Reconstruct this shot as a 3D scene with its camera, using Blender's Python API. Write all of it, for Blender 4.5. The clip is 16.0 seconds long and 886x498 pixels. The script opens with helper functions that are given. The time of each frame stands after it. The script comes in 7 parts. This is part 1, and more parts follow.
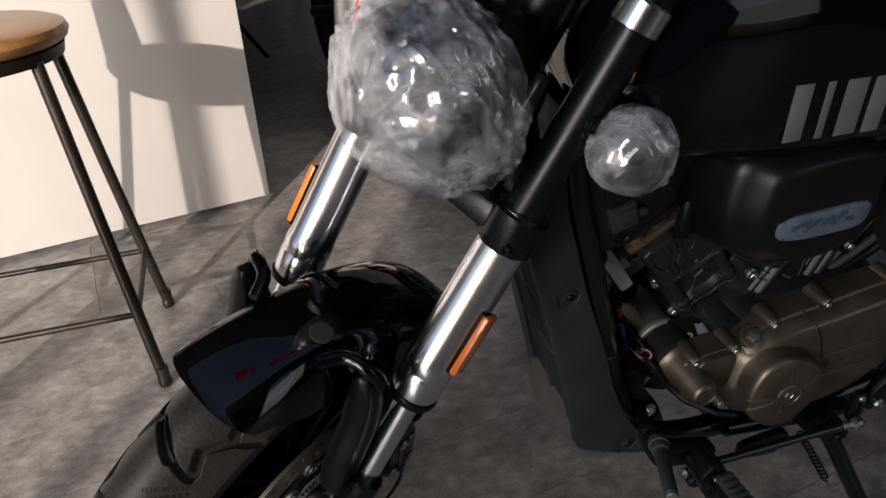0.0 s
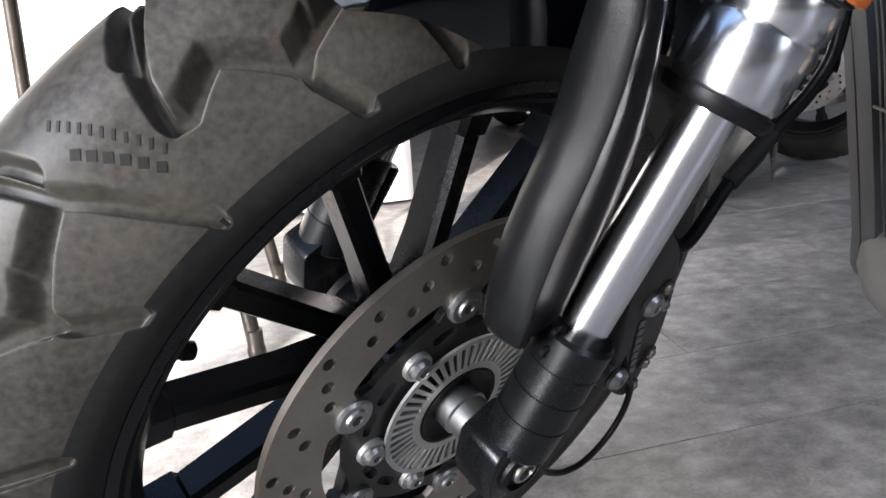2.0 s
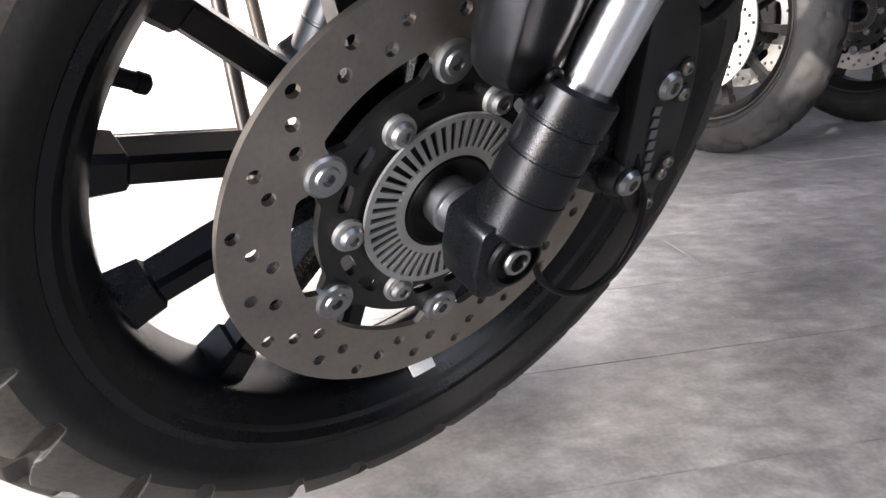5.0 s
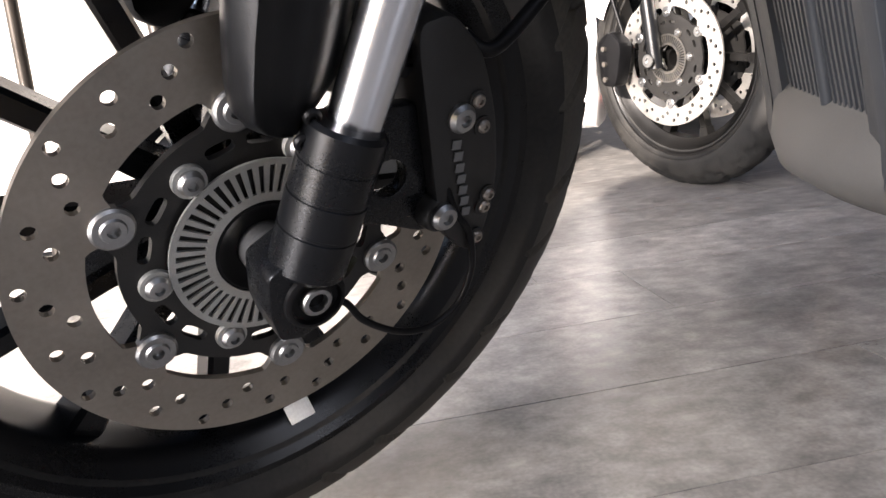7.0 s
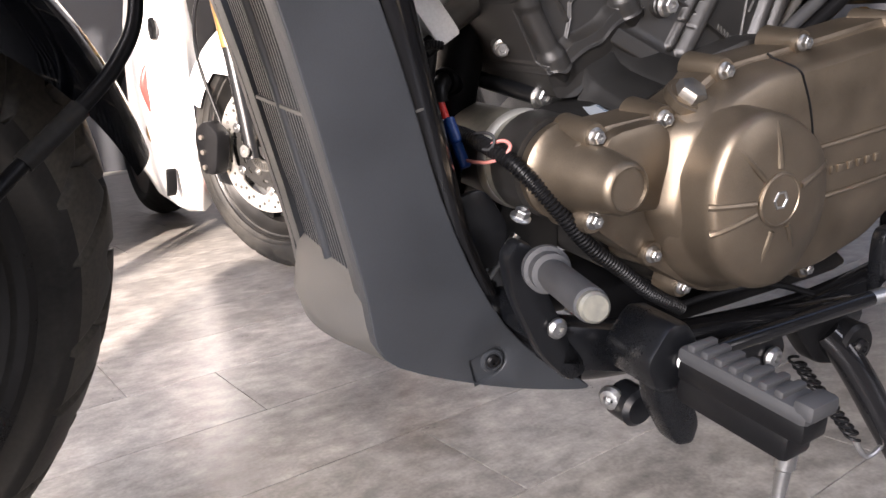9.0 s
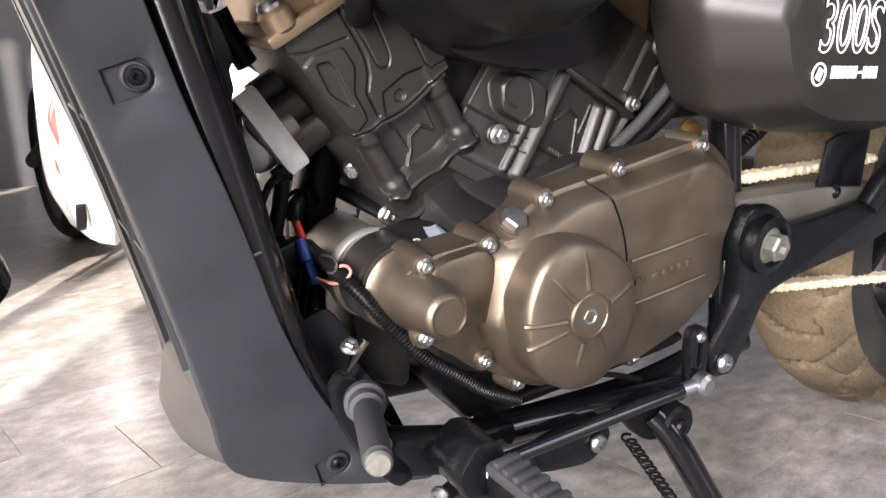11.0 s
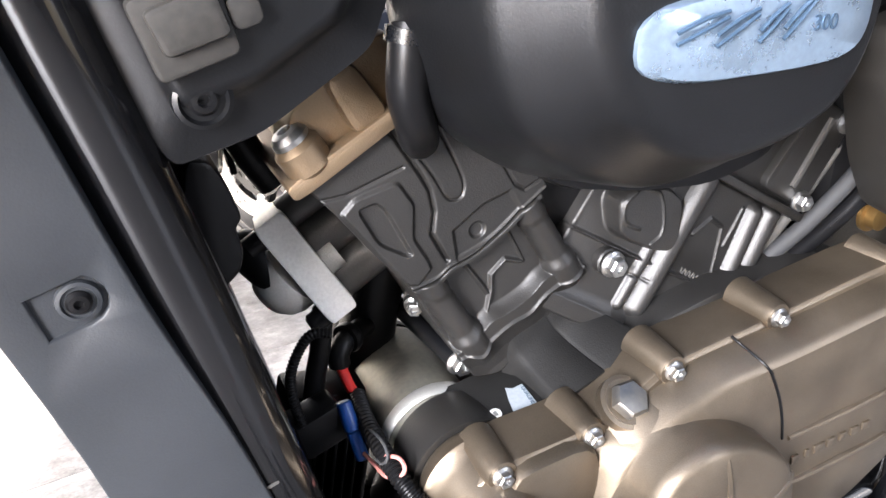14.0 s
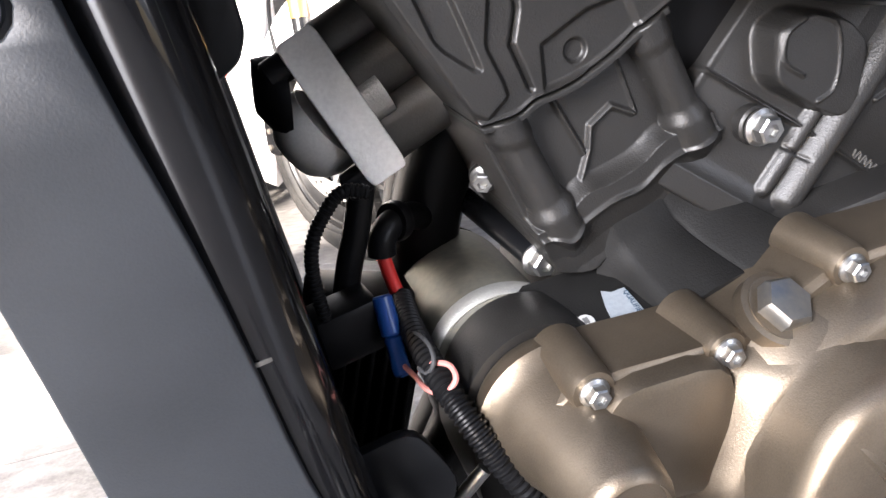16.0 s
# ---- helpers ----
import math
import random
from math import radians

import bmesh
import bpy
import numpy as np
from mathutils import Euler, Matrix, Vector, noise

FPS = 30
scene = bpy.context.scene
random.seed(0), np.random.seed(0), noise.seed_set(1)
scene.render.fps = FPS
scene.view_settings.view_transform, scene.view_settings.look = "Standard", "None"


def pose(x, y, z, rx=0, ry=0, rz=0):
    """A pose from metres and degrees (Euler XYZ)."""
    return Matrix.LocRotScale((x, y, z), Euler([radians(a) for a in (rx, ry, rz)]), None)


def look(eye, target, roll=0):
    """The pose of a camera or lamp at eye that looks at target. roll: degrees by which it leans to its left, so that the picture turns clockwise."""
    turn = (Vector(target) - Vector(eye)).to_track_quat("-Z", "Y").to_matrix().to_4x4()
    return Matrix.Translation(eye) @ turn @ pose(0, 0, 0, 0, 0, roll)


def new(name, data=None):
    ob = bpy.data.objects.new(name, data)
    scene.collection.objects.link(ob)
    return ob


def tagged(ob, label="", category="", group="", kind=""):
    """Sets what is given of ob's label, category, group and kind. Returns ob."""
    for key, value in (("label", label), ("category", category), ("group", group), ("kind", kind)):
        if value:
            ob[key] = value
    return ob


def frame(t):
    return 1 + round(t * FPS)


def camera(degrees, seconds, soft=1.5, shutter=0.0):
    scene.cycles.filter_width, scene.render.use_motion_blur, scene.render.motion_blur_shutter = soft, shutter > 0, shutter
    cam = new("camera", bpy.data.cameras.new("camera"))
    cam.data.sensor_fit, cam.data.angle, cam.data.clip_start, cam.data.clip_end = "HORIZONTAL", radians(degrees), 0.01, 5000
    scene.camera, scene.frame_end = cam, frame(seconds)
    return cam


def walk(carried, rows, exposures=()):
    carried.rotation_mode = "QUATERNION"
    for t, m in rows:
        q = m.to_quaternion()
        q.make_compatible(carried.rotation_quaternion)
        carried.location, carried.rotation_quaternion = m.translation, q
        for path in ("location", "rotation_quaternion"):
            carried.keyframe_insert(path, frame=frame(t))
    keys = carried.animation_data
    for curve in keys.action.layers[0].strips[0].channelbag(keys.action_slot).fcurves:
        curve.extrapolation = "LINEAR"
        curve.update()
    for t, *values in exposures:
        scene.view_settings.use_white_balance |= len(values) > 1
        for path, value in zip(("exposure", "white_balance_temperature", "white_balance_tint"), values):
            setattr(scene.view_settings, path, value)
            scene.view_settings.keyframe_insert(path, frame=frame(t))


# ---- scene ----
from mathutils.bvhtree import BVHTree
from mathutils.geometry import delaunay_2d_cdt
cam = camera(60.4, 16.0)
PATH = [
    (0, (-0.552, -0.786, 0.959), (-0.098, 0.912, 0.003), -3.5),
    (0.5, (-0.572, -0.644, 0.796), (-0.271, 1.114, -0.108), -4.4),
    (1, (-0.591, -0.538, 0.619), (-0.405, 1.292, -0.166), -4.5),
    (1.5, (-0.589, -0.506, 0.547), (-0.441, 1.361, -0.155), -4.4),
    (2, (-0.583, -0.501, 0.494), (-0.435, 1.397, -0.117), -3.5),
    (2.5, (-0.588, -0.493, 0.467), (-0.427, 1.398, -0.163), -2.5),
    (3, (-0.581, -0.494, 0.464), (-0.414, 1.399, -0.158), -1.9),
    (3.5, (-0.581, -0.496, 0.461), (-0.398, 1.4, -0.148), -1.5),
    (4, (-0.583, -0.495, 0.446), (-0.401, 1.402, -0.159), -0.8),
    (4.5, (-0.576, -0.498, 0.398), (-0.415, 1.4, -0.212), -0.9),
    (4.7, (-0.571, -0.498, 0.381), (-0.458, 1.401, -0.238), -1.4),
    (6.8, (-0.453, -0.509, 0.345), (-0.626, 1.422, -0.149), -7.3),
    (7, (-0.44, -0.505, 0.353), (-0.491, 1.436, -0.128), -6.8),
    (7.5, (-0.409, -0.499, 0.373), (-0.146, 1.43, -0.083), -5.9),
    (8, (-0.389, -0.5, 0.393), (0.139, 1.379, -0.046), -5.2),
    (8.5, (-0.373, -0.509, 0.403), (0.336, 1.313, -0.023), -4.9),
    (9, (-0.361, -0.519, 0.406), (0.497, 1.239, -0.01), -4.3),
    (9.5, (-0.346, -0.532, 0.411), (0.628, 1.166, 0.001), -3.6),
    (9.7, (-0.341, -0.536, 0.411), (0.669, 1.141, 0.001), -3.4),
    (11.8, (-0.298, -0.604, 0.567), (0.685, 1.086, 0.143), -3.8),
    (12, (-0.292, -0.601, 0.582), (0.636, 1.116, 0.145), -4.5),
    (12.5, (-0.276, -0.561, 0.591), (0.626, 1.161, 0.123), -3.6),
    (13, (-0.246, -0.495, 0.615), (0.638, 1.221, 0.091), -3.5),
    (13.5, (-0.24, -0.45, 0.627), (0.613, 1.252, 0.015), -3.4),
    (14, (-0.215, -0.434, 0.604), (0.525, 1.312, -0.032), -3.8),
    (14.5, (-0.189, -0.414, 0.565), (0.445, 1.377, -0.061), -4.3),
    (15, (-0.186, -0.399, 0.534), (0.428, 1.414, -0.045), -4.1),
    (15.5, (-0.182, -0.379, 0.5), (0.41, 1.452, -0.045), -3.0),
    (16, (-0.184, -0.358, 0.495), (0.364, 1.484, -0.061), -2.5),
]
EXPOSURES = [(0.0, -0.2, 6850, 18), (0.5, -0.32, 6650, 15), (1.0, 0.50, 5950, 11), (1.5, 0.92, 5800, 11), (2.0, 1.88, 6150, 14), (3.5, 2.15, 6300, 16), (4.7, 2.2, 6300, 16), (7.0, 1.96, 6600, 17), (7.5, 1.14, 6750, 21), (8.0, 1.46, 6800, 22), (9.0, 2.4, 6850, 20), (12.0, 2.7, 6800, 18), (12.7, 2.78, 6700, 17), (13.5, 3.38, 6400, 15), (15.0, 3.18, 6500, 16), (16.0, 2.99, 6450, 16)]
walk(cam, [(t, look(eye, target, roll)) for t, eye, target, roll in PATH], EXPOSURES)

# ---- daylight through the shop front ----
SUN_WAY = Vector((0.468, 0.815, -0.33)).normalized()
world = bpy.data.worlds.new("sky")
scene.world = world
world.use_nodes = True
sky = world.node_tree.nodes.new("ShaderNodeTexSky")
sky.sky_type = "NISHITA"
sky.sun_disc = False
sky.sun_elevation = math.asin(-SUN_WAY.z)
sky.sun_rotation = math.atan2(-SUN_WAY.x, -SUN_WAY.y)
world.node_tree.links.new(sky.outputs[0], world.node_tree.nodes["Background"].inputs[0])
world.node_tree.nodes["Background"].inputs[1].default_value = 0.14
sun = new("sun", bpy.data.lights.new("sun", "SUN"))
sun.data.energy, sun.data.angle, sun.data.color = 5.0, radians(0.53), (1.0, 0.93, 0.83)
sun.rotation_mode = "QUATERNION"
sun.rotation_quaternion = SUN_WAY.to_track_quat("-Z", "Y")
win_light = new("window_light", bpy.data.lights.new("window_light", "AREA"))
win_light.data.shape, win_light.data.size, win_light.data.size_y = "RECTANGLE", 2.6, 1.7
win_light.data.energy, win_light.data.color = 14.0, (0.90, 0.95, 1.0)
win_light.matrix_world = look((-3.55, -3.27, 3.2), (-1.5, 0, 1.6))
# area lamp added at the left pane as a stronger side light
pane_light = new("added_pane_light", bpy.data.lights.new("added_pane_light", "AREA"))
pane_light.data.shape, pane_light.data.size, pane_light.data.size_y = "RECTANGLE", 1.3, 2.6
pane_light.data.energy, pane_light.data.color = 185.0, (0.95, 0.97, 1.0)
pane_light.matrix_world = look((-4.2, -3.25, 1.75), (-0.2, 0, 0.6))
# area lamp added at the right opening to lift engine and side cover
right_light = new("added_pane_light", bpy.data.lights.new("added_pane_light", "AREA"))
right_light.data.shape, right_light.data.size, right_light.data.size_y = "RECTANGLE", 1.15, 2.6
right_light.data.energy, right_light.data.color = 8.0, (0.95, 0.97, 1.0)
right_light.matrix_world = look((1.86, -3.25, 1.75), (0.2, 0, 0.6))
# fill lamp added before the back wall, which has no window
back_light = new("back_fill_light", bpy.data.lights.new("back_fill_light", "AREA"))
back_light.data.shape, back_light.data.size, back_light.data.size_y = "RECTANGLE", 7.0, 2.6
back_light.data.energy, back_light.data.color = 9.0, (0.93, 0.96, 1.0)
back_light.matrix_world = look((0.5, 5.2, 2.3), (0.5, 0, 1.6))


# ---- materials ----
def mat(name, col, rough=0.5, metal=0.0, spec=0.5, var=0.2, scale=18.0, fine=220.0, bump=0.1, depth=0.0004, rvar=0.12, coat=0.0, trans=0.0, tint=None):
    m = bpy.data.materials.new(name)
    m.use_nodes = True
    nt = m.node_tree
    b = nt.nodes["Principled BSDF"]
    co = nt.nodes.new("ShaderNodeTexCoord")
    big, small = (nt.nodes.new("ShaderNodeTexNoise") for _ in range(2))
    big.inputs["Scale"].default_value, small.inputs["Scale"].default_value = scale, fine
    big.inputs["Detail"].default_value, small.inputs["Detail"].default_value = 6, 3
    nt.links.new(co.outputs["Object"], big.inputs["Vector"])
    nt.links.new(co.outputs["Object"], small.inputs["Vector"])
    both = nt.nodes.new("ShaderNodeMath")
    both.operation = "MULTIPLY_ADD"
    nt.links.new(small.outputs["Fac"], both.inputs[0])
    both.inputs[1].default_value = 0.45
    nt.links.new(big.outputs["Fac"], both.inputs[2])
    ramp = nt.nodes.new("ShaderNodeMapRange")
    ramp.inputs["From Min"].default_value, ramp.inputs["From Max"].default_value = 0.45, 1.0
    nt.links.new(both.outputs[0], ramp.inputs["Value"])
    mix = nt.nodes.new("ShaderNodeMix")
    mix.data_type = "RGBA"
    hi = tint or tuple(min(1.0, c * (1 + var)) for c in col)
    mix.inputs["A"].default_value = (*[c * (1 - var) for c in col], 1)
    mix.inputs["B"].default_value = (*hi, 1)
    nt.links.new(ramp.outputs["Result"], mix.inputs["Factor"])
    nt.links.new(mix.outputs["Result"], b.inputs["Base Color"])
    rr = nt.nodes.new("ShaderNodeMapRange")
    rr.inputs["To Min"].default_value, rr.inputs["To Max"].default_value = max(0.02, rough - rvar), min(1.0, rough + rvar)
    nt.links.new(both.outputs[0], rr.inputs["Value"])
    nt.links.new(rr.outputs["Result"], b.inputs["Roughness"])
    b.inputs["Metallic"].default_value = metal
    b.inputs["Specular IOR Level"].default_value = spec
    b.inputs["Coat Weight"].default_value = coat
    b.inputs["Coat Roughness"].default_value = 0.04
    b.inputs["Transmission Weight"].default_value = trans
    if bump:
        bp = nt.nodes.new("ShaderNodeBump")
        bp.inputs["Strength"].default_value, bp.inputs["Distance"].default_value = bump, depth
        nt.links.new(small.outputs["Fac"], bp.inputs["Height"])
        nt.links.new(bp.outputs["Normal"], b.inputs["Normal"])
    return m


M = dict(
    plastic=mat("matte_black_plastic", (0.0034, 0.0036, 0.0041), 0.30, spec=0.30, fine=900, bump=0.25, depth=0.0003),
    shroud=mat("satin_grey_black_plastic", (0.021, 0.0233, 0.0265), 0.43, spec=0.28, fine=1100, bump=0.3, depth=0.0003),
    lip=mat("grey_moulded_plastic", (0.052, 0.0495, 0.0455), 0.6, fine=700, bump=0.2),
    satin=mat("satin_black_paint", (0.0030, 0.0033, 0.0040), 0.24, spec=0.30, fine=1000, bump=0.25, depth=0.0002),
    gloss=mat("gloss_black_paint", (0.002, 0.0025, 0.004), 0.07, spec=0.06, coat=0.6, var=0.1, fine=60, bump=0.0, rvar=0.03),
    frame=mat("gloss_black_frame_paint", (0.0045, 0.0045, 0.005), 0.16, spec=0.2, coat=0.45, fine=300, bump=0.05, rvar=0.06),
    chrome=mat("chrome", (0.74, 0.75, 0.77), 0.19, 1.0, var=0.06, fine=500, bump=0.02, rvar=0.05),
    steel=mat("bright_bolt_steel", (0.34, 0.34, 0.335), 0.34, 1.0, fine=500, bump=0.1),
    disc=mat("brushed_disc_steel", (0.31, 0.28, 0.245), 0.42, 1.0, fine=320, bump=0.2, depth=0.0002),
    alu=mat("cast_aluminium", (0.42, 0.42, 0.40), 0.5, 0.85, fine=900, bump=0.5, depth=0.0005),
    flange=mat("raw_light_aluminium", (0.84, 0.83, 0.80), 0.5, 0.05, fine=500, bump=0.5, depth=0.0005),
    starter=mat("dull_zinc_plating", (0.175, 0.18, 0.165), 0.5, 0.75, var=0.3, scale=30, fine=300, bump=0.2, tint=(0.27, 0.26, 0.215)),
    elbow=mat("dull_cast_metal", (0.46, 0.445, 0.415), 0.5, 0.1, fine=700, bump=0.4),
    bossgrey=mat("dark_grey_casting_paint", (0.060, 0.058, 0.055), 0.4, 0.3, spec=0.5, fine=900, bump=0.3, depth=0.0003),
    sidecover=mat("dusty_satin_black_plastic", (0.009, 0.0085, 0.0078), 0.38, spec=0.45, var=0.35, scale=10, fine=900, bump=0.3, depth=0.0003, tint=(0.018, 0.0165, 0.0145)),
    dusty=mat("dusty_black_painted_steel", (0.030, 0.028, 0.025), 0.42, spec=0.5, var=0.5, scale=14, fine=500, bump=0.3, tint=(0.11, 0.10, 0.085)),
    sandrub=mat("sandy_tyre_rubber", (0.022, 0.0175, 0.012), 0.6, spec=0.3, var=0.5, scale=8, fine=260, bump=0.3, tint=(0.17, 0.125, 0.075)),
    zincdark=mat("dark_zinc_plating", (0.16, 0.165, 0.17), 0.3, 0.85, var=0.25, scale=60, fine=400, bump=0.15, tint=(0.22, 0.2, 0.17)),
    bronze=mat("bronze_painted_casting", (0.155, 0.125, 0.092), 0.36, 0.87, var=0.26, scale=26, fine=1400, bump=0.35, depth=0.0003),
    bronze2=mat("light_bronze_casting", (0.20, 0.145, 0.092), 0.38, 0.75, var=0.12, fine=1300, bump=0.45, depth=0.0004),
    engine=mat("black_painted_engine_casting", (0.0108, 0.0102, 0.0095), 0.39, 0.10, spec=0.50, var=0.35, fine=1200, bump=0.55, depth=0.0003),
    # sand-cast engine black, the deck's shade put into its colour and gloss
    dimcast=mat("dimmed_black_sand_cast", (0.007, 0.0069, 0.0067), 0.55, 0.05, spec=0.12, fine=1100, bump=0.45, depth=0.0004),
    rubber=mat("tyre_rubber", (0.010, 0.010, 0.010), 0.62, spec=0.25, var=0.35, scale=14, fine=260, bump=0.3, tint=(0.03, 0.028, 0.025)),
    tread=mat("dusty_tread_rubber", (0.009, 0.0086, 0.008), 0.42, spec=0.32, var=0.5, scale=9, fine=300, bump=0.3, tint=(0.098, 0.086, 0.068), rvar=0.2),
    softrub=mat("grey_black_grip_rubber", (0.022, 0.0225, 0.024), 0.66, fine=600, bump=0.3),
    hose=mat("black_hose", (0.0042, 0.0042, 0.0046), 0.33, spec=0.14, fine=300, bump=0.1),
    orange=mat("amber_reflector", (0.6, 0.12, 0.012), 0.16, coat=0.8, fine=900, bump=0.6, depth=0.0008, tint=(0.75, 0.2, 0.02)),
    red=mat("red_plastic", (0.62, 0.03, 0.025), 0.35),
    blue=mat("blue_connector_plastic", (0.006, 0.045, 0.2), 0.3, var=0.25),
    pink=mat("pale_red_wire", (0.42, 0.16, 0.14), 0.45),
    gold=mat("gold_plated_chain", (0.74, 0.65, 0.47), 0.38, 0.45, fine=400, bump=0.2),
    brass=mat("gold_anodised", (0.36, 0.22, 0.08), 0.35, 0.85),
    white=mat("white_paint", (0.78, 0.78, 0.77), 0.3, coat=0.6, var=0.04, bump=0.0),
    decal=mat("white_print", (0.72, 0.71, 0.68), 0.5, var=0.08, bump=0.0),
    decalg=mat("grey_print", (0.42, 0.42, 0.41), 0.45, var=0.1, bump=0.0),
    dullprint=mat("worn_grey_print", (0.12, 0.12, 0.118), 0.5, var=0.2, bump=0.0),
    silverpl=mat("silver_badge_film", (0.26, 0.34, 0.43), 0.24, 0.75, var=0.2, scale=60, fine=400, bump=0.2),
    badge=mat("badge_relief", (0.05, 0.085, 0.13), 0.3, 0.5, var=0.2),
    foil=mat("torn_foil_label", (0.27, 0.3, 0.33), 0.38, 0.5, var=0.25, fine=500, bump=0.4),
    seat=mat("grained_seat_vinyl", (0.21, 0.19, 0.17), 0.55, fine=650, bump=0.6, depth=0.0006),
    wood=mat("warm_plywood", (0.42, 0.19, 0.06), 0.35, var=0.3, scale=9, fine=90, coat=0.3, tint=(0.55, 0.27, 0.09)),
    darkmet=mat("brown_black_metal", (0.05, 0.043, 0.037), 0.33, 0.7, fine=400),
    panel=mat("white_laminate", (0.64, 0.615, 0.575), 0.55, var=0.05, scale=4, fine=150, bump=0.05),
    wall=mat("dark_wall_paint", (0.03, 0.033, 0.04), 0.7, var=0.2, scale=2, fine=60),
    wallw=mat("white_wall_paint", (0.7, 0.7, 0.69), 0.7, var=0.05, scale=2, fine=90),
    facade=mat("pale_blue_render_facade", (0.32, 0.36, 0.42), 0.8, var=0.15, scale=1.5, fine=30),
    ceil=mat("grey_ceiling", (0.07, 0.07, 0.07), 0.8, scale=2, fine=50),
)


def glass_material(name, tint, rough, clear, haze=0.0):
    """Thin clear plastic or glass: mostly see-through, with sharp gloss."""
    m = bpy.data.materials.new(name)
    m.use_nodes = True
    nt = m.node_tree
    nt.nodes.remove(nt.nodes["Principled BSDF"])
    out = nt.nodes["Material Output"]
    tr, gl, mix = nt.nodes.new("ShaderNodeBsdfTransparent"), nt.nodes.new("ShaderNodeBsdfGlossy"), nt.nodes.new("ShaderNodeMixShader")
    tr.inputs[0].default_value, gl.inputs[0].default_value = (*tint, 1), (0.9, 0.93, 0.96, 1)
    gl.inputs["Roughness"].default_value = rough
    mix.inputs[0].default_value = 1 - clear
    nt.links.new(tr.outputs[0], mix.inputs[1])
    nt.links.new(gl.outputs[0], mix.inputs[2])
    if haze:
        veil, both = nt.nodes.new("ShaderNodeBsdfDiffuse"), nt.nodes.new("ShaderNodeMixShader")
        veil.inputs[0].default_value, both.inputs[0].default_value = (0.85, 0.87, 0.9, 1), haze
        nt.links.new(mix.outputs[0], both.inputs[1])
        nt.links.new(veil.outputs[0], both.inputs[2])
        nt.links.new(both.outputs[0], out.inputs[0])
    else:
        nt.links.new(mix.outputs[0], out.inputs[0])
    return m


M["signred"] = bpy.data.materials.new("red_translucent_film")
M["signred"].use_nodes = True
glow = M["signred"].node_tree.nodes.new("ShaderNodeBsdfTranslucent")
glow.inputs[0].default_value = (0.75, 0.03, 0.03, 1)
M["signred"].node_tree.links.new(glow.outputs[0], M["signred"].node_tree.nodes["Material Output"].inputs[0])
M["guard"] = mat("gloss_black_lacquer", (0.002, 0.0025, 0.004), 0.06, spec=0.08, coat=1.0, var=0.1, fine=60, bump=0.0, rvar=0.03)
M["guard"].node_tree.nodes["Principled BSDF"].inputs["Coat IOR"].default_value = 1.95
M["film"] = glass_material("clear_plastic_film", (0.95, 0.96, 0.97), 0.16, 0.76, 0.05)
# white veil along the creases paints in the sunlit glints of the film
nt = M["film"].node_tree
creases = nt.nodes.new("ShaderNodeTexVoronoi")
creases.feature = "DISTANCE_TO_EDGE"
creases.inputs["Scale"].default_value = 11.0
warp, where, pull = nt.nodes.new("ShaderNodeTexNoise"), nt.nodes.new("ShaderNodeTexCoord"), nt.nodes.new("ShaderNodeVectorMath")
warp.inputs["Scale"].default_value, warp.inputs["Detail"].default_value = 9.0, 8
pull.operation = "MULTIPLY_ADD"
pull.inputs[1].default_value = (0.3, 0.3, 0.3)
nt.links.new(where.outputs["Object"], warp.inputs["Vector"])
nt.links.new(warp.outputs["Color"], pull.inputs[0])
nt.links.new(where.outputs["Object"], pull.inputs[2])
nt.links.new(pull.outputs[0], creases.inputs["Vector"])
glint_veil = nt.nodes.new("ShaderNodeMapRange")
glint_veil.inputs["From Min"].default_value, glint_veil.inputs["From Max"].default_value = 0.0, 0.28
glint_veil.inputs["To Min"].default_value, glint_veil.inputs["To Max"].default_value = 0.27, 0.03
nt.links.new(creases.outputs["Distance"], glint_veil.inputs["Value"])
nt.links.new(glint_veil.outputs["Result"], next(n for n in nt.nodes if n.type == "MIX_SHADER" and any(l.to_node.type == "OUTPUT_MATERIAL" for l in n.outputs[0].links)).inputs[0])
M["glass"] = glass_material("lamp_glass", (0.97, 0.97, 0.97), 0.03, 0.88)

# ---- mesh helpers ----
def part(name, bm, material, parent, label="", smooth=38):
    me = bpy.data.meshes.new(name)
    bmesh.ops.recalc_face_normals(bm, faces=bm.faces[:])
    bm.to_mesh(me)
    bm.free()
    me.materials.append(material)
    if smooth:
        me.shade_smooth()
        me.set_sharp_from_angle(angle=radians(smooth))
    ob = new(name, me)
    if "tyre" in name:
        me.materials.append(M["rubber"])
    if parent is not None:
        ob.parent = parent
    return tagged(ob, label)


def thing(name, m, label, category, group=""):
    ob = new(name)
    ob.matrix_basis = m
    ob.empty_display_size = 0.1
    return tagged(ob, label, category, group)


def merge(*bms):
    out = bmesh.new()
    for b in bms:
        me = bpy.data.meshes.new("joined")
        b.to_mesh(me)
        out.from_mesh(me)
        bpy.data.meshes.remove(me)
        b.free()
    return out


def bevel_sharp(bm, w, seg=2, angle=30):
    if w > 0:
        es = [e for e in bm.edges if len(e.link_faces) == 2 and e.calc_face_angle(0) > radians(angle)]
        bmesh.ops.bevel(bm, geom=es, offset=w, segments=seg, profile=0.5, affect="EDGES", clamp_overlap=True)
    return bm


def box(c, s, bevel=0.0, turn=None):
    bm = bmesh.new()
    bmesh.ops.create_cube(bm, size=1, matrix=Matrix.Diagonal((*s, 1)))
    bevel_sharp(bm, bevel)
    m = Matrix.Translation(c)
    if turn:
        m = m @ Euler([radians(a) for a in turn]).to_matrix().to_4x4()
    bm.transform(m)
    return bm


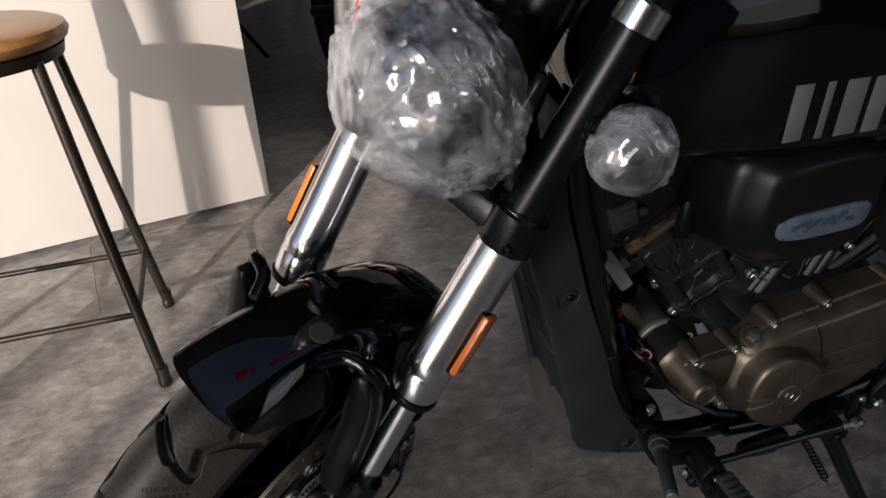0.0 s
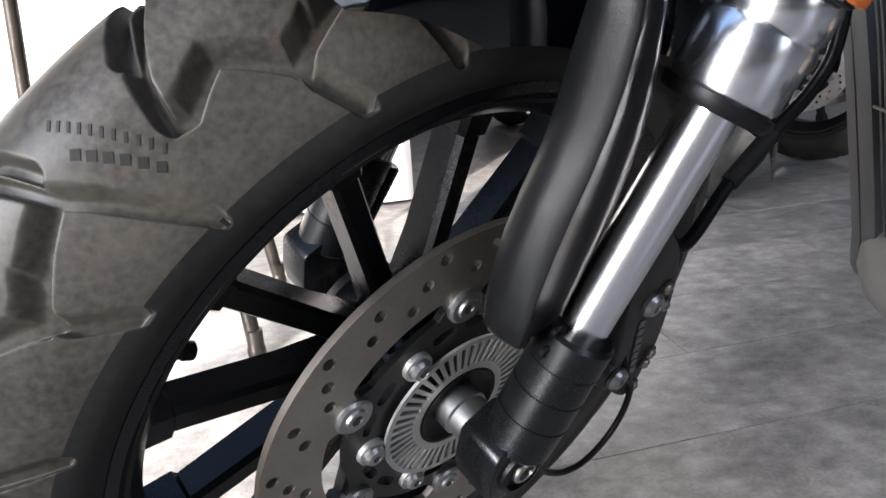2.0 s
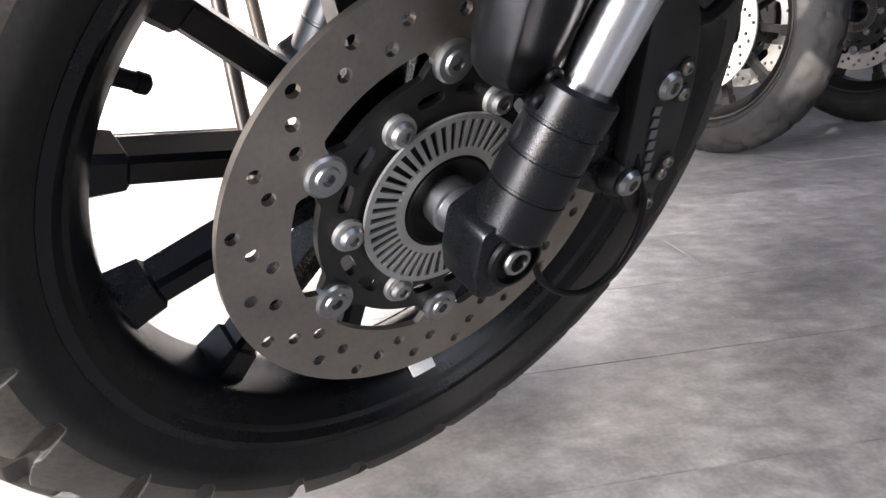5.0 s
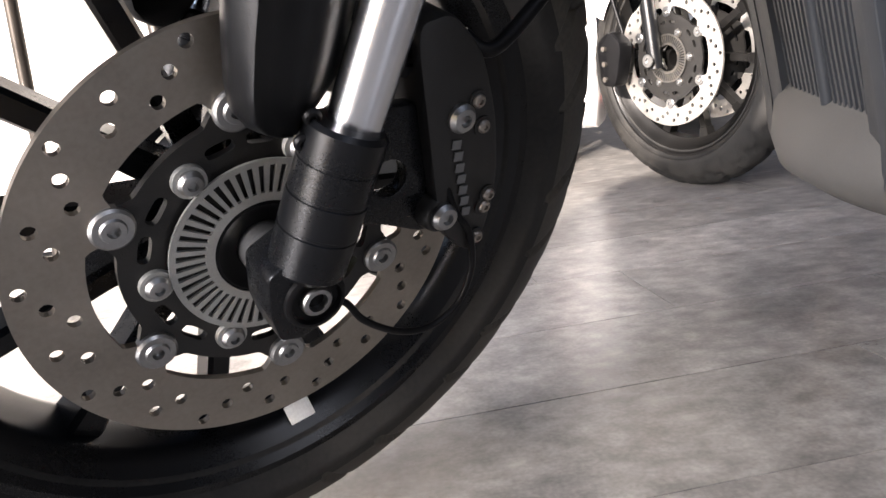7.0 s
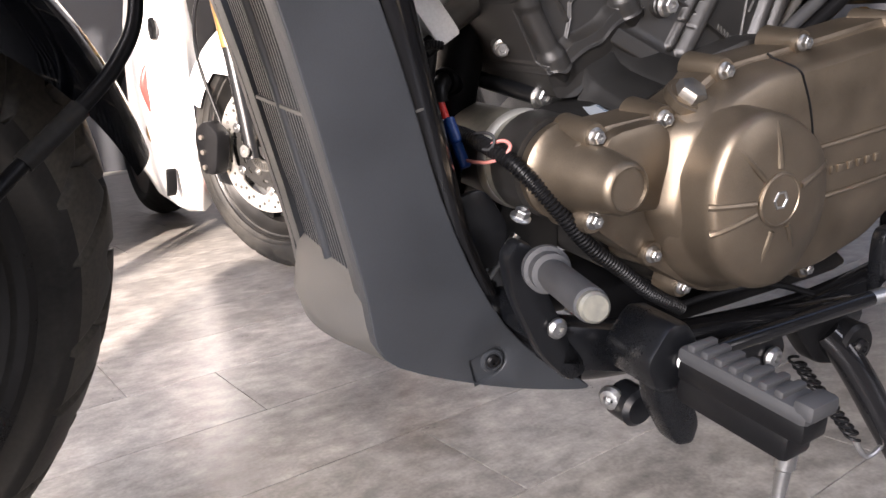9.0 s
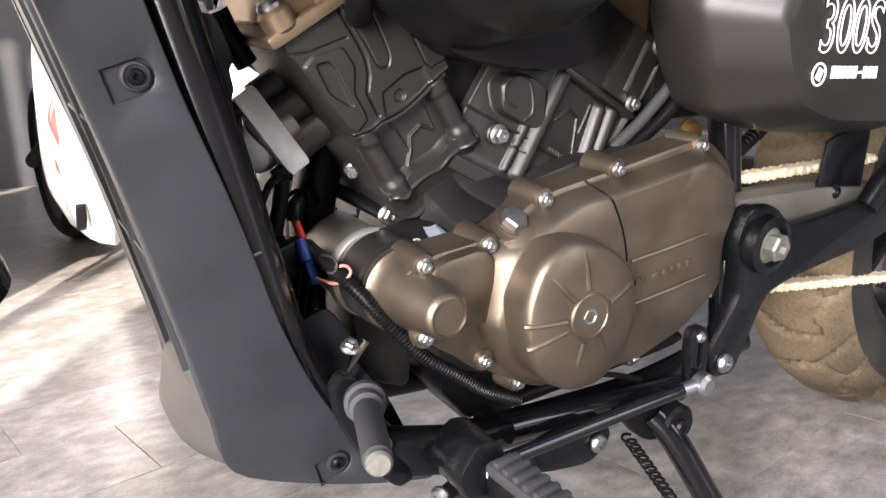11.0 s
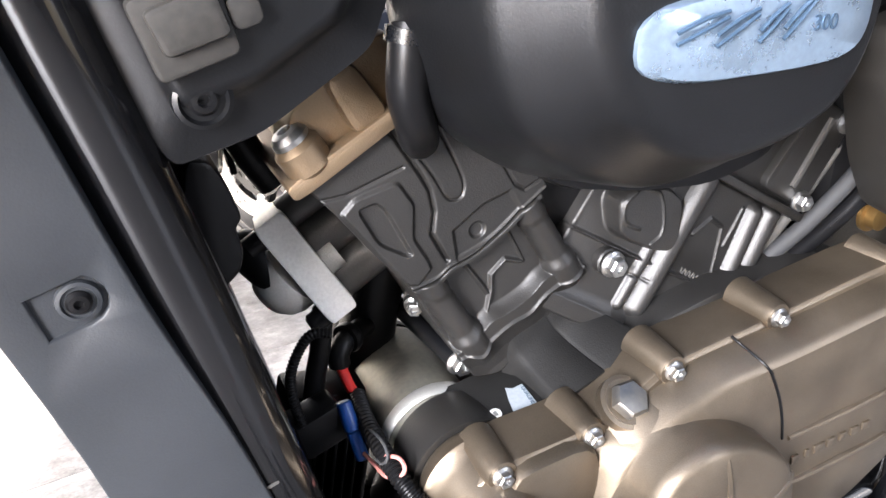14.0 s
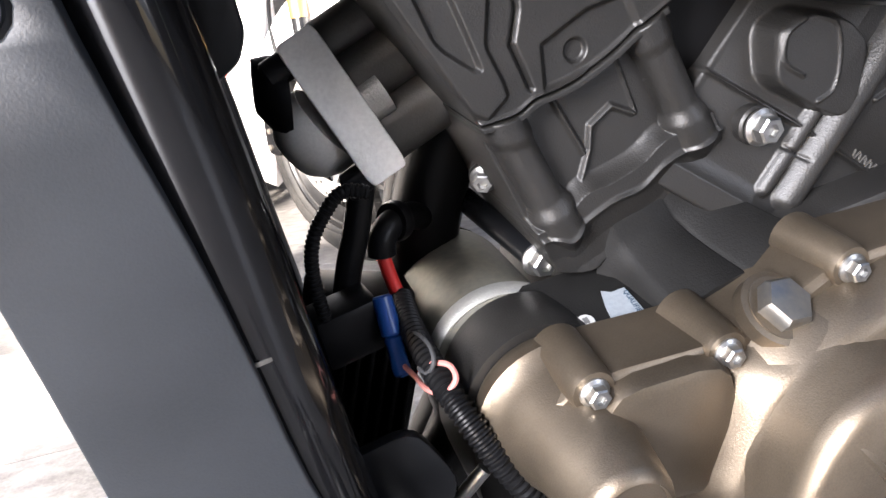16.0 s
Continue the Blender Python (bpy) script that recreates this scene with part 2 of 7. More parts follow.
def axis_frame(p, d):
    """A frame at p whose z runs along d."""
    return Matrix.Translation(p) @ Vector(d).to_track_quat("Z", "Y").to_matrix().to_4x4()


def lathe(p, d, profile, seg=40, closed=False):
    """Rings of (height along d, radius) about the axis through p; closed joins the last ring to the first."""
    bm = bmesh.new()
    rings = []
    for h, r in profile:
        if r < 1e-6:
            rings.append([bm.verts.new((0, 0, h))])
        else:
            rings.append([bm.verts.new((r * math.cos(a), r * math.sin(a), h)) for a in (2 * math.pi * k / seg for k in range(seg))])
    pairs = list(zip(rings, rings[1:])) + ([(rings[-1], rings[0])] if closed else [])
    for a, b in pairs:
        for k in range(seg):
            j = (k + 1) % seg
            quad = [a[k % len(a)], a[j % len(a)], b[j % len(b)], b[k % len(b)]]
            quad = list(dict.fromkeys(quad))
            if len(quad) > 2:
                bm.faces.new(quad)
    bm.transform(axis_frame(p, d))
    return bm


def rod(p0, p1, r, r2=None, bev=0.0, seg=28):
    p0, p1 = Vector(p0), Vector(p1)
    h, r2 = (p1 - p0).length, r if r2 is None else r2
    b = min(bev, r * 0.9, h * 0.4)
    prof = [(0, 0), (0, r - b), (b, r), (h - b, r2), (h, r2 - b), (h, 0)] if b else [(0, 0), (0, r), (h, r2), (h, 0)]
    return lathe(p0, p1 - p0, prof, seg)


def smooth_path(pts, n=8):
    pts = [Vector(p) for p in pts]
    out = []
    for k in range(len(pts) - 1):
        a, b, c, d = pts[max(k - 1, 0)], pts[k], pts[k + 1], pts[min(k + 2, len(pts) - 1)]
        for i in range(n):
            u = i / n
            out.append(0.5 * ((2 * b) + (c - a) * u + (2 * a - 5 * b + 4 * c - d) * u * u + (3 * b - a - 3 * c + d) * u**3))
    return out + [pts[-1]]


def tube(pts, r, seg=14, n=8, ribs=0.0, pitch=0.0):
    """A round tube along a smooth path; ribs makes it corrugated with that depth and pitch."""
    path = smooth_path(pts, n)
    if pitch:
        length = sum((b - a).length for a, b in zip(path, path[1:]))
        count = int(length / pitch) * 4
        acc, fine, k, run = [0], [], 0, 0
        for a, b in zip(path, path[1:]):
            acc.append(acc[-1] + (b - a).length)
        for i in range(count + 1):
            s = length * i / count
            while k < len(path) - 2 and acc[k + 1] < s:
                k += 1
            u = (s - acc[k]) / max(1e-9, acc[k + 1] - acc[k])
            fine.append(path[k].lerp(path[k + 1], u))
        path = fine
    bm = bmesh.new()
    side = None
    rings = []
    for k, p in enumerate(path):
        t = (path[min(k + 1, len(path) - 1)] - path[max(k - 1, 0)]).normalized()
        side = t.orthogonal().normalized() if side is None else (side - t * side.dot(t)).normalized()
        up = t.cross(side)
        rad = r - (ribs if pitch and k % 4 in (0, 1) else 0)
        rings.append([bm.verts.new(p + rad * (math.cos(a) * side + math.sin(a) * up)) for a in (2 * math.pi * j / seg for j in range(seg))])
    for a, b in zip(rings, rings[1:]):
        for j in range(seg):
            bm.faces.new((a[j], a[(j + 1) % seg], b[(j + 1) % seg], b[j]))
    bm.faces.new(rings[0])
    bm.faces.new(rings[-1])
    return bm


def flat(outline, y0, y1, bevel=0.0, holes=(), seg=2):
    """A plate in x and z between y0 and y1, with holes through it."""
    bm = bmesh.new()
    edges = []
    for loop in (outline, *holes):
        vs = [bm.verts.new((x, y0, z)) for x, z in loop]
        edges += [bm.edges.new((vs[k], vs[(k + 1) % len(vs)])) for k in range(len(vs))]
    if holes:
        bmesh.ops.triangle_fill(bm, use_beauty=True, use_dissolve=False, edges=edges)
        bmesh.ops.dissolve_limit(bm, angle_limit=0.01, verts=bm.verts[:], edges=bm.edges[:])
    else:
        bm.faces.new(bm.verts[:])
    got = bmesh.ops.extrude_face_region(bm, geom=bm.faces[:])
    bmesh.ops.translate(bm, vec=(0, y1 - y0, 0), verts=[v for v in got["geom"] if isinstance(v, bmesh.types.BMVert)])
    bmesh.ops.recalc_face_normals(bm, faces=bm.faces[:])
    return bevel_sharp(bm, bevel, seg, 40)


def circle(cx, cz, r, n=20, a0=0.0):
    return [(cx + r * math.cos(a0 + 2 * math.pi * k / n), cz + r * math.sin(a0 + 2 * math.pi * k / n)) for k in range(n)]


def rounded(outline, n=5, r=0.3):
    """The outline with its corners cut into arcs; r is the share of each side that the arc takes."""
    out = []
    pts = [Vector(p) for p in outline]
    for k, p in enumerate(pts):
        a, b = pts[k - 1], pts[(k + 1) % len(pts)]
        s, e = p.lerp(a, r), p.lerp(b, r)
        for i in range(n + 1):
            u = i / n
            out.append(tuple((1 - u) ** 2 * s + 2 * u * (1 - u) * p + u * u * e))
    return out


def pillow(outline, levels, centre=None):
    """Rings of the outline, shrunk about its centre by each level's (scale, y); closed at the last."""
    n = len(outline)
    cx, cz = centre or (sum(p[0] for p in outline) / n, sum(p[1] for p in outline) / n)
    bm = bmesh.new()
    rings = [[bm.verts.new((cx + s * (x - cx), y, cz + s * (z - cz))) for x, z in outline] for s, y in levels]
    for a, b in zip(rings, rings[1:]):
        for k in range(n):
            j = (k + 1) % n
            bm.faces.new((a[k], a[j], b[j], b[k]))
    bm.faces.new(rings[0])
    bm.faces.new(rings[-1])
    bmesh.ops.recalc_face_normals(bm, faces=bm.faces[:])
    return bm


def loft(rings, caps=True):
    bm = bmesh.new()
    vs = [[bm.verts.new(p) for p in ring] for ring in rings]
    n = len(vs[0])
    for a, b in zip(vs, vs[1:]):
        for k in range(n):
            j = (k + 1) % n
            bm.faces.new((a[k], a[j], b[j], b[k]))
    if caps:
        bm.faces.new(vs[0])
        bm.faces.new(vs[-1])
    bmesh.ops.recalc_face_normals(bm, faces=bm.faces[:])
    return bm


def moved(bm, m):
    bm.transform(m)
    return bm


BOLTS = {}


def bolt(parent, p, r=0.006, d=(0, -1, 0), kind="hex", material=None, name="bolt"):
    """A bolt head with its washer flange and socket at p, facing d."""
    key = (kind, round(r, 5), material.name if material else "")
    if key not in BOLTS:
        bm = bmesh.new()
        if kind == "hex":
            a = lathe((0, 0, 0), (0, 0, 1), [(0, 0), (0, r * 1.35), (r * 0.18, r * 1.35), (r * 0.4, r * 1.05), (r * 0.4, 0)], 24)
            b = lathe((0, 0, 0), (0, 0, 1), [(r * 0.3, r), (r * 1.15, r), (r * 1.3, r * 0.86), (r * 1.3, r * 0.5), (r * 0.9, r * 0.42), (r * 0.9, 0)], 6)
        else:
            a = lathe((0, 0, 0), (0, 0, 1), [(0, 0), (0, r * 1.25), (r * 0.35, r * 1.25), (r * 0.75, r * 0.95), (r * 0.85, r * 0.55), (r * 0.85, r * 0.5)], 24)
            b = lathe((0, 0, 0), (0, 0, 1), [(r * 0.85, r * 0.5), (r * 0.4, r * 0.42), (r * 0.4, 0)], 24)
        me = bpy.data.meshes.new(name)
        bm.free()
        bm = merge(a, b)
        bmesh.ops.recalc_face_normals(bm, faces=bm.faces[:])
        bm.to_mesh(me)
        bm.free()
        me.materials.append(material or M["steel"])
        me.shade_smooth()
        me.set_sharp_from_angle(angle=radians(35))
        BOLTS[key] = me
    ob = new(name, BOLTS[key])
    ob.parent = parent
    ob.matrix_basis = axis_frame(p, d)
    return ob


def lettering(name, text, size, m, parent, material, thick=0.0004, outline=0.0, label=""):
    cu = bpy.data.curves.new(name, "FONT")
    cu.body, cu.size, cu.extrude = text, size, thick
    cu.align_x, cu.align_y = "LEFT", "BOTTOM_BASELINE"
    if outline:
        cu.fill_mode, cu.bevel_depth, cu.bevel_resolution, cu.extrude = "NONE", outline, 1, 0.0
    tmp = new(name, cu)
    me = bpy.data.meshes.new_from_object(tmp)
    bpy.data.objects.remove(tmp)
    bpy.data.curves.remove(cu)
    me.materials.clear()
    me.materials.append(material)
    ob = new(name, me)
    ob.parent = parent
    ob.matrix_basis = m
    return tagged(ob, label)


# ---- the showroom ----
def floor_material():
    m = mat("grey_concrete_look_plank", (0.205, 0.193, 0.18), 0.28, var=0.36, scale=13.0, fine=200, bump=0.2, depth=0.0005, tint=(0.41, 0.385, 0.355), rvar=0.09)
    nt = m.node_tree
    b = nt.nodes["Principled BSDF"]
    src = b.inputs["Base Color"].links[0].from_socket
    info = nt.nodes.new("ShaderNodeObjectInfo")
    rng = nt.nodes.new("ShaderNodeMapRange")
    rng.inputs["To Min"].default_value, rng.inputs["To Max"].default_value = 0.82, 1.12
    nt.links.new(info.outputs["Random"], rng.inputs["Value"])
    grain = nt.nodes.new("ShaderNodeTexNoise")
    grain.inputs["Scale"].default_value, grain.inputs["Detail"].default_value = 30.0, 8
    mp = nt.nodes.new("ShaderNodeMapping")
    mp.inputs["Scale"].default_value = (1.1, 1.6, 1.0)
    co = nt.nodes.new("ShaderNodeTexCoord")
    nt.links.new(co.outputs["Object"], mp.inputs["Vector"])
    nt.links.new(mp.outputs["Vector"], grain.inputs["Vector"])
    g2 = nt.nodes.new("ShaderNodeMapRange")
    g2.inputs["From Min"].default_value, g2.inputs["From Max"].default_value = 0.3, 0.75
    g2.inputs["To Min"].default_value, g2.inputs["To Max"].default_value = 0.6, 1.2
    nt.links.new(grain.outputs["Fac"], g2.inputs["Value"])
    mul = nt.nodes.new("ShaderNodeMath")
    mul.operation = "MULTIPLY"
    nt.links.new(rng.outputs["Result"], mul.inputs[0])
    nt.links.new(g2.outputs["Result"], mul.inputs[1])
    vm = nt.nodes.new("ShaderNodeVectorMath")
    vm.operation = "SCALE"
    nt.links.new(src, vm.inputs[0])
    nt.links.new(mul.outputs[0], vm.inputs["Scale"])
    nt.links.new(vm.outputs["Vector"], b.inputs["Base Color"])
    return m


M["floor"] = floor_material()
M["grout"] = mat("pale_joint", (0.30, 0.29, 0.27), 0.8)
floor = part("floor", box((0, 0.8, -0.0545), (12, 9.2, 0.1)), M["grout"], None, smooth=0)
tagged(floor, "grey concrete-look plank floor with fine joints", "floor", kind="structure")
wall_n = part("wall_back", box((0, 5.35, 2.2), (12.0, 0.1, 4.6)), M["wall"], None, smooth=0)
tagged(wall_n, "plain dark wall at the back of the showroom", "wall", kind="structure")
# opening added here to bring sky light and reflections from the left
wall_l = part("wall_left", merge(box((-5.05, 2.6, 2.2), (0.1, 5.4, 4.6)), box((-5.05, -3.2, 2.2), (0.1, 0.2, 4.6)), box((-5.05, -1.6, 0.1), (0.1, 3.0, 0.4)), box((-5.05, -1.6, 3.85), (0.1, 3.0, 1.3))), M["wallw"], None, smooth=0)
tagged(wall_l, "plain pale unseen side wall with an opening added to let in sky", "wall", kind="structure")
wall_r = part("wall_right", box((5.05, 1.0, 2.2), (0.1, 8.6, 4.6)), M["wall"], None, smooth=0)
tagged(wall_r, "plain dark side wall", "wall", kind="structure")
# unseen ceiling, its gap added so the mudguard mirrors a band of sky
ceiling = part("ceiling", merge(box((0, -2.80, 4.55), (12, 1.4, 0.1)), box((0, 2.9, 4.55), (12, 5.0, 0.1))), M["ceil"], None, smooth=0)
tagged(ceiling, "plain grey unseen ceiling with a strip left open for a sky reflection", "ceiling", kind="structure")
# unseen wall added beside the glazing to cut fill from the right
wall_f = part("fill_block_wall", box((3.75, -3.36, 2.2), (2.4, 0.12, 4.4)), M["wall"], None, smooth=0)
tagged(wall_f, "plain dark unseen wall added to cut light from the right", "wall", kind="structure")
window_1 = thing("window_1", pose(0, -3.4, 0), "tall shop front glazing with slim dark frames", "window")
window_1["kind"] = "structure"
for x in (-4.95, -3.43, -3.11, 1.2, 2.5):
    part("window_frame", box((x, 0, 2.2), (0.035 if x > -4 and x < 0 else 0.07, 0.09, 4.4), 0.004), M["darkmet"], window_1)
for z in (0.05, 4.42):
    part("window_rail", box((-3.6, 0, z), (2.72, 0.088, 0.1), 0.004), M["darkmet"], window_1)
    part("window_rail", box((1.86, 0, z), (1.2, 0.088, 0.1), 0.004), M["darkmet"], window_1)
# unseen wall added to keep the sun off the bike and floor
pier = part("sun_block_wall", box((-0.54, -3.4, 2.2), (3.36, 0.22, 4.4), 0.01), M["wall"], None, smooth=0)
tagged(pier, "plain dark unseen wall added in the shop front to block the sun", "wall", kind="structure")
# unseen panel added to shade the front wheel but not the headlight
part("sun_block_panel", box((-2.495, 0, 1.0), (0.55, 0.06, 1.92), 0.004), M["darkmet"], window_1, "dark unseen panel added beside the pier to block low sun")
# unseen facade added outside as a bluish backdrop for reflections
facade = part("backdrop_facade", box((4.0, -12.2, 2.2), (26.0, 0.4, 4.6), 0.02), M["facade"], None, smooth=0)
tagged(facade, "unseen plain pale blue low facade added outside as a reflection backdrop", "building", kind="structure")
# red shapes laid in the ceiling strip to mirror as lettering in the mudguard
for x0, w, y in ((-1.20, 0.42, -0.60), (-0.80, 0.16, -0.66), (0.15, 0.42, -0.95), (0.56, 0.16, -1.0), (0.85, 0.30, -1.0), (1.25, 0.36, -1.05)):
    part("mirrored_sign_shape", box((x0, 3.4 + y, 4.52), (w, 0.34, 0.008), 0.002), M["signred"], window_1, "red shape set in the ceiling strip to be reflected")

# ---- white counter side and bar stool ----
counter = thing("white_counter", pose(-0.50, 1.422, 0, 0, 0, 10.2), "white laminate counter standing behind the bar stool", "counter")
part("side_panel", moved(box((-1.1, 0.009, 0.56), (2.2, 0.018, 1.1), 0.002), pose(0, 0, 0.008)), M["panel"], counter)
part("end_panel", box((-0.010, 0.32, 0.565), (0.018, 0.60, 1.1), 0.002), M["panel"], counter)
part("countertop", box((-1.08, 0.3, 1.14), (2.3, 0.68, 0.035), 0.004), M["panel"], counter)


def bar_stool(m):
    st = thing("bar_stool", m, "bar stool with wooden seat, low back and brown-black metal legs", "stool")
    part("seat", lathe((0, 0, 0.672), (0, 0, 1), [(0, 0), (0, 0.167), (0.008, 0.181), (0.020, 0.186), (0.031, 0.181), (0.036, 0.168), (0.033, 0.08), (0.031, 0)], 48), M["wood"], st, "round warm brown wooden seat")
    part("seat_plate", lathe((0, 0, 0.650), (0, 0, 1), [(0, 0), (0, 0.168), (0.021, 0.173), (0.021, 0)], 40), M["darkmet"], st)
    for sx in (-1, 1):
        for sy in (-1, 1):
            leg = part("leg", tube([(sx * 0.135, sy * 0.085, 0.656), (sx * 0.17, sy * 0.12, 0.33), (sx * 0.205, sy * 0.157, 0.025)], 0.0115, 16, 6), M["darkmet"], st)
            part("foot", lathe((sx * 0.2065, sy * 0.1585, 0), (0, 0, 1), [(0, 0), (0, 0.012), (0.006, 0.014), (0.014, 0.014), (0.02, 0.0125), (0.045, 0.0125), (0.045, 0)], 20), M["darkmet"], leg)
    rings = []
    for k in range(15):
        z = 0.69 + 0.018 * k
        half = radians(50 - 16 * (k / 14) ** 1.5)
        arc = [radians(150) + half * (i / 12 - 1) for i in range(25)]
        rings.append([(0.182 * math.cos(a), 0.182 * math.sin(a), z) for a in arc] + [(0.170 * math.cos(a), 0.170 * math.sin(a), z) for a in arc[::-1]])
    part("backrest", loft(rings), M["wood"], st, "low curved wooden backrest", 50)
    x, y, z = 0.189, 0.14, 0.165
    for a, b in (((-x, -y), (x, -y)), ((x, y), (-x, y)), ((x, -y), (x, y)), ((-x, y), (-x, -y))):
        part("footrest_bar", rod((*a, z), (*b, z), 0.0065, seg=16), M["darkmet"], st)
    return st


stool = bar_stool(pose(-0.998, 0.737, 0, 0, 0, 0))

# ---- the motorcycle ----
LEAN = 7.03
bike = thing("motorcycle", pose(0, 0, 0, LEAN, 0, 0), "black cruiser motorcycle with bronze engine covers on its side stand", "motorcycle")
RAKE, STEER = 30.9, 33.4
HUB = Vector((-0.576, -0.0145, 0.294))
FORK_UP = Vector((math.sin(radians(RAKE)), 0, math.cos(radians(RAKE))))
FRONT = Matrix.Translation(HUB) @ Matrix.Rotation(radians(STEER), 4, FORK_UP)


def fpart(name, bm, material, parent, label="", smooth=38):
    return part(name, moved(bm, FRONT), material, parent, label, smooth)


# the wheel, its brake and the lower fork legs turn a little further than the upper fork parts
WHEEL = FRONT @ Matrix.Translation((-0.0027, 0, -0.0041)) @ Matrix.Rotation(radians(-0.12), 4, "X") @ Matrix.Rotation(radians(3.36), 4, "Z")


def hpart(name, bm, material, parent, label="", smooth=38):
    return part(name, moved(bm, WHEEL), material, parent, label, smooth)


def hbolt(parent, p, r, d=(0, -1, 0), kind="socket", material=None, name="bolt"):
    return bolt(parent, WHEEL @ Vector(p), r, WHEEL.to_3x3() @ Vector(d), kind, material, name)


def fbolt(parent, p, r, d=(0, -1, 0), kind="socket", material=None, name="bolt"):
    return bolt(parent, FRONT @ Vector(p), r, FRONT.to_3x3() @ Vector(d), kind, material, name)


def tyre_profile(v, half, outer, bead):
    """Radius and side offset of the tyre's skin at v in -1..1 from bead to bead."""
    a = abs(v)
    pts = [(0.0, outer, 0.0), (0.16, outer - 0.0020, 0.235), (0.32, outer - 0.0085, 0.465), (0.48, outer - 0.0200, 0.68), (0.62, outer - 0.0350, 0.845), (0.74, outer - 0.0500, 0.945), (0.84, outer - 0.0640, 0.985), (0.93, bead + 0.010, 0.915), (1.0, bead, 0.76)]
    k = min(i for i in range(len(pts) - 1) if a <= pts[i + 1][0] + 1e-9)
    p0, p1, p2, p3 = pts[k - 1] if k else (-pts[1][0], pts[1][1], -pts[1][2]), pts[k], pts[k + 1], pts[min(k + 2, len(pts) - 1)]
    u = (a - p1[0]) / (p2[0] - p1[0])
    mix = lambda i: 0.5 * (2 * p1[i] + (p2[i] - p0[i]) * u + (2 * p0[i] - 5 * p1[i] + 4 * p2[i] - p3[i]) * u * u + (3 * p1[i] - p0[i] - 3 * p2[i] + p3[i]) * u**3)
    return mix(1), math.copysign(half * mix(2), v)


def seg_dist(px, py, ax, ay, bx, by):
    dx, dy = bx - ax, by - ay
    u = np.clip(((px - ax) * dx + (py - ay) * dy) / (dx * dx + dy * dy), 0, 1)
    return np.hypot(px - ax - u * dx, py - ay - u * dy)


def tyre_mesh(name, half, outer, bead, nu, nv, pitch_count, pattern, depth, gw):
    """A tyre about the y axis with grooves sunk into its tread. pattern: polylines in (share of the pitch, v)."""
    verts, faces = [], []
    pitch = 2 * math.pi * outer / pitch_count
    us = np.arange(nu) / nu * 2 * math.pi * outer
    for j in range(nv + 1):
        v = -1 + 2 * j / nv
        r, y = tyre_profile(v, half, outer, bead)
        sv = v * half * 1.25
        d = np.full(nu, 9.0)
        for shift in (-1, 0, 1):
            base = (us % pitch) + shift * pitch
            for line in pattern:
                for (ua, va), (ub, vb) in zip(line, line[1:]):
                    d = np.minimum(d, seg_dist(base, sv, ua * pitch, va * half * 1.25, ub * pitch, vb * half * 1.25))
        w = np.clip((gw - d) / (gw * 0.6), 0, 1)
        sink = depth * w * w * (3 - 2 * w) * np.clip((0.80 - abs(v)) / 0.06, 0, 1)
        for k in range(nu):
            a = us[k] / outer
            rr = r - sink[k]
            verts.append((-rr * math.cos(a), y * (1 - sink[k] * 2), rr * math.sin(a)))
    for j in range(nv):
        for k in range(nu):
            q = (k + 1) % nu
            faces.append((j * nu + k, j * nu + q, (j + 1) * nu + q, (j + 1) * nu + k))
    n0 = len(verts)
    for y, r in ((-half * 0.7, bead - 0.012), (half * 0.7, bead - 0.012)):
        for k in range(nu):
            a = us[k] / outer
            verts.append((-r * math.cos(a), y, r * math.sin(a)))
    for k in range(nu):
        q = (k + 1) % nu
        faces.append((n0 + k, n0 + q, q, k))
        faces.append((nv * nu + k, nv * nu + q, n0 + nu + q, n0 + nu + k))
        faces.append((n0 + nu + k, n0 + nu + q, n0 + q, n0 + k))
    me = bpy.data.meshes.new(name)
    me.from_pydata(verts, [], faces)
    me.update()
    bm = bmesh.new()
    bm.from_mesh(me)
    bm.faces.ensure_lookup_table()
    for j in range(nv):
        side_row = abs(-1 + 2 * (j + 0.5) / nv) > 0.765
        for k in range(nu):
            if side_row:
                bm.faces[j * nu + k].material_index = 1
    for f in bm.faces[nv * nu:]:
        f.material_index = 1
    bpy.data.meshes.remove(me)
    return bm


# groove lines in (degrees round the tyre, share of the half width), repeated every 30 degrees
ZIGZAG = [[(66, 0.25), (64.2, 0.0), (61, -0.3), (60.2, -0.46), (62, -0.47), (66, -0.38), (71.5, -0.55), (74.3, -0.46)], [(71.8, -0.6), (76, -0.80)], [(46, 0.18), (50.4, -0.35), (54, -0.57), (57.5, -0.76)], [(49.9, -0.37), (40.9, -0.54)]]
ROAD = [[(a / 30 - 1, v) for a, v in line] for line in ZIGZAG]
ROAD += [[(u + 0.5 if u < 1 else u - 0.5, -v) for u, v in line] for line in ROAD]


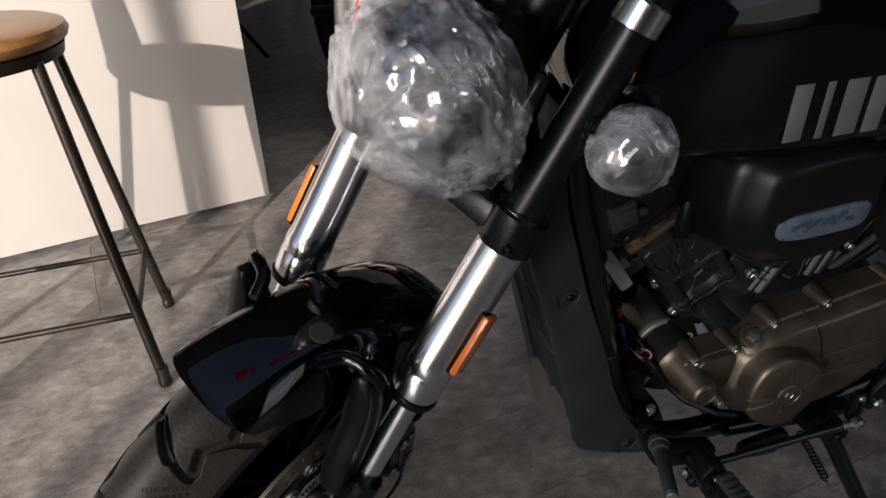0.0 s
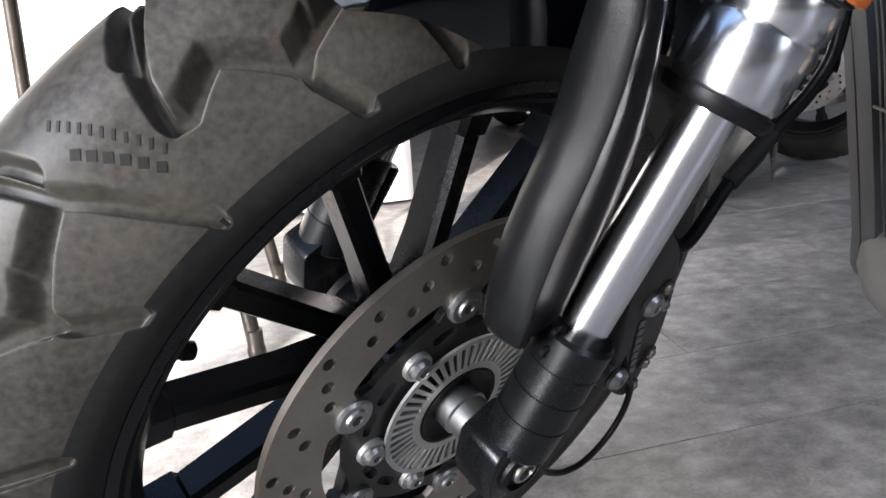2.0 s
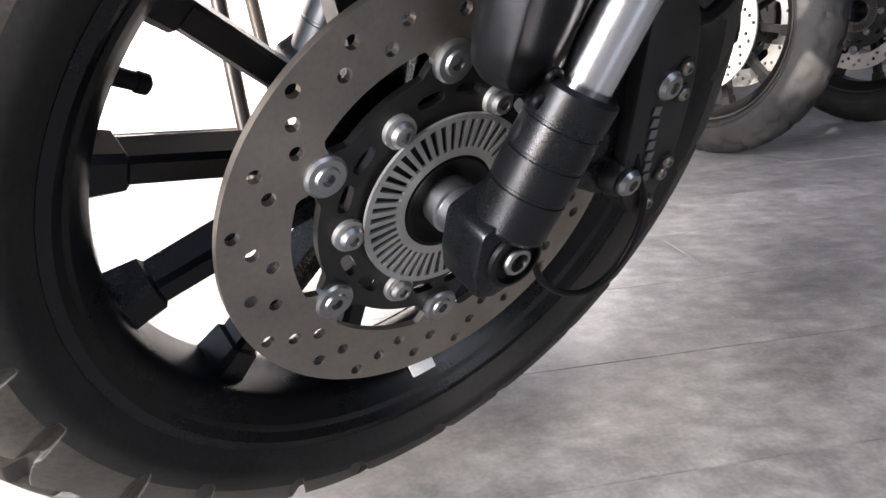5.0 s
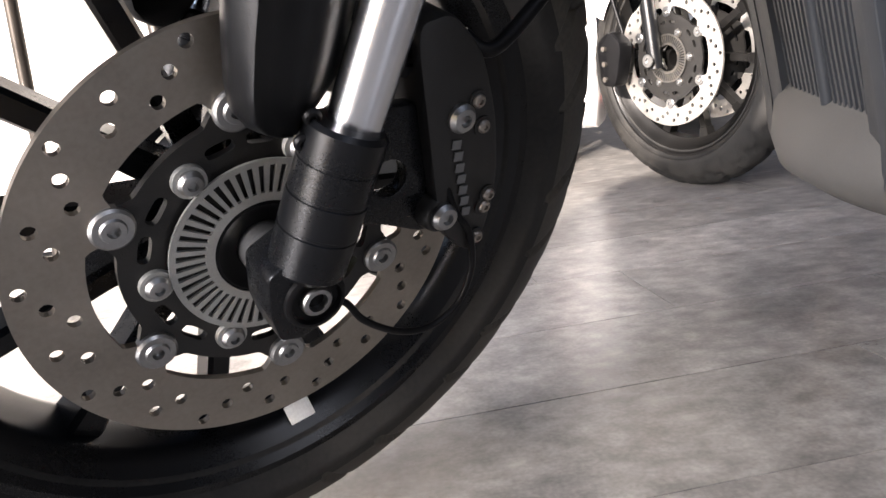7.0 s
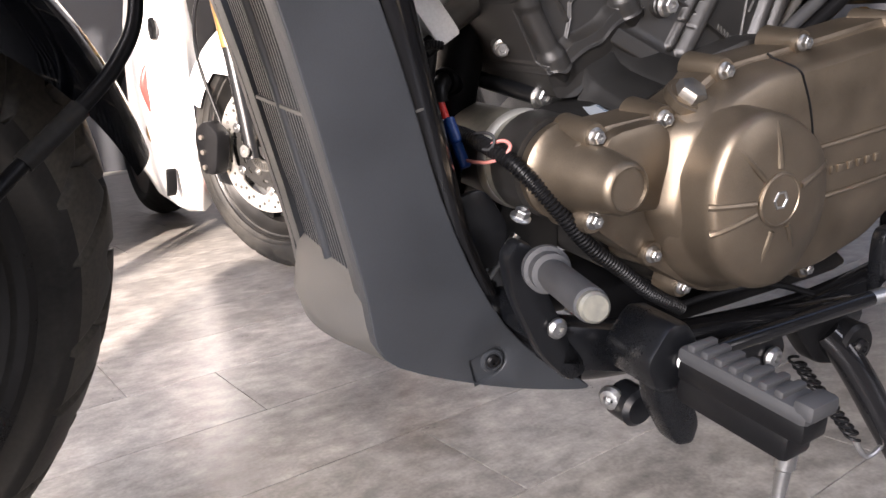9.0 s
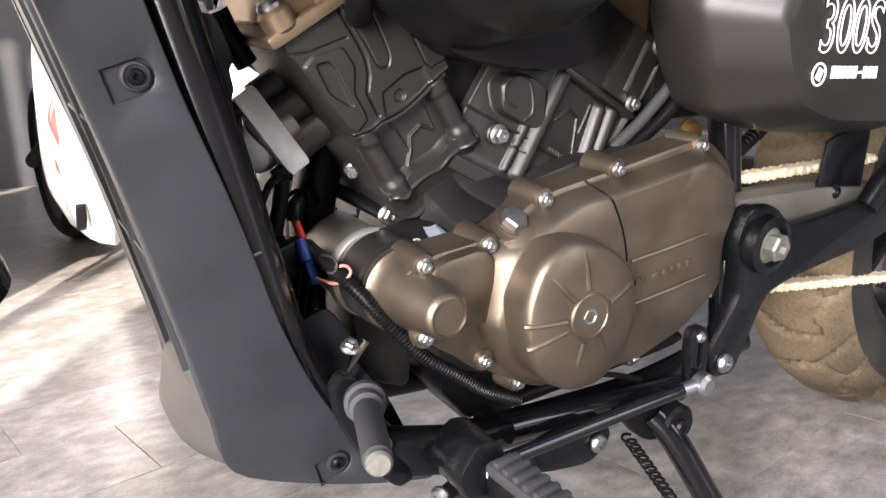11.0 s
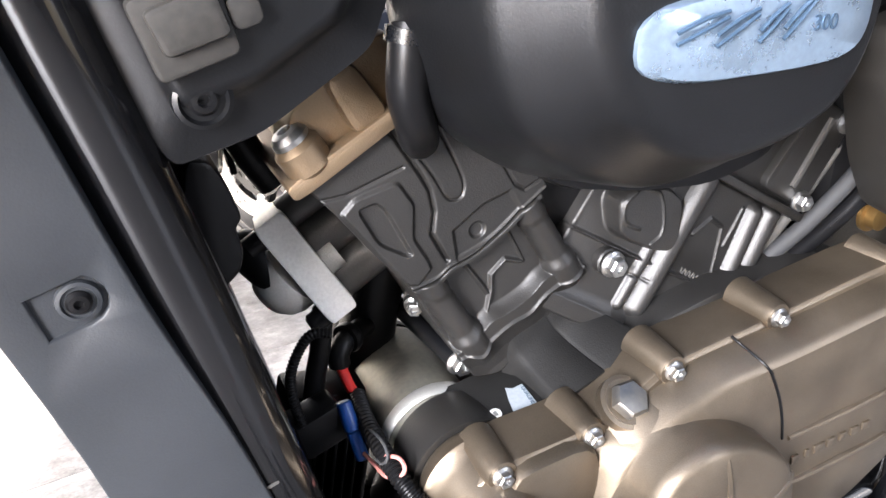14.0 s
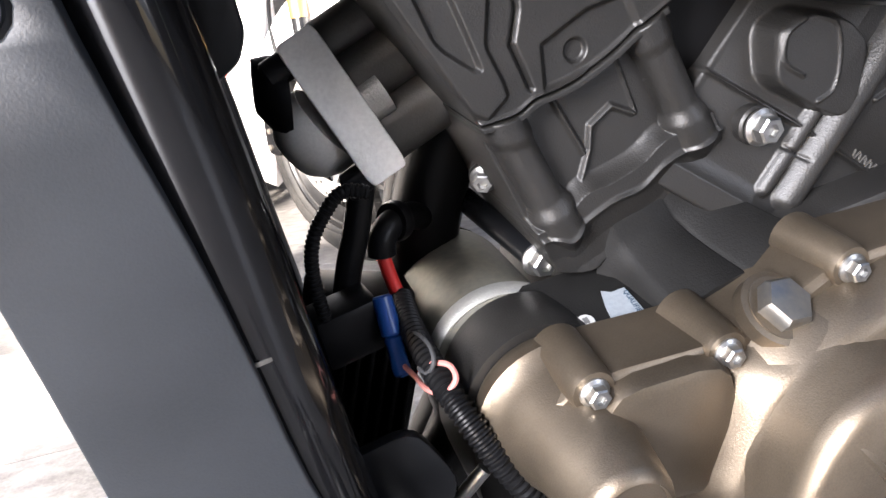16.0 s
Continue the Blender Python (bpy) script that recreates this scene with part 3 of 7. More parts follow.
def rim(parent, put, r, half, spokes, phase, material, hub_r=0.034, spoke_y=0.0, deep=0.033):
    wheel = part("rim", put(lathe((0, 0, 0), (0, 1, 0), [(-half, r), (-half, r + 0.006), (-half + 0.004, r + 0.008), (-half + 0.010, r - 0.004), (-half * 0.62, r - 0.012), (-half * 0.4, r - 0.017), (half * 0.4, r - 0.017), (half * 0.62, r - 0.012), (half - 0.010, r - 0.004), (half - 0.004, r + 0.008), (half, r + 0.006), (half, r), (half - 0.012, r - 0.014), (half * 0.55, r - 0.019), (half * 0.4, r - deep), (-half * 0.4, r - deep), (-half * 0.55, r - 0.019), (-half + 0.012, r - 0.013)], 120, True)), material, parent, "satin black cast rim")
    part("hub", put(lathe((0, -0.052, 0), (0, 1, 0), [(0, 0.02), (0, hub_r + 0.004), (0.012, hub_r + 0.006), (0.02, hub_r - 0.004), (0.084, hub_r - 0.004), (0.092, hub_r + 0.002), (0.1, hub_r), (0.1, 0.02)], 40, True)), material, wheel)
    for k in range(spokes):
        a = radians(phase) + 2 * math.pi * k / spokes
        w0, w1, ri = 0.0095, 0.0078, r - deep + 0.007
        ring = lambda d, w, h: [(-w, -h, d), (-w * 0.7, -h - 0.004, d), (w * 0.7, -h - 0.004, d), (w, -h, d), (w, h, d), (-w, h, d)]
        bm = loft([ring(hub_r - 0.006, w0, 0.015), ring(hub_r + 0.05, w1, 0.0105), ring(ri - 0.028, w1, 0.0095), ring(ri - 0.026, w1 + 0.0025, 0.0115), ring(ri + 0.003, w1 + 0.005, 0.014)])
        bm.transform(Matrix.Rotation(math.pi / 2 - a, 4, "Y") @ Matrix.Translation((0, spoke_y, 0)))
        part("spoke", put(bm), material, wheel, smooth=25)
    return wheel


def disc_outline(r, n=180, wave=0.0, count=0):
    return [((r + wave * math.cos(count * a)) * math.cos(a), (r + wave * math.cos(count * a)) * math.sin(a)) for a in (2 * math.pi * k / n for k in range(n))]


def brake_disc(parent, put, putb, y, r_out, r_in, bolt_r, nbolt, phase, mats, holes=True):
    """Drilled rotor, dark carrier, toothed ring and their fixings, the outer face at y."""
    inner = []
    for k in range(240):
        a = 2 * math.pi * k / 240
        near = min(abs((a - radians(phase) - 2 * math.pi * i / nbolt + math.pi) % (2 * math.pi) - math.pi) for i in range(nbolt))
        rr = r_in - (0.014 * max(0, 1 - (near / 0.17) ** 2))
        inner.append((rr * math.cos(a), rr * math.sin(a)))
    drilled = []
    if holes:
        for k in range(50):
            step, (share, turn_by) = k // 5, ((0.80, 0.0), (0.53, 6.2), (0.27, 12.5), (0.68, 20.3), (0.40, 26.0))[k % 5]
            a = radians(phase + 7 + 36 * step + turn_by)
            rr = r_in + share * (r_out - r_in)
            drilled.append(circle(rr * math.cos(a), rr * math.sin(a), 0.029 * r_out, 12))
    rotor = part("brake_disc", put(flat(disc_outline(r_out, 160), y, y + 0.0045, 0.0, [inner] + drilled)), mats[0], parent, "drilled brushed steel brake disc", smooth=25)
    slots = []
    for k in range(nbolt * 2):
        a = radians(phase + 10 if k % 2 else phase + 50) + math.pi * (k - k % 2) / nbolt
        ca, sa = math.cos(a), math.sin(a)
        slots.append([(bolt_r * 0.78 * ca + x * -sa + z * ca, bolt_r * 0.78 * sa + x * ca + z * sa) for x, z in rounded([(-0.008, -0.0035), (0.008, -0.0035), (0.008, 0.0035), (-0.008, 0.0035)], 3, 0.35)])
    outer = []
    for k in range(180):
        a = 2 * math.pi * k / 180
        near = min(abs((a - radians(phase) - 2 * math.pi * i / nbolt + math.pi) % (2 * math.pi) - math.pi) for i in range(nbolt))
        rr = bolt_r + 0.004 - 0.009 * min(1, max(0, (near - 0.1) / 0.12))
        outer.append((rr * math.cos(a), rr * math.sin(a)))
    part("carrier", put(flat(outer, y + 0.001, y + 0.006, 0.0, [circle(0, 0, 0.028, 40)] + slots)), mats[1], rotor, "black disc carrier", smooth=25)
    teeth = []
    for k in range(48):
        a = 2 * math.pi * k / 48
        ca, sa = math.cos(a), math.sin(a)
        teeth.append([(rr * ca - w * sa, rr * sa + w * ca) for rr, w in ((0.034, -0.0011), (0.050, -0.0017), (0.050, 0.0017), (0.034, 0.0011))])
    part("sensor_ring", put(flat(circle(0, 0, 0.0535, 96), y - 0.004, y - 0.0022, 0.0, [circle(0, 0, 0.029, 60)] + teeth)), mats[2], rotor, "slotted silver sensor ring", smooth=25)
    for k in range(nbolt):
        a = radians(phase) + 2 * math.pi * k / nbolt
        x, z = bolt_r * math.cos(a), bolt_r * math.sin(a)
        part("disc_button", put(lathe((x, y + 0.004, z), (0, -1, 0), [(0, 0), (0, 0.0115), (0.0055, 0.0115), (0.007, 0.010), (0.007, 0.0068), (0.0085, 0.006), (0.0085, 0.0034), (0.005, 0.003), (0.005, 0)], 28)), M["steel"], rotor)
    for k in range(6):
        a = radians(phase + 30 + 60 * k)
        x, z = 0.0605 * math.cos(a), 0.0605 * math.sin(a)
        part("ring_lug", put(lathe((x, y + 0.002, z), (0, -1, 0), [(0, 0), (0, 0.0095), (0.004, 0.009), (0.004, 0)], 20)), mats[2], rotor)
        putb(rotor, (x, y - 0.002, z), 0.0056)
    return rotor


hput = lambda bm: moved(bm, WHEEL)
front_wheel = hpart("front_tyre", tyre_mesh("tyre", 0.051, 0.280, 0.1985, 2400, 260, 12, ROAD, 0.0095, 0.0042), M["tread"], bike, "dusty black front tyre with zigzag tread grooves", 180)
front_rim = rim(bike, hput, 0.1945, 0.041, 12, 135, M["satin"], spoke_y=0.008, deep=0.021)
brake_disc(front_rim, hput, lambda p, c, r: hbolt(p, c, r), -0.055, 0.130, 0.0925, 0.0825, 6, 90, (M["disc"], M["engine"], M["alu"]))
# valve stem, balance weight and bead lettering
va = radians(148.6)
hpart("valve", moved(lathe((0, 0, 0), (-1, 0, 0), [(0, 0), (0, 0.0075), (0.006, 0.0062), (0.008, 0.0048), (0.024, 0.0044), (0.025, 0.0052), (0.030, 0.005), (0.0315, 0.003), (0.0315, 0)], 20), Matrix.Rotation(-va, 4, "Y") @ Matrix.Translation((0.1815, 0.0, 0))), M["hose"], front_rim)
wt = radians(-87.3)
hpart("balance_weight", moved(box((0, 0, 0), (0.019, 0.014, 0.004), 0.001, (38, 0, 0)), Matrix.Translation((0.1735 * math.cos(wt), -0.0255, 0.1735 * math.sin(wt))) @ Matrix.Rotation(-wt - math.pi / 2, 4, "Y")), M["flange"], front_rim, "silver stick-on balance weight")
for side_a, count in ((-62, 14), (112, 10)):
    for k in range(count):
        a = radians(side_a + 1.5 * k)
        h = 0.004 + 0.002 * ((k * 7) % 3)
        hpart("sidewall_mark", moved(box((0, 0, 0), (0.0018, 0.0008, h), 0), Matrix.Rotation(-a + math.pi / 2, 4, "Y") @ Matrix.Translation((0, -0.0487, 0.2225)) @ Matrix.Rotation(radians(-12), 4, "X")), M["rubber"], front_wheel)
for a0, a1, v0, v1, n in ((54.3, 58.8, -0.18, -0.52, 11), (54.1, 57.6, -0.34, -0.55, 6)):
    for k in range(n):
        b, w = radians(a0 + (a1 - a0) * k / (n - 1)), v0 + (v1 - v0) * k / (n - 1)
        (r0, y0), (r1, y1) = tyre_profile(w, 0.051, 0.280, 0.1985), tyre_profile(w - 0.03, 0.051, 0.280, 0.1985)
        tilt = math.atan2(r0 - r1, y0 - y1)
        mark = Matrix.Rotation(b - math.pi / 2, 4, "Y") @ Matrix.Translation((0, y0, r0 + 0.0001)) @ Matrix.Rotation(tilt, 4, "X") @ Matrix.Rotation(radians(45), 4, "Z")
        hpart("maker_mark", moved(box((0, 0, 0), (0.0040, 0.0034 if n < 9 else 0.0012, 0.0004), 0), mark), M["rubber"], front_wheel)

FORK_X0, LEG_RAKE = -0.006, 27.9
LEG_UP = Vector((math.sin(radians(LEG_RAKE)), 0, math.cos(radians(LEG_RAKE))))


def along(z, y, x=0.0):
    """A point of a fork leg's axis at height z over the hub."""
    return Vector((FORK_X0 + z * math.tan(radians(LEG_RAKE)) + x, y, z))


for sy, side in ((-1, "left"), (1, "right")):
    y = sy * 0.1
    outer = fpart("fork_tube", lathe(along(0.2, y), LEG_UP, [(0, 0.0), (0, 0.0245), (0.004, 0.0262), (0.03, 0.0272), (0.032, 0.0262), (0.035, 0.0262), (0.037, 0.0272), (0.05, 0.0272), (0.053, 0.0258), (0.235, 0.0250), (0.235, 0)], 48), M["chrome"], bike, "thick bright chrome fork tube")
    fpart("dust_seal", lathe(along(0.2, y) - LEG_UP * 0.007, LEG_UP, [(0, 0.014), (0, 0.026), (0.003, 0.0275), (0.007, 0.0275), (0.007, 0.014)], 40), M["hose"], outer)
    # the slim slider and the lower leg casting share one axis down to the axle
    top = WHEEL.inverted() @ (FRONT @ along(0.205, y))
    foot = Vector((0.004, y, 0.0))
    up = (top - foot).normalized()
    hpart("fork_slider", lathe(foot + up * 0.07, up, [(0, 0), (0, 0.0142), ((top - foot).length - 0.07, 0.0142), ((top - foot).length - 0.07, 0)], 40), M["chrome"], outer, "slim mirror-bright slider")
    fpart("upper_tube", rod(along(0.385, y), along(0.66, y), 0.0192, seg=40), M["satin"], outer, "satin black upper fork tube")
    fpart("top_collar", lathe(along(0.57, y), LEG_UP, [(0, 0.0195), (0, 0.0222), (0.022, 0.0222), (0.024, 0.0195)], 40), M["chrome"], outer)
    for zz in (0.475, 0.545):
        fpart("slot", box(along(zz, y - 0.0185, 0.002), (0.016, 0.004, 0.006), 0.001, (0, -25, 0)), M["hose"], outer)
    clamp = fpart("fork_clamp", lathe(along(0.372, y), LEG_UP, [(0, 0.0255), (0, 0.0275), (0.003, 0.0295), (0.037, 0.0295), (0.040, 0.0270), (0.040, 0.019)], 10), M["satin"], outer, "black lower yoke clamp")
    fbolt(clamp, along(0.39, y - 0.016, -0.027), 0.004, (-1, 0, 0), "socket", M["satin"])
    # lower leg casting and axle clamp
    leg = hpart("fork_bottom", lathe(foot + up * 0.012 + Vector((-0.0055, sy * 0.003, 0)), up, [(0, 0), (0, 0.0175), (0.003, 0.0202), (0.024, 0.0206), (0.0245, 0.0199), (0.026, 0.0199), (0.0265, 0.0207), (0.0425, 0.0206), (0.043, 0.0199), (0.0445, 0.0199), (0.045, 0.0206), (0.060, 0.0202), (0.0605, 0.0196), (0.062, 0.0196), (0.0625, 0.0206), (0.0775, 0.0206), (0.080, 0.0185), (0.080, 0)], 44), M["satin"], bike, "satin black lower fork leg")
    spine = Vector((0.0178, sy * -0.004, 0))
    hpart("leg_rib", rod(foot + up * 0.022 + spine, foot + up * 0.075 + spine, 0.0065, 0.008, 0.002), M["satin"], leg)
    hpart("guard_lug", rod(foot + up * 0.07 + Vector((-0.017, 0, 0.004)), foot + up * 0.088 + Vector((-0.017, 0, 0.004)), 0.007, bev=0.002), M["satin"], leg)
    blk = flat(rounded([(-0.019, 0.021), (0.004, 0.030), (0.019, 0.018), (0.021, -0.003), (0.015, -0.017), (0.004, -0.021), (-0.008, -0.024), (-0.019, -0.020), (-0.0215, -0.004)], 3, 0.16), y - 0.0125, y + 0.018, 0.0016, (), 2)
    hpart("axle_clamp", blk, M["satin"], leg)
    if sy < 0:
        hpart("axle_end", lathe((0.0025, y - 0.012, -0.0015), (0, -1, 0), [(0, 0), (0, 0.0172), (0.003, 0.0168), (0.0042, 0.0152), (0.0042, 0.0138), (0.0012, 0.013), (0.0012, 0)], 36), M["hose"], leg)
        hpart("axle_bolt", lathe((0.0025, y - 0.0125, -0.0015), (0, -1, 0), [(0, 0.0086), (0.003, 0.0086), (0.0045, 0.0076), (0.0048, 0.0054), (0.0, 0.0048), (0.0, 0)], 36), M["steel"], leg, "bright hollow axle bolt")
    # reflector
    ref = fpart("reflector_base", moved(box((0, 0, 0), (0.014, 0.012, 0.078), 0.002), Matrix.Translation(along(0.283, y + sy * 0.025, -0.006)) @ Matrix.Rotation(radians(LEG_RAKE), 4, "Y")), M["hose"], outer)
    pr = moved(box((0, 0, 0), (0.020, 0.008, 0.076), 0.003), Matrix.Translation(along(0.283, y + sy * 0.030, -0.004)) @ Matrix.Rotation(radians(LEG_RAKE), 4, "Y"))
    fpart("reflector", pr, M["orange"], outer, "amber fork reflector")

hpart("wheel_seal", lathe((0, -0.052, 0), (0, -1, 0), [(0, 0.012), (0, 0.0295), (0.006, 0.0295), (0.007, 0.027), (0.004, 0.022), (0.004, 0.012)], 40), M["hose"], front_rim)
hpart("axle_spacer", lathe((0, -0.054, 0), (0, -1, 0), [(0, 0.008), (0, 0.0155), (0.012, 0.0155), (0.013, 0.0140), (0.034, 0.0140), (0.034, 0.008)], 36), M["steel"], front_rim, "bright axle spacer")
# fork guard: a long blade with a pale front facet, a crest and a shallow groove, before the leg
GUARD = [(0.079, 0.010, 0.013, 0.018), (0.083, 0.002, 0.005, 0.026), (0.089, -0.006, -0.002, 0.034), (0.097, -0.0105, -0.007, 0.042), (0.11, -0.0105, -0.0055, 0.0485), (0.13, -0.0075, -0.001, 0.0565), (0.15, -0.0035, 0.0045, 0.0630), (0.17, 0.0035, 0.0108, 0.0670), (0.19, 0.0120, 0.0180, 0.0680), (0.21, 0.0175, 0.0235, 0.0660), (0.23, 0.0205, 0.0268, 0.0620), (0.25, 0.0240, 0.0290, 0.0580), (0.268, 0.0265, 0.0315, 0.0535), (0.277, 0.0285, 0.0335, 0.0495), (0.281, 0.031, 0.036, 0.045)]
for sy in (-1, 1):
    rings = []
    for k, (z, xl, xc, xr) in enumerate(GUARD):
        t = min(1.0, 0.35 + 0.2 * k, 0.35 + 0.2 * (len(GUARD) - 1 - k))
        span = xr - xc
        section = [(xl + 0.004, 0.078), (xl + 0.0005, 0.083), (xl, 0.0915), (xl + 0.0006, 0.0945), ((xl + xc) / 2, 0.1012), (xc - 0.0008, 0.1060), (xc, 0.1068), (xc + 0.0015, 0.1066), (xc + 0.16 * span, 0.1040), (xc + 0.34 * span, 0.1025), (xc + 0.44 * span, 0.1032), (xc + 0.52 * span, 0.1042), (xc + 0.60 * span, 0.1036), (xc + 0.78 * span, 0.1000), (xr - 0.002, 0.0935), (xr, 0.090), (xr - 0.001, 0.085), (xr - 0.006, 0.081)]
        rings.append([(x, sy * (0.088 + (q - 0.088) * t - 0.002), z + 0.10 * (x - xc)) for x, q in section])
    guard = hpart("fork_guard", loft(rings), M["plastic"], bike, "matte black curved fork guard with a long crest", 50)
    if sy < 0:
        for p in ((0.0135, -0.103, 0.081), (0.020, -0.103, 0.092)):
            hbolt(guard, p, 0.0036, (-0.2, -1, -0.1), "socket", M["hose"])

# front mudguard over the tyre
def skirt(deg):
    """The radius of the mudguard's side edge at an angle round the wheel."""
    pts = [(70, 0.274), (73, 0.271), (80, 0.256), (87, 0.234), (100, 0.225), (120, 0.228), (163, 0.26), (170, 0.265)]
    for (a, ra), (b, rb) in zip(pts, pts[1:]):
        if deg <= b:
            return ra + (rb - ra) * (deg - a) / (b - a)
    return pts[-1][1]


def guard_point(deg, v, lift=0.0):
    y = (0.054 + 0.013 * min(1.0, max(0.0, (deg - 72) / 14)) ** 0.6) * math.sin(v * 1.25) / math.sin(1.25)
    r = 0.289 - (0.289 - skirt(deg)) * abs(v) ** 3.0 + lift
    return Vector((-r * math.cos(radians(deg)), y + lift * v, r * math.sin(radians(deg))))


def mudguard():
    bm = bmesh.new()
    n, m2 = 44, 28
    rows = []
    for j in range(n + 1):
        row = []
        for k in range(m2 + 1):
            v = -1 + 2 * k / m2
            start = 72 + 3.0 * abs(v) ** 3
            row.append(bm.verts.new(guard_point(start + (163 - start) * j / n, v)))
        rows.append(row)
    for a, b in zip(rows, rows[1:]):
        for k in range(m2):
            bm.faces.new((a[k], a[k + 1], b[k + 1], b[k]))
    bmesh.ops.solidify(bm, geom=bm.faces[:], thickness=0.0035)
    return bm


fender = fpart("front_mudguard", mudguard(), M["guard"], bike, "gloss black front mudguard reflecting the open ceiling strip", 60)
for sy in (-1, 1):
    fpart("mudguard_stay", tube([(0.012, sy * 0.048, 0.283), (0.0307, sy * 0.060, 0.287), (0.0376, sy * 0.072, 0.288), (0.0413, sy * 0.086, 0.2855), (0.0462, sy * 0.094, 0.277), (0.048, sy * 0.099, 0.267)], 0.0075, 16), M["gloss"], fender)
hoop = [guard_point(107, v, 0.001) for v in np.linspace(0.1, 0.95, 12)]
fpart("mudguard_bead", tube(hoop, 0.0025, 12, 3), M["gloss"], fender)
spot = guard_point(97, -0.30)
fpart("sticker", moved(lathe((0, 0, 0), (0, 0, 1), [(0, 0), (0, 0.0125), (0.0008, 0.0115), (0.001, 0)], 12), axis_frame(spot, (0.12, -0.12, 1))), M["softrub"], fender, "dull round protective sticker")
tab = guard_point(101, -0.78)
fpart("sticker", moved(box((0, 0, 0), (0.014, 0.012, 0.0008), 0.0002), axis_frame(tab, (0.15, -1, 0.75))), M["lip"], fender, "small square paper sticker")

# brake caliper with its bolts, hose and sensor lead
cal = hpart("brake_caliper", merge(
    flat(rounded([(0.078, 0.120), (0.100, 0.122), (0.118, 0.098), (0.1265, 0.06), (0.1275, 0.02), (0.119, -0.012), (0.108, -0.026), (0.098, -0.018), (0.086, 0.0), (0.082, 0.06)], 4, 0.3), -0.1035, -0.070, 0.005),
    flat(rounded([(0.078, 0.10), (0.105, 0.105), (0.12, 0.07), (0.122, 0.0), (0.108, -0.02), (0.098, 0.02)], 4, 0.3), -0.068, -0.032, 0.004)), M["engine"], bike, "black two-piston brake caliper")
for p, r in (((0.1018, -0.1035, 0.0652), 0.0066), ((0.0885, -0.1035, 0.0086), 0.0066)):
    hpart("caliper_boss", lathe((p[0], -0.070, p[2]), (0, -1, 0), [(0, 0), (0, 0.0145), (0.026, 0.0125), (0.0315, 0.0112), (0.0330, 0.010), (0.0330, 0)], 28), M["engine"], cal)
    hbolt(cal, p, r)
for x, z in ((0.1128, 0.072), (0.1158, 0.0562), (0.119, 0.0117), (0.1158, 0.0045), (0.1104, -0.0145)):
    hpart("caliper_lug", lathe((x, -0.100, z), (0, -1, 0), [(0, 0), (0, 0.0062), (0.0045, 0.0056), (0.005, 0)], 18), M["engine"], cal)
    hbolt(cal, (x, -0.1045, z), 0.0031, (0, -1, 0), "socket", M["disc"])
for k in range(7):
    hpart("logo_bar", box((0.0985 + 0.0008 * k, -0.1042, 0.0505 - 0.0074 * k), (0.0056, 0.0008, 0.0052), 0, (0, 12, 0)), M["dullprint"], cal)
hpart("pad_spring", flat(rounded([(0.066, 0.098), (0.084, 0.118), (0.092, 0.112), (0.076, 0.090)], 3, 0.3), -0.096, -0.086, 0.0015, [circle(0.079, 0.104, 0.0055, 16)]), M["hose"], cal)
hpart("caliper_bracket", flat(rounded([(0.026, 0.062), (0.05, 0.082), (0.09, 0.074), (0.098, 0.055), (0.086, 0.03), (0.094, 0.004), (0.082, -0.006), (0.05, 0.014), (0.022, 0.02)], 3, 0.3), -0.094, -0.083, 0.002, [circle(0.062, 0.038, 0.0105, 18)]), M["satin"], cal)
hpart("sensor_lead", tube([(0.012, -0.108, -0.010), (0.021, -0.109, -0.017), (0.0305, -0.109, -0.035), (0.051, -0.109, -0.0545), (0.074, -0.108, -0.0635), (0.0952, -0.107, -0.0555), (0.105, -0.107, -0.033), (0.1037, -0.107, -0.0075), (0.096, -0.106, 0.0085), (0.092, -0.1, 0.03)], 0.0021, 12, 10), M["hose"], cal, "thin black wheel sensor cable")
part("brake_hose", tube([FRONT @ Vector((0.115, -0.085, 0.10)), (-0.412, -0.055, 0.365), (-0.378, -0.03, 0.39), (-0.347, -0.015, 0.414), (-0.325, -0.012, 0.437), (-0.312, -0.01, 0.465), (-0.31, -0.005, 0.52), (-0.32, 0.0, 0.6)], 0.0042, 14, 10), M["hose"], cal)
part("hose_sleeve", tube([(-0.378, -0.03, 0.39), (-0.362, -0.022, 0.402), (-0.347, -0.015, 0.414)], 0.0056, 14, 6), M["rubber"], cal)

# yoke, headlight wrapped in film, indicators, handlebar parts
yoke = fpart("lower_yoke", merge(box(along(0.385, 0.0, 0.01), (0.06, 0.2, 0.03), 0.006, (0, RAKE, 0)), rod(along(0.37, 0, 0.035), along(0.66, 0, 0.035), 0.03)), M["satin"], bike, "black lower yoke")
HL = Vector((0.155, 0.0, 0.492))
HLD = Vector((-0.97, 0, -0.22)).normalized()
shell = fpart("headlight", lathe(HL - HLD * 0.115, HLD, [(0, 0), (0.0, 0.025), (0.01, 0.05), (0.04, 0.07), (0.09, 0.08), (0.118, 0.081), (0.122, 0.077), (0.116, 0.074)], 48), M["satin"], bike, "round headlight still wrapped in clear film")
fpart("lens", lathe(HL - HLD * 0.006, HLD, [(0, 0.075), (0.012, 0.071), (0.024, 0.05), (0.03, 0.025), (0.031, 0)], 48), M["glass"], shell)
fpart("reflector_bowl", lathe(HL - HLD * 0.07, HLD, [(0, 0), (0.004, 0.025), (0.03, 0.055), (0.06, 0.073)], 40), M["gloss"], shell)
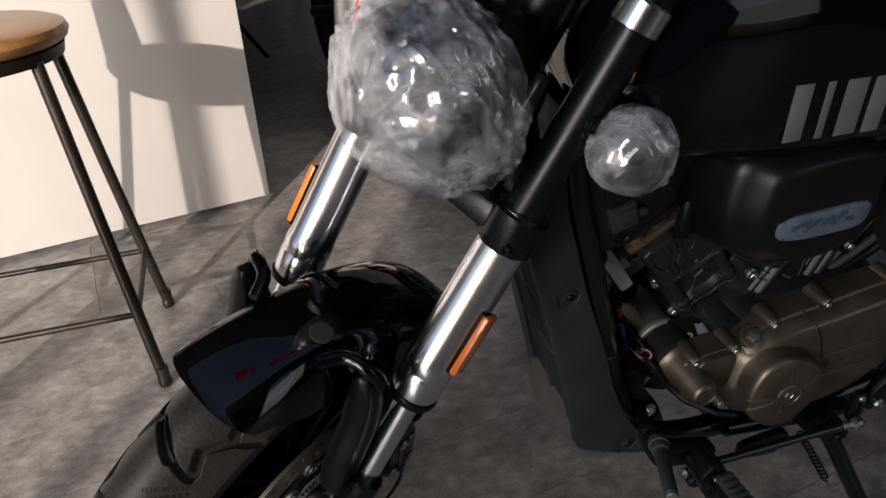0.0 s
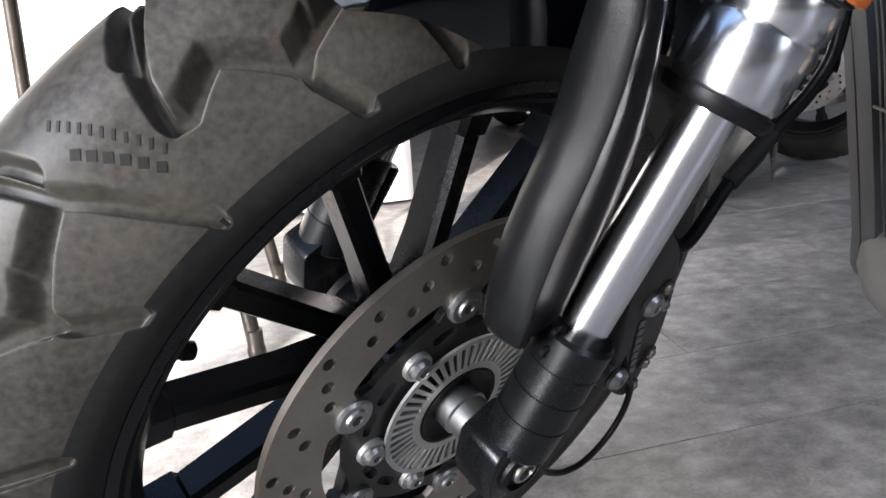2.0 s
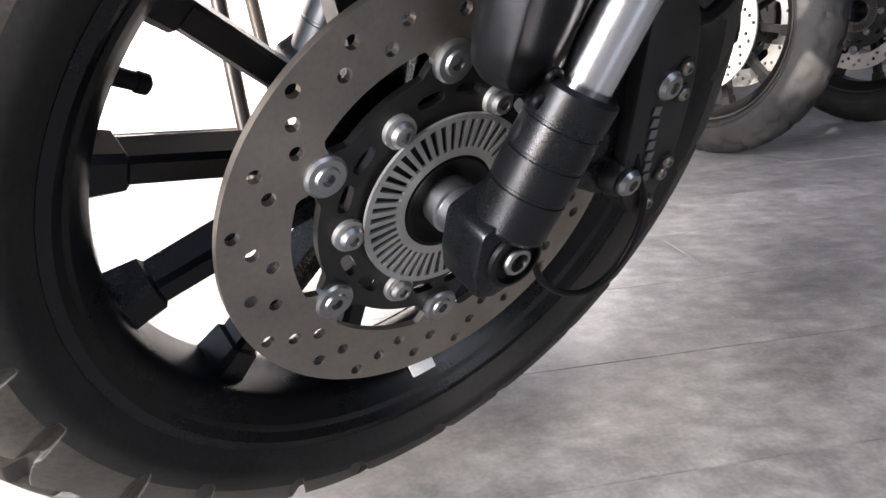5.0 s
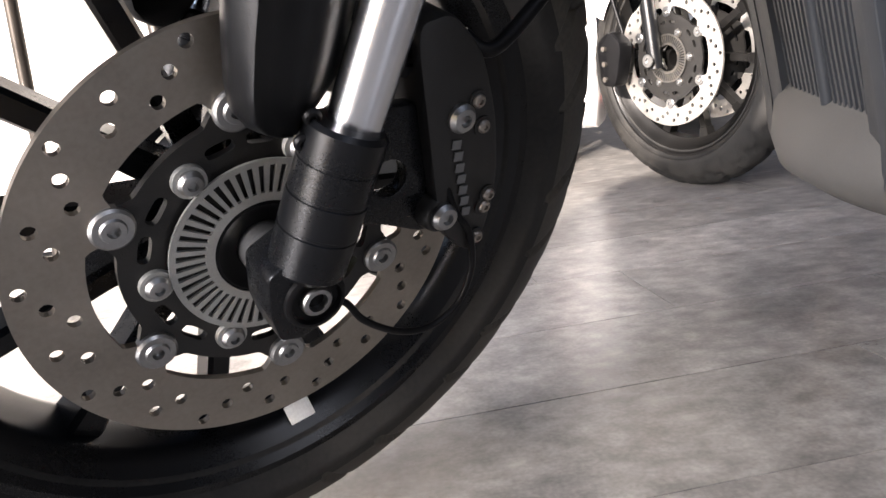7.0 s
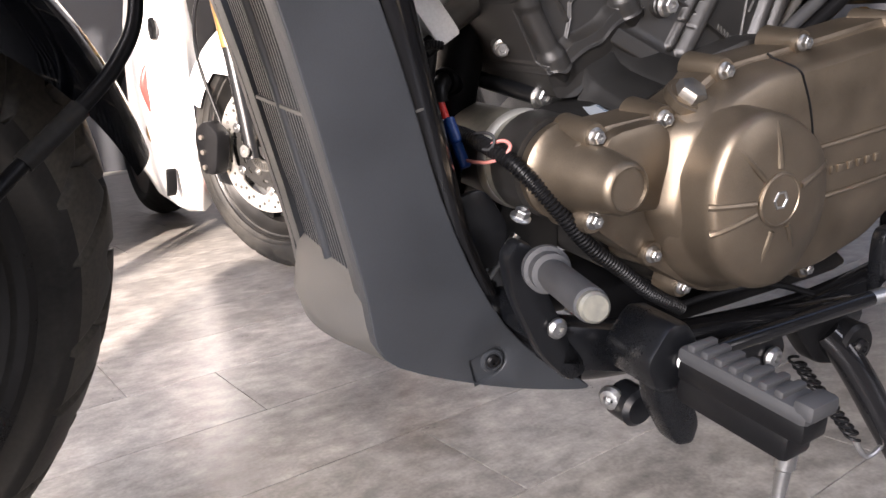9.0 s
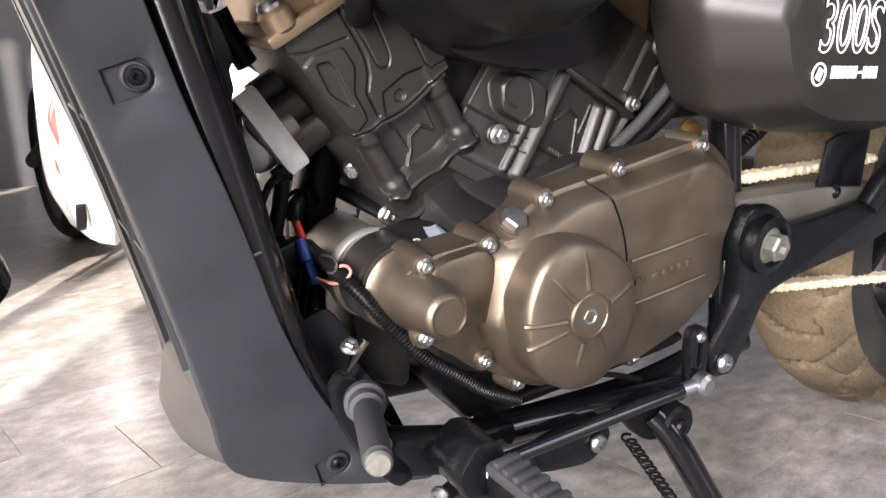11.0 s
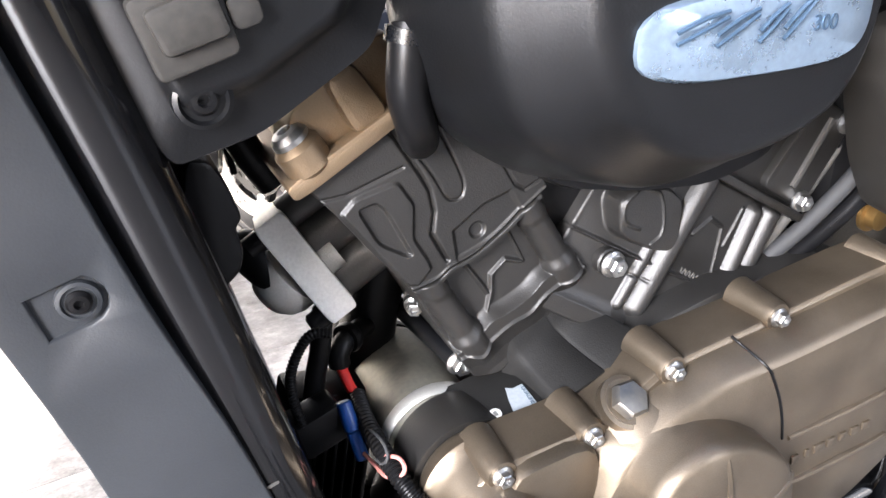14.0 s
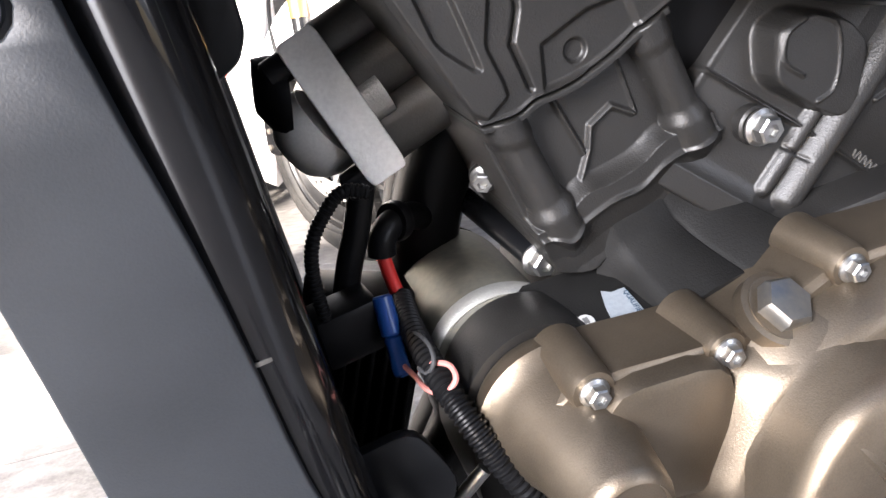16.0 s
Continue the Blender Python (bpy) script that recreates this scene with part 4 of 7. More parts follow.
for sy in (-1, 1):
    fpart("lamp_unit", lathe(HL - HLD * 0.045 + Vector((0, sy * 0.03, 0)), HLD, [(0, 0), (0, 0.02), (0.02, 0.026), (0.024, 0.022), (0.012, 0.012), (0.012, 0)], 28), M["chrome"], shell)
fpart("lamp_bar", box(HL + HLD * -0.02, (0.012, 0.125, 0.022), 0.004), M["satin"], shell)


def film(c, d, r, h, seed, n=44, rows=26):
    """A loose crumpled plastic bag round a lamp."""
    bm = bmesh.new()
    rings = []
    for j in range(rows + 1):
        u = j / rows
        rad = r * (math.sin(math.pi * (0.02 + 0.96 * u)) ** 0.55)
        ring = []
        for k in range(n):
            a = 2 * math.pi * k / n
            p = Vector((math.cos(a), math.sin(a), u * 2.2))
            f = 1 + 0.06 * noise.noise(p * 2.3 + Vector((seed, 0, 0))) + 0.10 * abs(noise.noise(p * 4.1 + Vector((0, seed, 0)))) - 0.07 * abs(noise.noise(p * 9.7)) - 0.06 * abs(noise.noise(p * 15.0)) - 0.04 * abs(noise.noise(p * 27.0))
            ring.append((rad * f * math.cos(a), rad * f * math.sin(a), h * (u - 0.5) + 0.02 * r * noise.noise(p * 6)))
        rings.append(ring)
    bm = loft(rings)
    bm.transform(axis_frame(c, d))
    return bm


fpart("film", film(HL - HLD * 0.015, HLD, 0.096, 0.165, 3.1, 110, 60), M["film"], shell, "crumpled clear plastic film", 70)
for sy in (-1, 1):
    IC = Vector((0.265, sy * 0.15, 0.49))
    ind = fpart("indicator", lathe(IC + Vector((0.03, 0, 0)), (-1, 0, -0.12), [(0, 0), (0.002, 0.02), (0.02, 0.03), (0.04, 0.032), (0.05, 0.026), (0.054, 0)], 32), M["satin"], bike, "small round indicator in clear film")
    fpart("indicator_stalk", tube([(0.25, sy * 0.11, 0.50), (0.258, sy * 0.128, 0.497), (0.265, sy * 0.145, 0.492)], 0.011, 16, 6, 0.002, 0.006), M["hose"], ind)
    fpart("film", film(IC + Vector((0.005, 0, -0.004)), (-1, 0, -0.3), 0.040, 0.082, 7.7 + sy, 60, 36), M["film"], ind, "crumpled plastic film", 70)
fpart("bracket", flat(rounded([(0.19, 0.50), (0.215, 0.545), (0.235, 0.53), (0.205, 0.43), (0.18, 0.41)], 3, 0.3), -0.078, -0.07, 0.001), M["satin"], yoke)

# ---- frame, radiator and its shroud ----
def shroud_x(z):
    """The x of the shroud's front edge at height z."""
    pts = [(0.262, -0.211), (0.294, -0.212), (0.355, -0.227), (0.45, -0.249), (0.516, -0.268), (0.592, -0.29), (0.70, -0.316)]
    for (za, xa), (zb, xb) in zip(pts, pts[1:]):
        if z <= zb + 1e-6:
            return xa + (xb - xa) * (z - za) / (zb - za)
    return pts[-1][1]


part("radiator", box((-0.232, 0.004, 0.47), (0.02, 0.128, 0.36), 0.003, (0, -14, 0)), M["hose"], bike, "black radiator core behind the shroud")
SIDE = [(-0.30, 0.64), (-0.291, 0.592), (-0.269, 0.516), (-0.249, 0.45), (-0.227, 0.355), (-0.213, 0.294), (-0.211, 0.266), (-0.198, 0.25), (-0.157, 0.231), (-0.11, 0.213), (-0.064, 0.2), (-0.048, 0.197), (-0.05, 0.203), (-0.089, 0.229), (-0.12, 0.262), (-0.144, 0.303), (-0.166, 0.357), (-0.178, 0.402), (-0.192, 0.448), (-0.214, 0.507), (-0.237, 0.59), (-0.25, 0.635), (-0.255, 0.68), (-0.262, 0.715), (-0.285, 0.70)]


SCREWS = ((-0.237, 0.518), (-0.129, 0.239))


def recess_outline(x, z):
    """A wedge with a round end about the screw."""
    arc = [(x + 0.0105 * math.cos(radians(a)), z + 0.0105 * math.sin(radians(a))) for a in range(75, -100, -25)]
    return [(x - 0.0175, z + 0.004)] + arc + [(x - 0.0130, z - 0.0145)]


def side_cover_plate(y_in, y_out):
    """The side of the shroud: a plate with a rounded edge and two screw recesses sunk into its face."""
    bm = flat(rounded(SIDE, 2, 0.42), y_in, y_out, 0.0)
    es = [e for e in bm.edges if all(abs(v.co.y - y_out) < 1e-6 for v in e.verts)]
    bmesh.ops.bevel(bm, geom=es, offset=0.005, segments=4, profile=0.5, affect="EDGES", clamp_overlap=True)
    cap = max((f for f in bm.faces if all(abs(v.co.y - y_out) < 1e-6 for v in f.verts)), key=lambda f: f.calc_area())
    outer_loop = [v.co.copy() for v in cap.verts]
    bmesh.ops.delete(bm, geom=[cap], context="FACES_ONLY")
    into = 0.0024 if y_in > y_out else -0.0024
    rims = []
    for x, z in SCREWS:
        loops = []
        for grow, dy in ((1.06, 0.0), (1.0, into * 0.3), (0.97, into)):
            loops.append([bm.verts.new((x + (u - x) * grow, y_out + dy, z + (w - z) * grow)) for u, w in recess_outline(x, z)])
        n = len(loops[0])
        for a, b in zip(loops, loops[1:]):
            for k in range(n):
                bm.faces.new((a[k], a[(k + 1) % n], b[(k + 1) % n], b[k]))
        bm.faces.new(loops[-1])
        rims.append([v.co.copy() for v in loops[0]])
    # the face round the recesses
    pts, links = [], []
    for loop in [outer_loop] + rims:
        k0 = len(pts)
        pts += [Vector((p.x, p.z)) for p in loop]
        links += [(k0 + k, k0 + (k + 1) % len(loop)) for k in range(len(loop))]
    got, _, tris, _, _, _ = delaunay_2d_cdt(pts, links, [], 0, 1e-7)
    inside = lambda c, loop: sum((a.z > c.y) != (b.z > c.y) and c.x < (b.x - a.x) * (c.y - a.z) / (b.z - a.z) + a.x for a, b in zip(loop, loop[1:] + loop[:1])) % 2 == 1
    face_verts = [bm.verts.new((p.x, y_out, p.y)) for p in got]
    for tri in tris:
        c = (got[tri[0]] + got[tri[1]] + got[tri[2]]) / 3
        if inside(c, outer_loop) and not any(inside(c, r) for r in rims):
            bm.faces.new([face_verts[k] for k in tri])
    bmesh.ops.remove_doubles(bm, verts=bm.verts[:], dist=1e-5)
    bmesh.ops.delete(bm, geom=[v for v in bm.verts if not v.link_faces], context="VERTS")
    bmesh.ops.recalc_face_normals(bm, faces=bm.faces[:])
    return bm


for sy in (-1, 1):
    yo = 0.004 + sy * 0.081
    side = part("shroud_side", side_cover_plate(yo - sy * 0.012, yo), M["shroud"], bike, "satin grey-black plastic radiator side cover", 60)
    if sy < 0:
        for x, z in SCREWS:
            y = yo + 0.0022
            part("screw_seat", lathe((x, y - 0.0002, z), (0, -1, 0), [(0, 0), (0, 0.0085), (0.002, 0.008), (0.0025, 0.0065), (0.0015, 0.006), (0.0015, 0)], 28), M["shroud"], side)
            bolt(side, (x, y - 0.0015, z), 0.0038, (0, -1, 0), "socket", M["hose"], "screw")
# slatted front with its ribs and the pale lower lip
front = part("shroud_front", loft([[(shroud_x(z) + dx, 0.004 + y, z) for y, dx in ((-0.07, 0.016), (0.07, 0.016), (0.07, 0.022), (-0.07, 0.022))] for z in (0.29, 0.34, 0.42, 0.5, 0.58, 0.69)]), M["hose"], bike, "black slatted radiator grille")
for yy in (-0.063, 0.063):
    part("grille_frame", loft([[(shroud_x(z) + dx, 0.004 + yy + y, z) for y, dx in ((-0.012, 0.001), (0.004, 0.0), (0.012, 0.005), (0.012, 0.014), (-0.012, 0.014))] for z in (0.285, 0.34, 0.42, 0.5, 0.58, 0.69)]), M["shroud"], front)
for col0, count in ((-0.049, 7), (0.003, 8)):
    for k in range(count):
        y = 0.004 + col0 + 0.006 * k
        rings = []
        for i in range(20):
            z = 0.296 + 0.386 * i / 19
            wob = 0.0035 * math.exp(-((z - 0.335) / 0.014) ** 2)
            x = shroud_x(z) + 0.0035 + 0.4 * wob
            rings.append([(x, y + wob - 0.0013, z), (x, y + wob + 0.0013, z), (x + 0.011, y + wob + 0.0013, z), (x + 0.011, y + wob - 0.0013, z)])
        part("grille_slat", loft(rings), M["shroud"], front, smooth=30)
for z in (0.405, 0.49, 0.585):
    part("grille_crossbar", box((shroud_x(z) + 0.0032, 0.004, z), (0.003, 0.104, 0.0026), 0.0006), M["lip"], front)
part("grille_spine", tube([(shroud_x(z) + 0.005, 0.0, z) for z in (0.288, 0.34, 0.42, 0.5, 0.6, 0.69)], 0.0045, 10), M["shroud"], front)
lip = []
for x, z, bulge in ((-0.2135, 0.302, 0.004), (-0.2135, 0.288, 0.012), (-0.212, 0.272, 0.019), (-0.205, 0.2575, 0.022), (-0.19, 0.246, 0.02), (-0.168, 0.236, 0.015), (-0.14, 0.226, 0.008), (-0.11, 0.215, 0.0)):
    lip.append([(x + 0.0015 + 0.004 * (abs(v) ** 6) - bulge * (1 - v * v), 0.004 + 0.0768 * v, z) for v in np.linspace(-1, 1, 25)] + [(x + 0.010 - bulge * (1 - v * v), 0.004 + 0.0768 * v, z + 0.008) for v in np.linspace(1, -1, 25)])
part("shroud_lip", loft(lip), M["lip"], bike, "pale grey plastic lower lip of the shroud", 60)

for sy in (-1, 1):
    ty = 0.008 + sy * 0.066
    dt = part("down_tube", tube([(-0.245, ty, 0.70), (-0.232, ty, 0.63), (-0.212, ty, 0.555), (-0.19, ty, 0.47), (-0.169, ty, 0.385), (-0.148, ty, 0.31), (-0.115, ty, 0.25), (-0.06, ty, 0.217), (0.03, ty, 0.205), (0.2, ty, 0.2), (0.34, ty, 0.22)], 0.0165, 22, 10), M["frame"], bike, "gloss black frame down tube")
    part("tube_seam", lathe((-0.178, ty, 0.405), (-0.22, 0, 0.97), [(0, 0.0165), (0, 0.0172), (0.0015, 0.0172), (0.0015, 0.0165)], 26), M["lip"], dt)
part("cross_tube", rod((0.03, -0.06, 0.205), (0.03, 0.075, 0.205), 0.012), M["frame"], bike)
part("engine_mount", flat(rounded([(-0.145, 0.30), (-0.1, 0.305), (-0.062, 0.25), (-0.04, 0.2), (-0.075, 0.2), (-0.11, 0.24)], 4, 0.25), -0.03, -0.024, 0.001, [circle(-0.068, 0.222, 0.007, 16)]), M["frame"], bike)
part("mount_strut", rod((-0.118, -0.028, 0.262), (-0.082, -0.03, 0.306), 0.0035), M["steel"], bike)

# ---- engine ----
case = part("crankcase", flat(rounded([(-0.03, 0.375), (0.0, 0.40), (0.06, 0.425), (0.1, 0.435), (0.2, 0.44), (0.255, 0.41), (0.265, 0.3), (0.2, 0.255), (0.05, 0.25), (-0.03, 0.28), (-0.032, 0.33)], 4, 0.2), -0.058, 0.09, 0.004), M["engine"], bike, "black painted engine crankcase")
# top deck between the cylinders and the cover: a label shelf, two raised sloping panels and a rear shelf
def slab(top, low):
    """A flat sloping block from its four top corners down to the height low."""
    bm = bmesh.new()
    t = [bm.verts.new(p) for p in top]
    b = [bm.verts.new((p[0], p[1], low)) for p in top]
    bm.faces.new(t)
    bm.faces.new(b[::-1])
    for k in range(4):
        bm.faces.new((t[k], b[k], b[(k + 1) % 4], t[(k + 1) % 4]))
    bmesh.ops.recalc_face_normals(bm, faces=bm.faces[:])
    return bevel_sharp(bm, 0.0018, 3, 30)


for top, low in (([(-0.070, -0.0195, 0.391), (-0.008, -0.0195, 0.402), (-0.004, -0.063, 0.3895), (-0.064, -0.063, 0.379)], 0.36),
                 ([(0.03, -0.012, 0.404), (0.12, -0.012, 0.419), (0.12, -0.063, 0.428), (0.043, -0.063, 0.407)], 0.37),
                 ([(0.118, -0.012, 0.424), (0.2, -0.012, 0.44), (0.2, -0.063, 0.442), (0.118, -0.063, 0.430)], 0.37)):
    part("case_deck", slab(top, low), M["dimcast"], case, smooth=25)
rings = []
for u, drop in ((-0.06, 0.016), (-0.035, 0.006), (-0.01, 0.0012), (0.03, 0.0), (0.25, -0.0004), (0.465, 0.0), (0.485, 0.0009), (0.5, 0.0014), (0.515, 0.0009), (0.535, 0.0), (0.75, -0.0004), (0.97, 0.0), (1.01, 0.0012), (1.035, 0.006), (1.06, 0.016)):
    a, b = Vector((-0.0215 + 0.048 * u, -0.0305, 0.4093 + 0.0211 * u - drop)), Vector((-0.0125 + 0.058 * u, -0.0645, 0.3942 + 0.0265 * u - drop))
    rings.append([a + Vector((-0.006, 0.004, 0.012)), a + Vector((-0.0022, 0.0002, 0.0042)), a + Vector((-0.0003, -0.0015, 0.0008))] + [a.lerp(b, k / 4) - Vector((0, 0, 0.0008 * math.sin(math.pi * k / 4))) for k in (1, 2, 3)] + [b, b - Vector((0, 0, 0.03)), a + Vector((-0.006, 0.004, -0.03))])
part("case_saddle", loft(rings), M["dimcast"], case, "black casting sloping from the cylinder to the cover", 50)


def cyl_local(bm, base, lean):
    bm.transform(Matrix.Translation(base) @ Matrix.Rotation(radians(lean), 4, "Y"))
    return bm


def near_line(x, z, pts):
    """Distance of the points x, z from a broken line."""
    best = np.full(x.shape, 9.0)
    for (ax, az), (bx, bz) in zip(pts, pts[1:]):
        dx, dz = bx - ax, bz - az
        u = np.clip(((x - ax) * dx + (z - az) * dz) / (dx * dx + dz * dz), 0, 1)
        best = np.minimum(best, np.hypot(x - ax - u * dx, z - az - u * dz))
    return best


def within(x, z, outline):
    """Signed distance to a closed outline, positive inside."""
    inside = np.zeros(x.shape, bool)
    for (ax, az), (bx, bz) in zip(outline, outline[1:] + outline[:1]):
        if az != bz:
            inside ^= ((az > z) != (bz > z)) & (x < (bx - ax) * (z - az) / (bz - az) + ax)
    d = near_line(x, z, outline + outline[:1])
    return np.where(inside, d, -d)


def rise(d, w):
    """A smooth step from 0 to 1 about d = 0, over a width w."""
    u = np.clip(d / w + 0.5, 0, 1)
    return u * u * (3 - 2 * u)


def curve_at(pts, v):
    """A rounded curve through points (position, value)."""
    ps = smooth_path([(a, b, 0) for a, b in pts], 8)
    return np.interp(v, [p[0] for p in ps], [p[1] for p in ps])


def bead(x, z, pts, w):
    """A rounded ridge of half width w along a broken line, 0 to 1."""
    return 0.5 + 0.5 * np.cos(np.pi * np.clip(near_line(x, z, pts) / (1.25 * w), 0, 1))


def bent(pts):
    """The broken line with its corners rounded."""
    return [(p[0], p[1]) for p in smooth_path([(a, b, 0) for a, b in pts], 5)]


def casting(left, right, low, top, y0, back, height, nx=150, nz=150, edge=0.003):
    """A cast block whose outer face carries relief: its edges are curves, height(x, z) stands out of the plane y0."""
    u, v = np.meshgrid(np.linspace(0, 1, nx), np.linspace(0, 1, nz))
    x = v * 0.0
    z = v * 0.0
    for _ in range(4):
        zl = curve_at(low, x)
        z = zl + (curve_at(top, x) - zl) * v
        xl = np.interp(z, [p[0] for p in left], [p[1] for p in left])
        x = xl + (np.interp(z, [p[0] for p in right], [p[1] for p in right]) - xl) * u
    wide, tall = x[:, -1:] - x[:, :1], z[-1:, :] - z[:1, :]
    d = np.minimum(np.minimum(u, 1 - u) * wide, np.minimum(v, 1 - v) * tall)
    round_off = edge * (1 - np.sqrt(np.clip(1 - np.clip(1 - d / edge, 0, 1) ** 2, 0, 1)))
    y = -(y0 + height(x, z) - round_off)
    bm = bmesh.new()
    vs = [[bm.verts.new((x[j, i], y[j, i], z[j, i])) for i in range(nx)] for j in range(nz)]
    for j in range(nz - 1):
        for i in range(nx - 1):
            bm.faces.new((vs[j][i], vs[j][i + 1], vs[j + 1][i + 1], vs[j + 1][i]))
    loop = vs[0] + [r[-1] for r in vs[1:]] + vs[-1][-2::-1] + [r[0] for r in vs[-2:0:-1]]
    far = [bm.verts.new((p.co.x, back, p.co.z)) for p in loop]
    for k in range(len(loop)):
        j = (k + 1) % len(loop)
        bm.faces.new((loop[k], far[k], far[j], loop[j]))
    bm.faces.new(far)
    bmesh.ops.recalc_face_normals(bm, faces=bm.faces[:])
    return bm


# front cylinder: barrel, head and cover along an axis leaning forwards
FB = (-0.022, 0.012, 0.432)
on_front = lambda bm: cyl_local(bm, FB, -31)
SEAM = [(-0.052, 0.068), (-0.042, 0.0645), (-0.0328, 0.0613), (-0.0235, 0.0588), (-0.0148, 0.0595), (-0.0053, 0.0574), (0.0053, 0.0563), (0.0202, 0.0571), (0.0324, 0.0589), (0.0441, 0.0600), (0.056, 0.061)]
FOOT = [(-0.045, 0.010), (-0.0285, 0.0085), (-0.0213, 0.0098), (-0.013, 0.0115), (-0.0027, 0.0091), (0.0122, 0.0080), (0.0243, 0.0105), (0.0356, 0.0095), (0.05, 0.009)]
BASE = [(-0.045, 0.006), (-0.0355, 0.0035), (-0.0293, -0.0004), (-0.0191, 0.0015), (-0.0052, 0.0016), (0.0073, -0.0010), (0.0214, 0.0018), (0.0417, 0.0003), (0.05, 0.0003)]


def barrel_relief(x, z):
    seam, foot, base = curve_at(SEAM, x), curve_at(FOOT, x), curve_at(BASE, x)
    h = 0.0025 * bead(x, z, [(-0.0138, 0.0122), (-0.0028, 0.0241), (0.0021, 0.0327), (0.0134, 0.0348), (0.0205, 0.0262)], 0.0016)
    h = np.maximum(h, 0.0024 * bead(x, z, [(-0.0067, 0.052), (-0.0053, 0.0243)], 0.0015))
    h = np.maximum(h, 0.0014 * bead(x, z, [(0.0236, 0.050), (0.0218, 0.0255)], 0.0010))
    for xc, r in ((-0.0288, 0.0080), (0.0388, 0.0082)):
        wide = r + 0.0022 * rise(foot + 0.006 - z, 0.008) + 0.0012 * rise(z - seam + 0.012, 0.006)
        tower = 1.12 * np.sqrt(np.clip(wide * wide - (x - xc) ** 2, 0, 1)) + 0.0015 * (np.abs(x - xc) < wide)
        h = np.maximum(h, tower * (1 - 0.35 * rise(base - 0.004 - z, 0.012)))
    cove = 0.0085 * np.clip((foot + 0.0055 - z) / 0.0055, 0, 1) ** 1.6
    h = np.maximum(h, cove)
    h = np.maximum(h, 0.0100 * rise(z - seam + 0.0042, 0.0022))
    h += 0.0016 * np.exp(-((z - base) / 0.0011) ** 2) - 0.0008 * rise(base - 0.001 - z, 0.001)
    return h - 0.0022 * np.clip((base - 0.002 - z) / 0.010, 0, 1) * np.clip((z + 0.026) / 0.008, 0, 1)


barrel = part("front_cylinder", on_front(casting([(-0.03, -0.040), (0.0, -0.0405), (0.06, -0.0385)], [(-0.03, 0.050), (0.06, 0.0475)], [(-0.06, 0.0), (-0.0456, -0.002), (-0.040, -0.014), (-0.0273, -0.0225), (-0.0163, -0.0215), (-0.0026, -0.0235), (0.0178, -0.0235), (0.032, -0.0265), (0.06, -0.027)], [(a, b - 0.0008) for a, b in SEAM], 0.0345, 0.06, barrel_relief, 210, 210, 0.0009)), M["engine"], bike, "black front cylinder with raised ribs", 50)
PAD = rounded([(-0.0125, 0.1190), (-0.0120, 0.1035), (-0.0222, 0.0880), (-0.0225, 0.0735), (-0.0236, 0.0672), (-0.0345, 0.0640), (-0.0385, 0.0690), (-0.0415, 0.1000), (-0.0435, 0.1230), (-0.034, 0.1255)], 4, 0.16)
POCKET = rounded([(-0.0358, 0.1200), (-0.0268, 0.1170), (-0.0248, 0.1100), (-0.0275, 0.0815), (-0.0300, 0.0826), (-0.0362, 0.0950), (-0.0375, 0.1000)], 4, 0.2)
EAR = [(0.0030, 0.130), (0.0042, 0.1078), (0.0036, 0.0955), (0.0062, 0.0903), (0.0118, 0.0900), (0.0164, 0.0993), (0.0190, 0.127)]


def head_relief(x, z):
    h = 0.0022 * rise(within(x, z, PAD), 0.0026)
    h -= 0.0030 * rise(within(x, z, POCKET), 0.0020)
    h -= 0.0026 * np.exp(-(near_line(x, z, [(-0.0010, 0.141), (-0.0006, 0.1137), (-0.0013, 0.1034), (-0.0055, 0.0921), (-0.0130, 0.0826), (-0.0142, 0.0640)]) / 0.0011) ** 2)
    h -= 0.0014 * np.exp(-(near_line(x, z, bent(EAR)) / 0.0007) ** 2)
    h -= 0.0014 * np.exp(-(near_line(x, z, [(0.0384, 0.100), (0.0378, 0.0740), (0.0410, 0.0680), (0.055, 0.0665)]) / 0.0008) ** 2)
    h -= 0.0014 * np.exp(-(near_line(x, z, [(-0.05, 0.1365), (-0.0354, 0.1290), (-0.006, 0.1225)]) / 0.0008) ** 2)
    step = within(x, z, [(-0.0095, 0.0600), (-0.0030, 0.0755), (0.0180, 0.0768), (0.034, 0.073), (0.034, 0.059), (0.01, 0.0565)])
    h -= 0.0024 * rise(step, 0.0030)
    h -= 0.0024 * rise(0.0044 - np.hypot(x - 0.0082, z - 0.0655), 0.0016)
    h += 0.0010 * np.exp(-((z - curve_at(SEAM, x) - 0.0009) / 0.0008) ** 2)
    return h


head = part("cylinder_head", on_front(casting([(0.06, -0.0375), (0.0655, -0.0385), (0.10, -0.0433), (0.1258, -0.0455), (0.143, -0.0485)], [(0.05, 0.050), (0.07, 0.054), (0.12, 0.056), (0.143, 0.044)], SEAM, [(-0.07, 0.1425), (0.0, 0.1425), (0.07, 0.1425)], 0.0440, 0.07, head_relief, 230, 200, 0.0012)), M["engine"], bike, "black front cylinder head with cast relief", 50)
hcap = part("head_cover", on_front(flat(rounded([(-0.046, 0.15), (0.026, 0.15), (0.026, 0.178), (0.004, 0.184), (-0.036, 0.176)], 4, 0.25), -0.040, 0.066, 0.005)), M["bronze2"], bike, "light bronze front head cover")
part("cover_flange", on_front(flat(rounded([(-0.056, 0.143), (0.034, 0.143), (0.036, 0.151), (-0.056, 0.153)], 3, 0.2), -0.049, 0.072, 0.0015)), M["bronze2"], hcap)
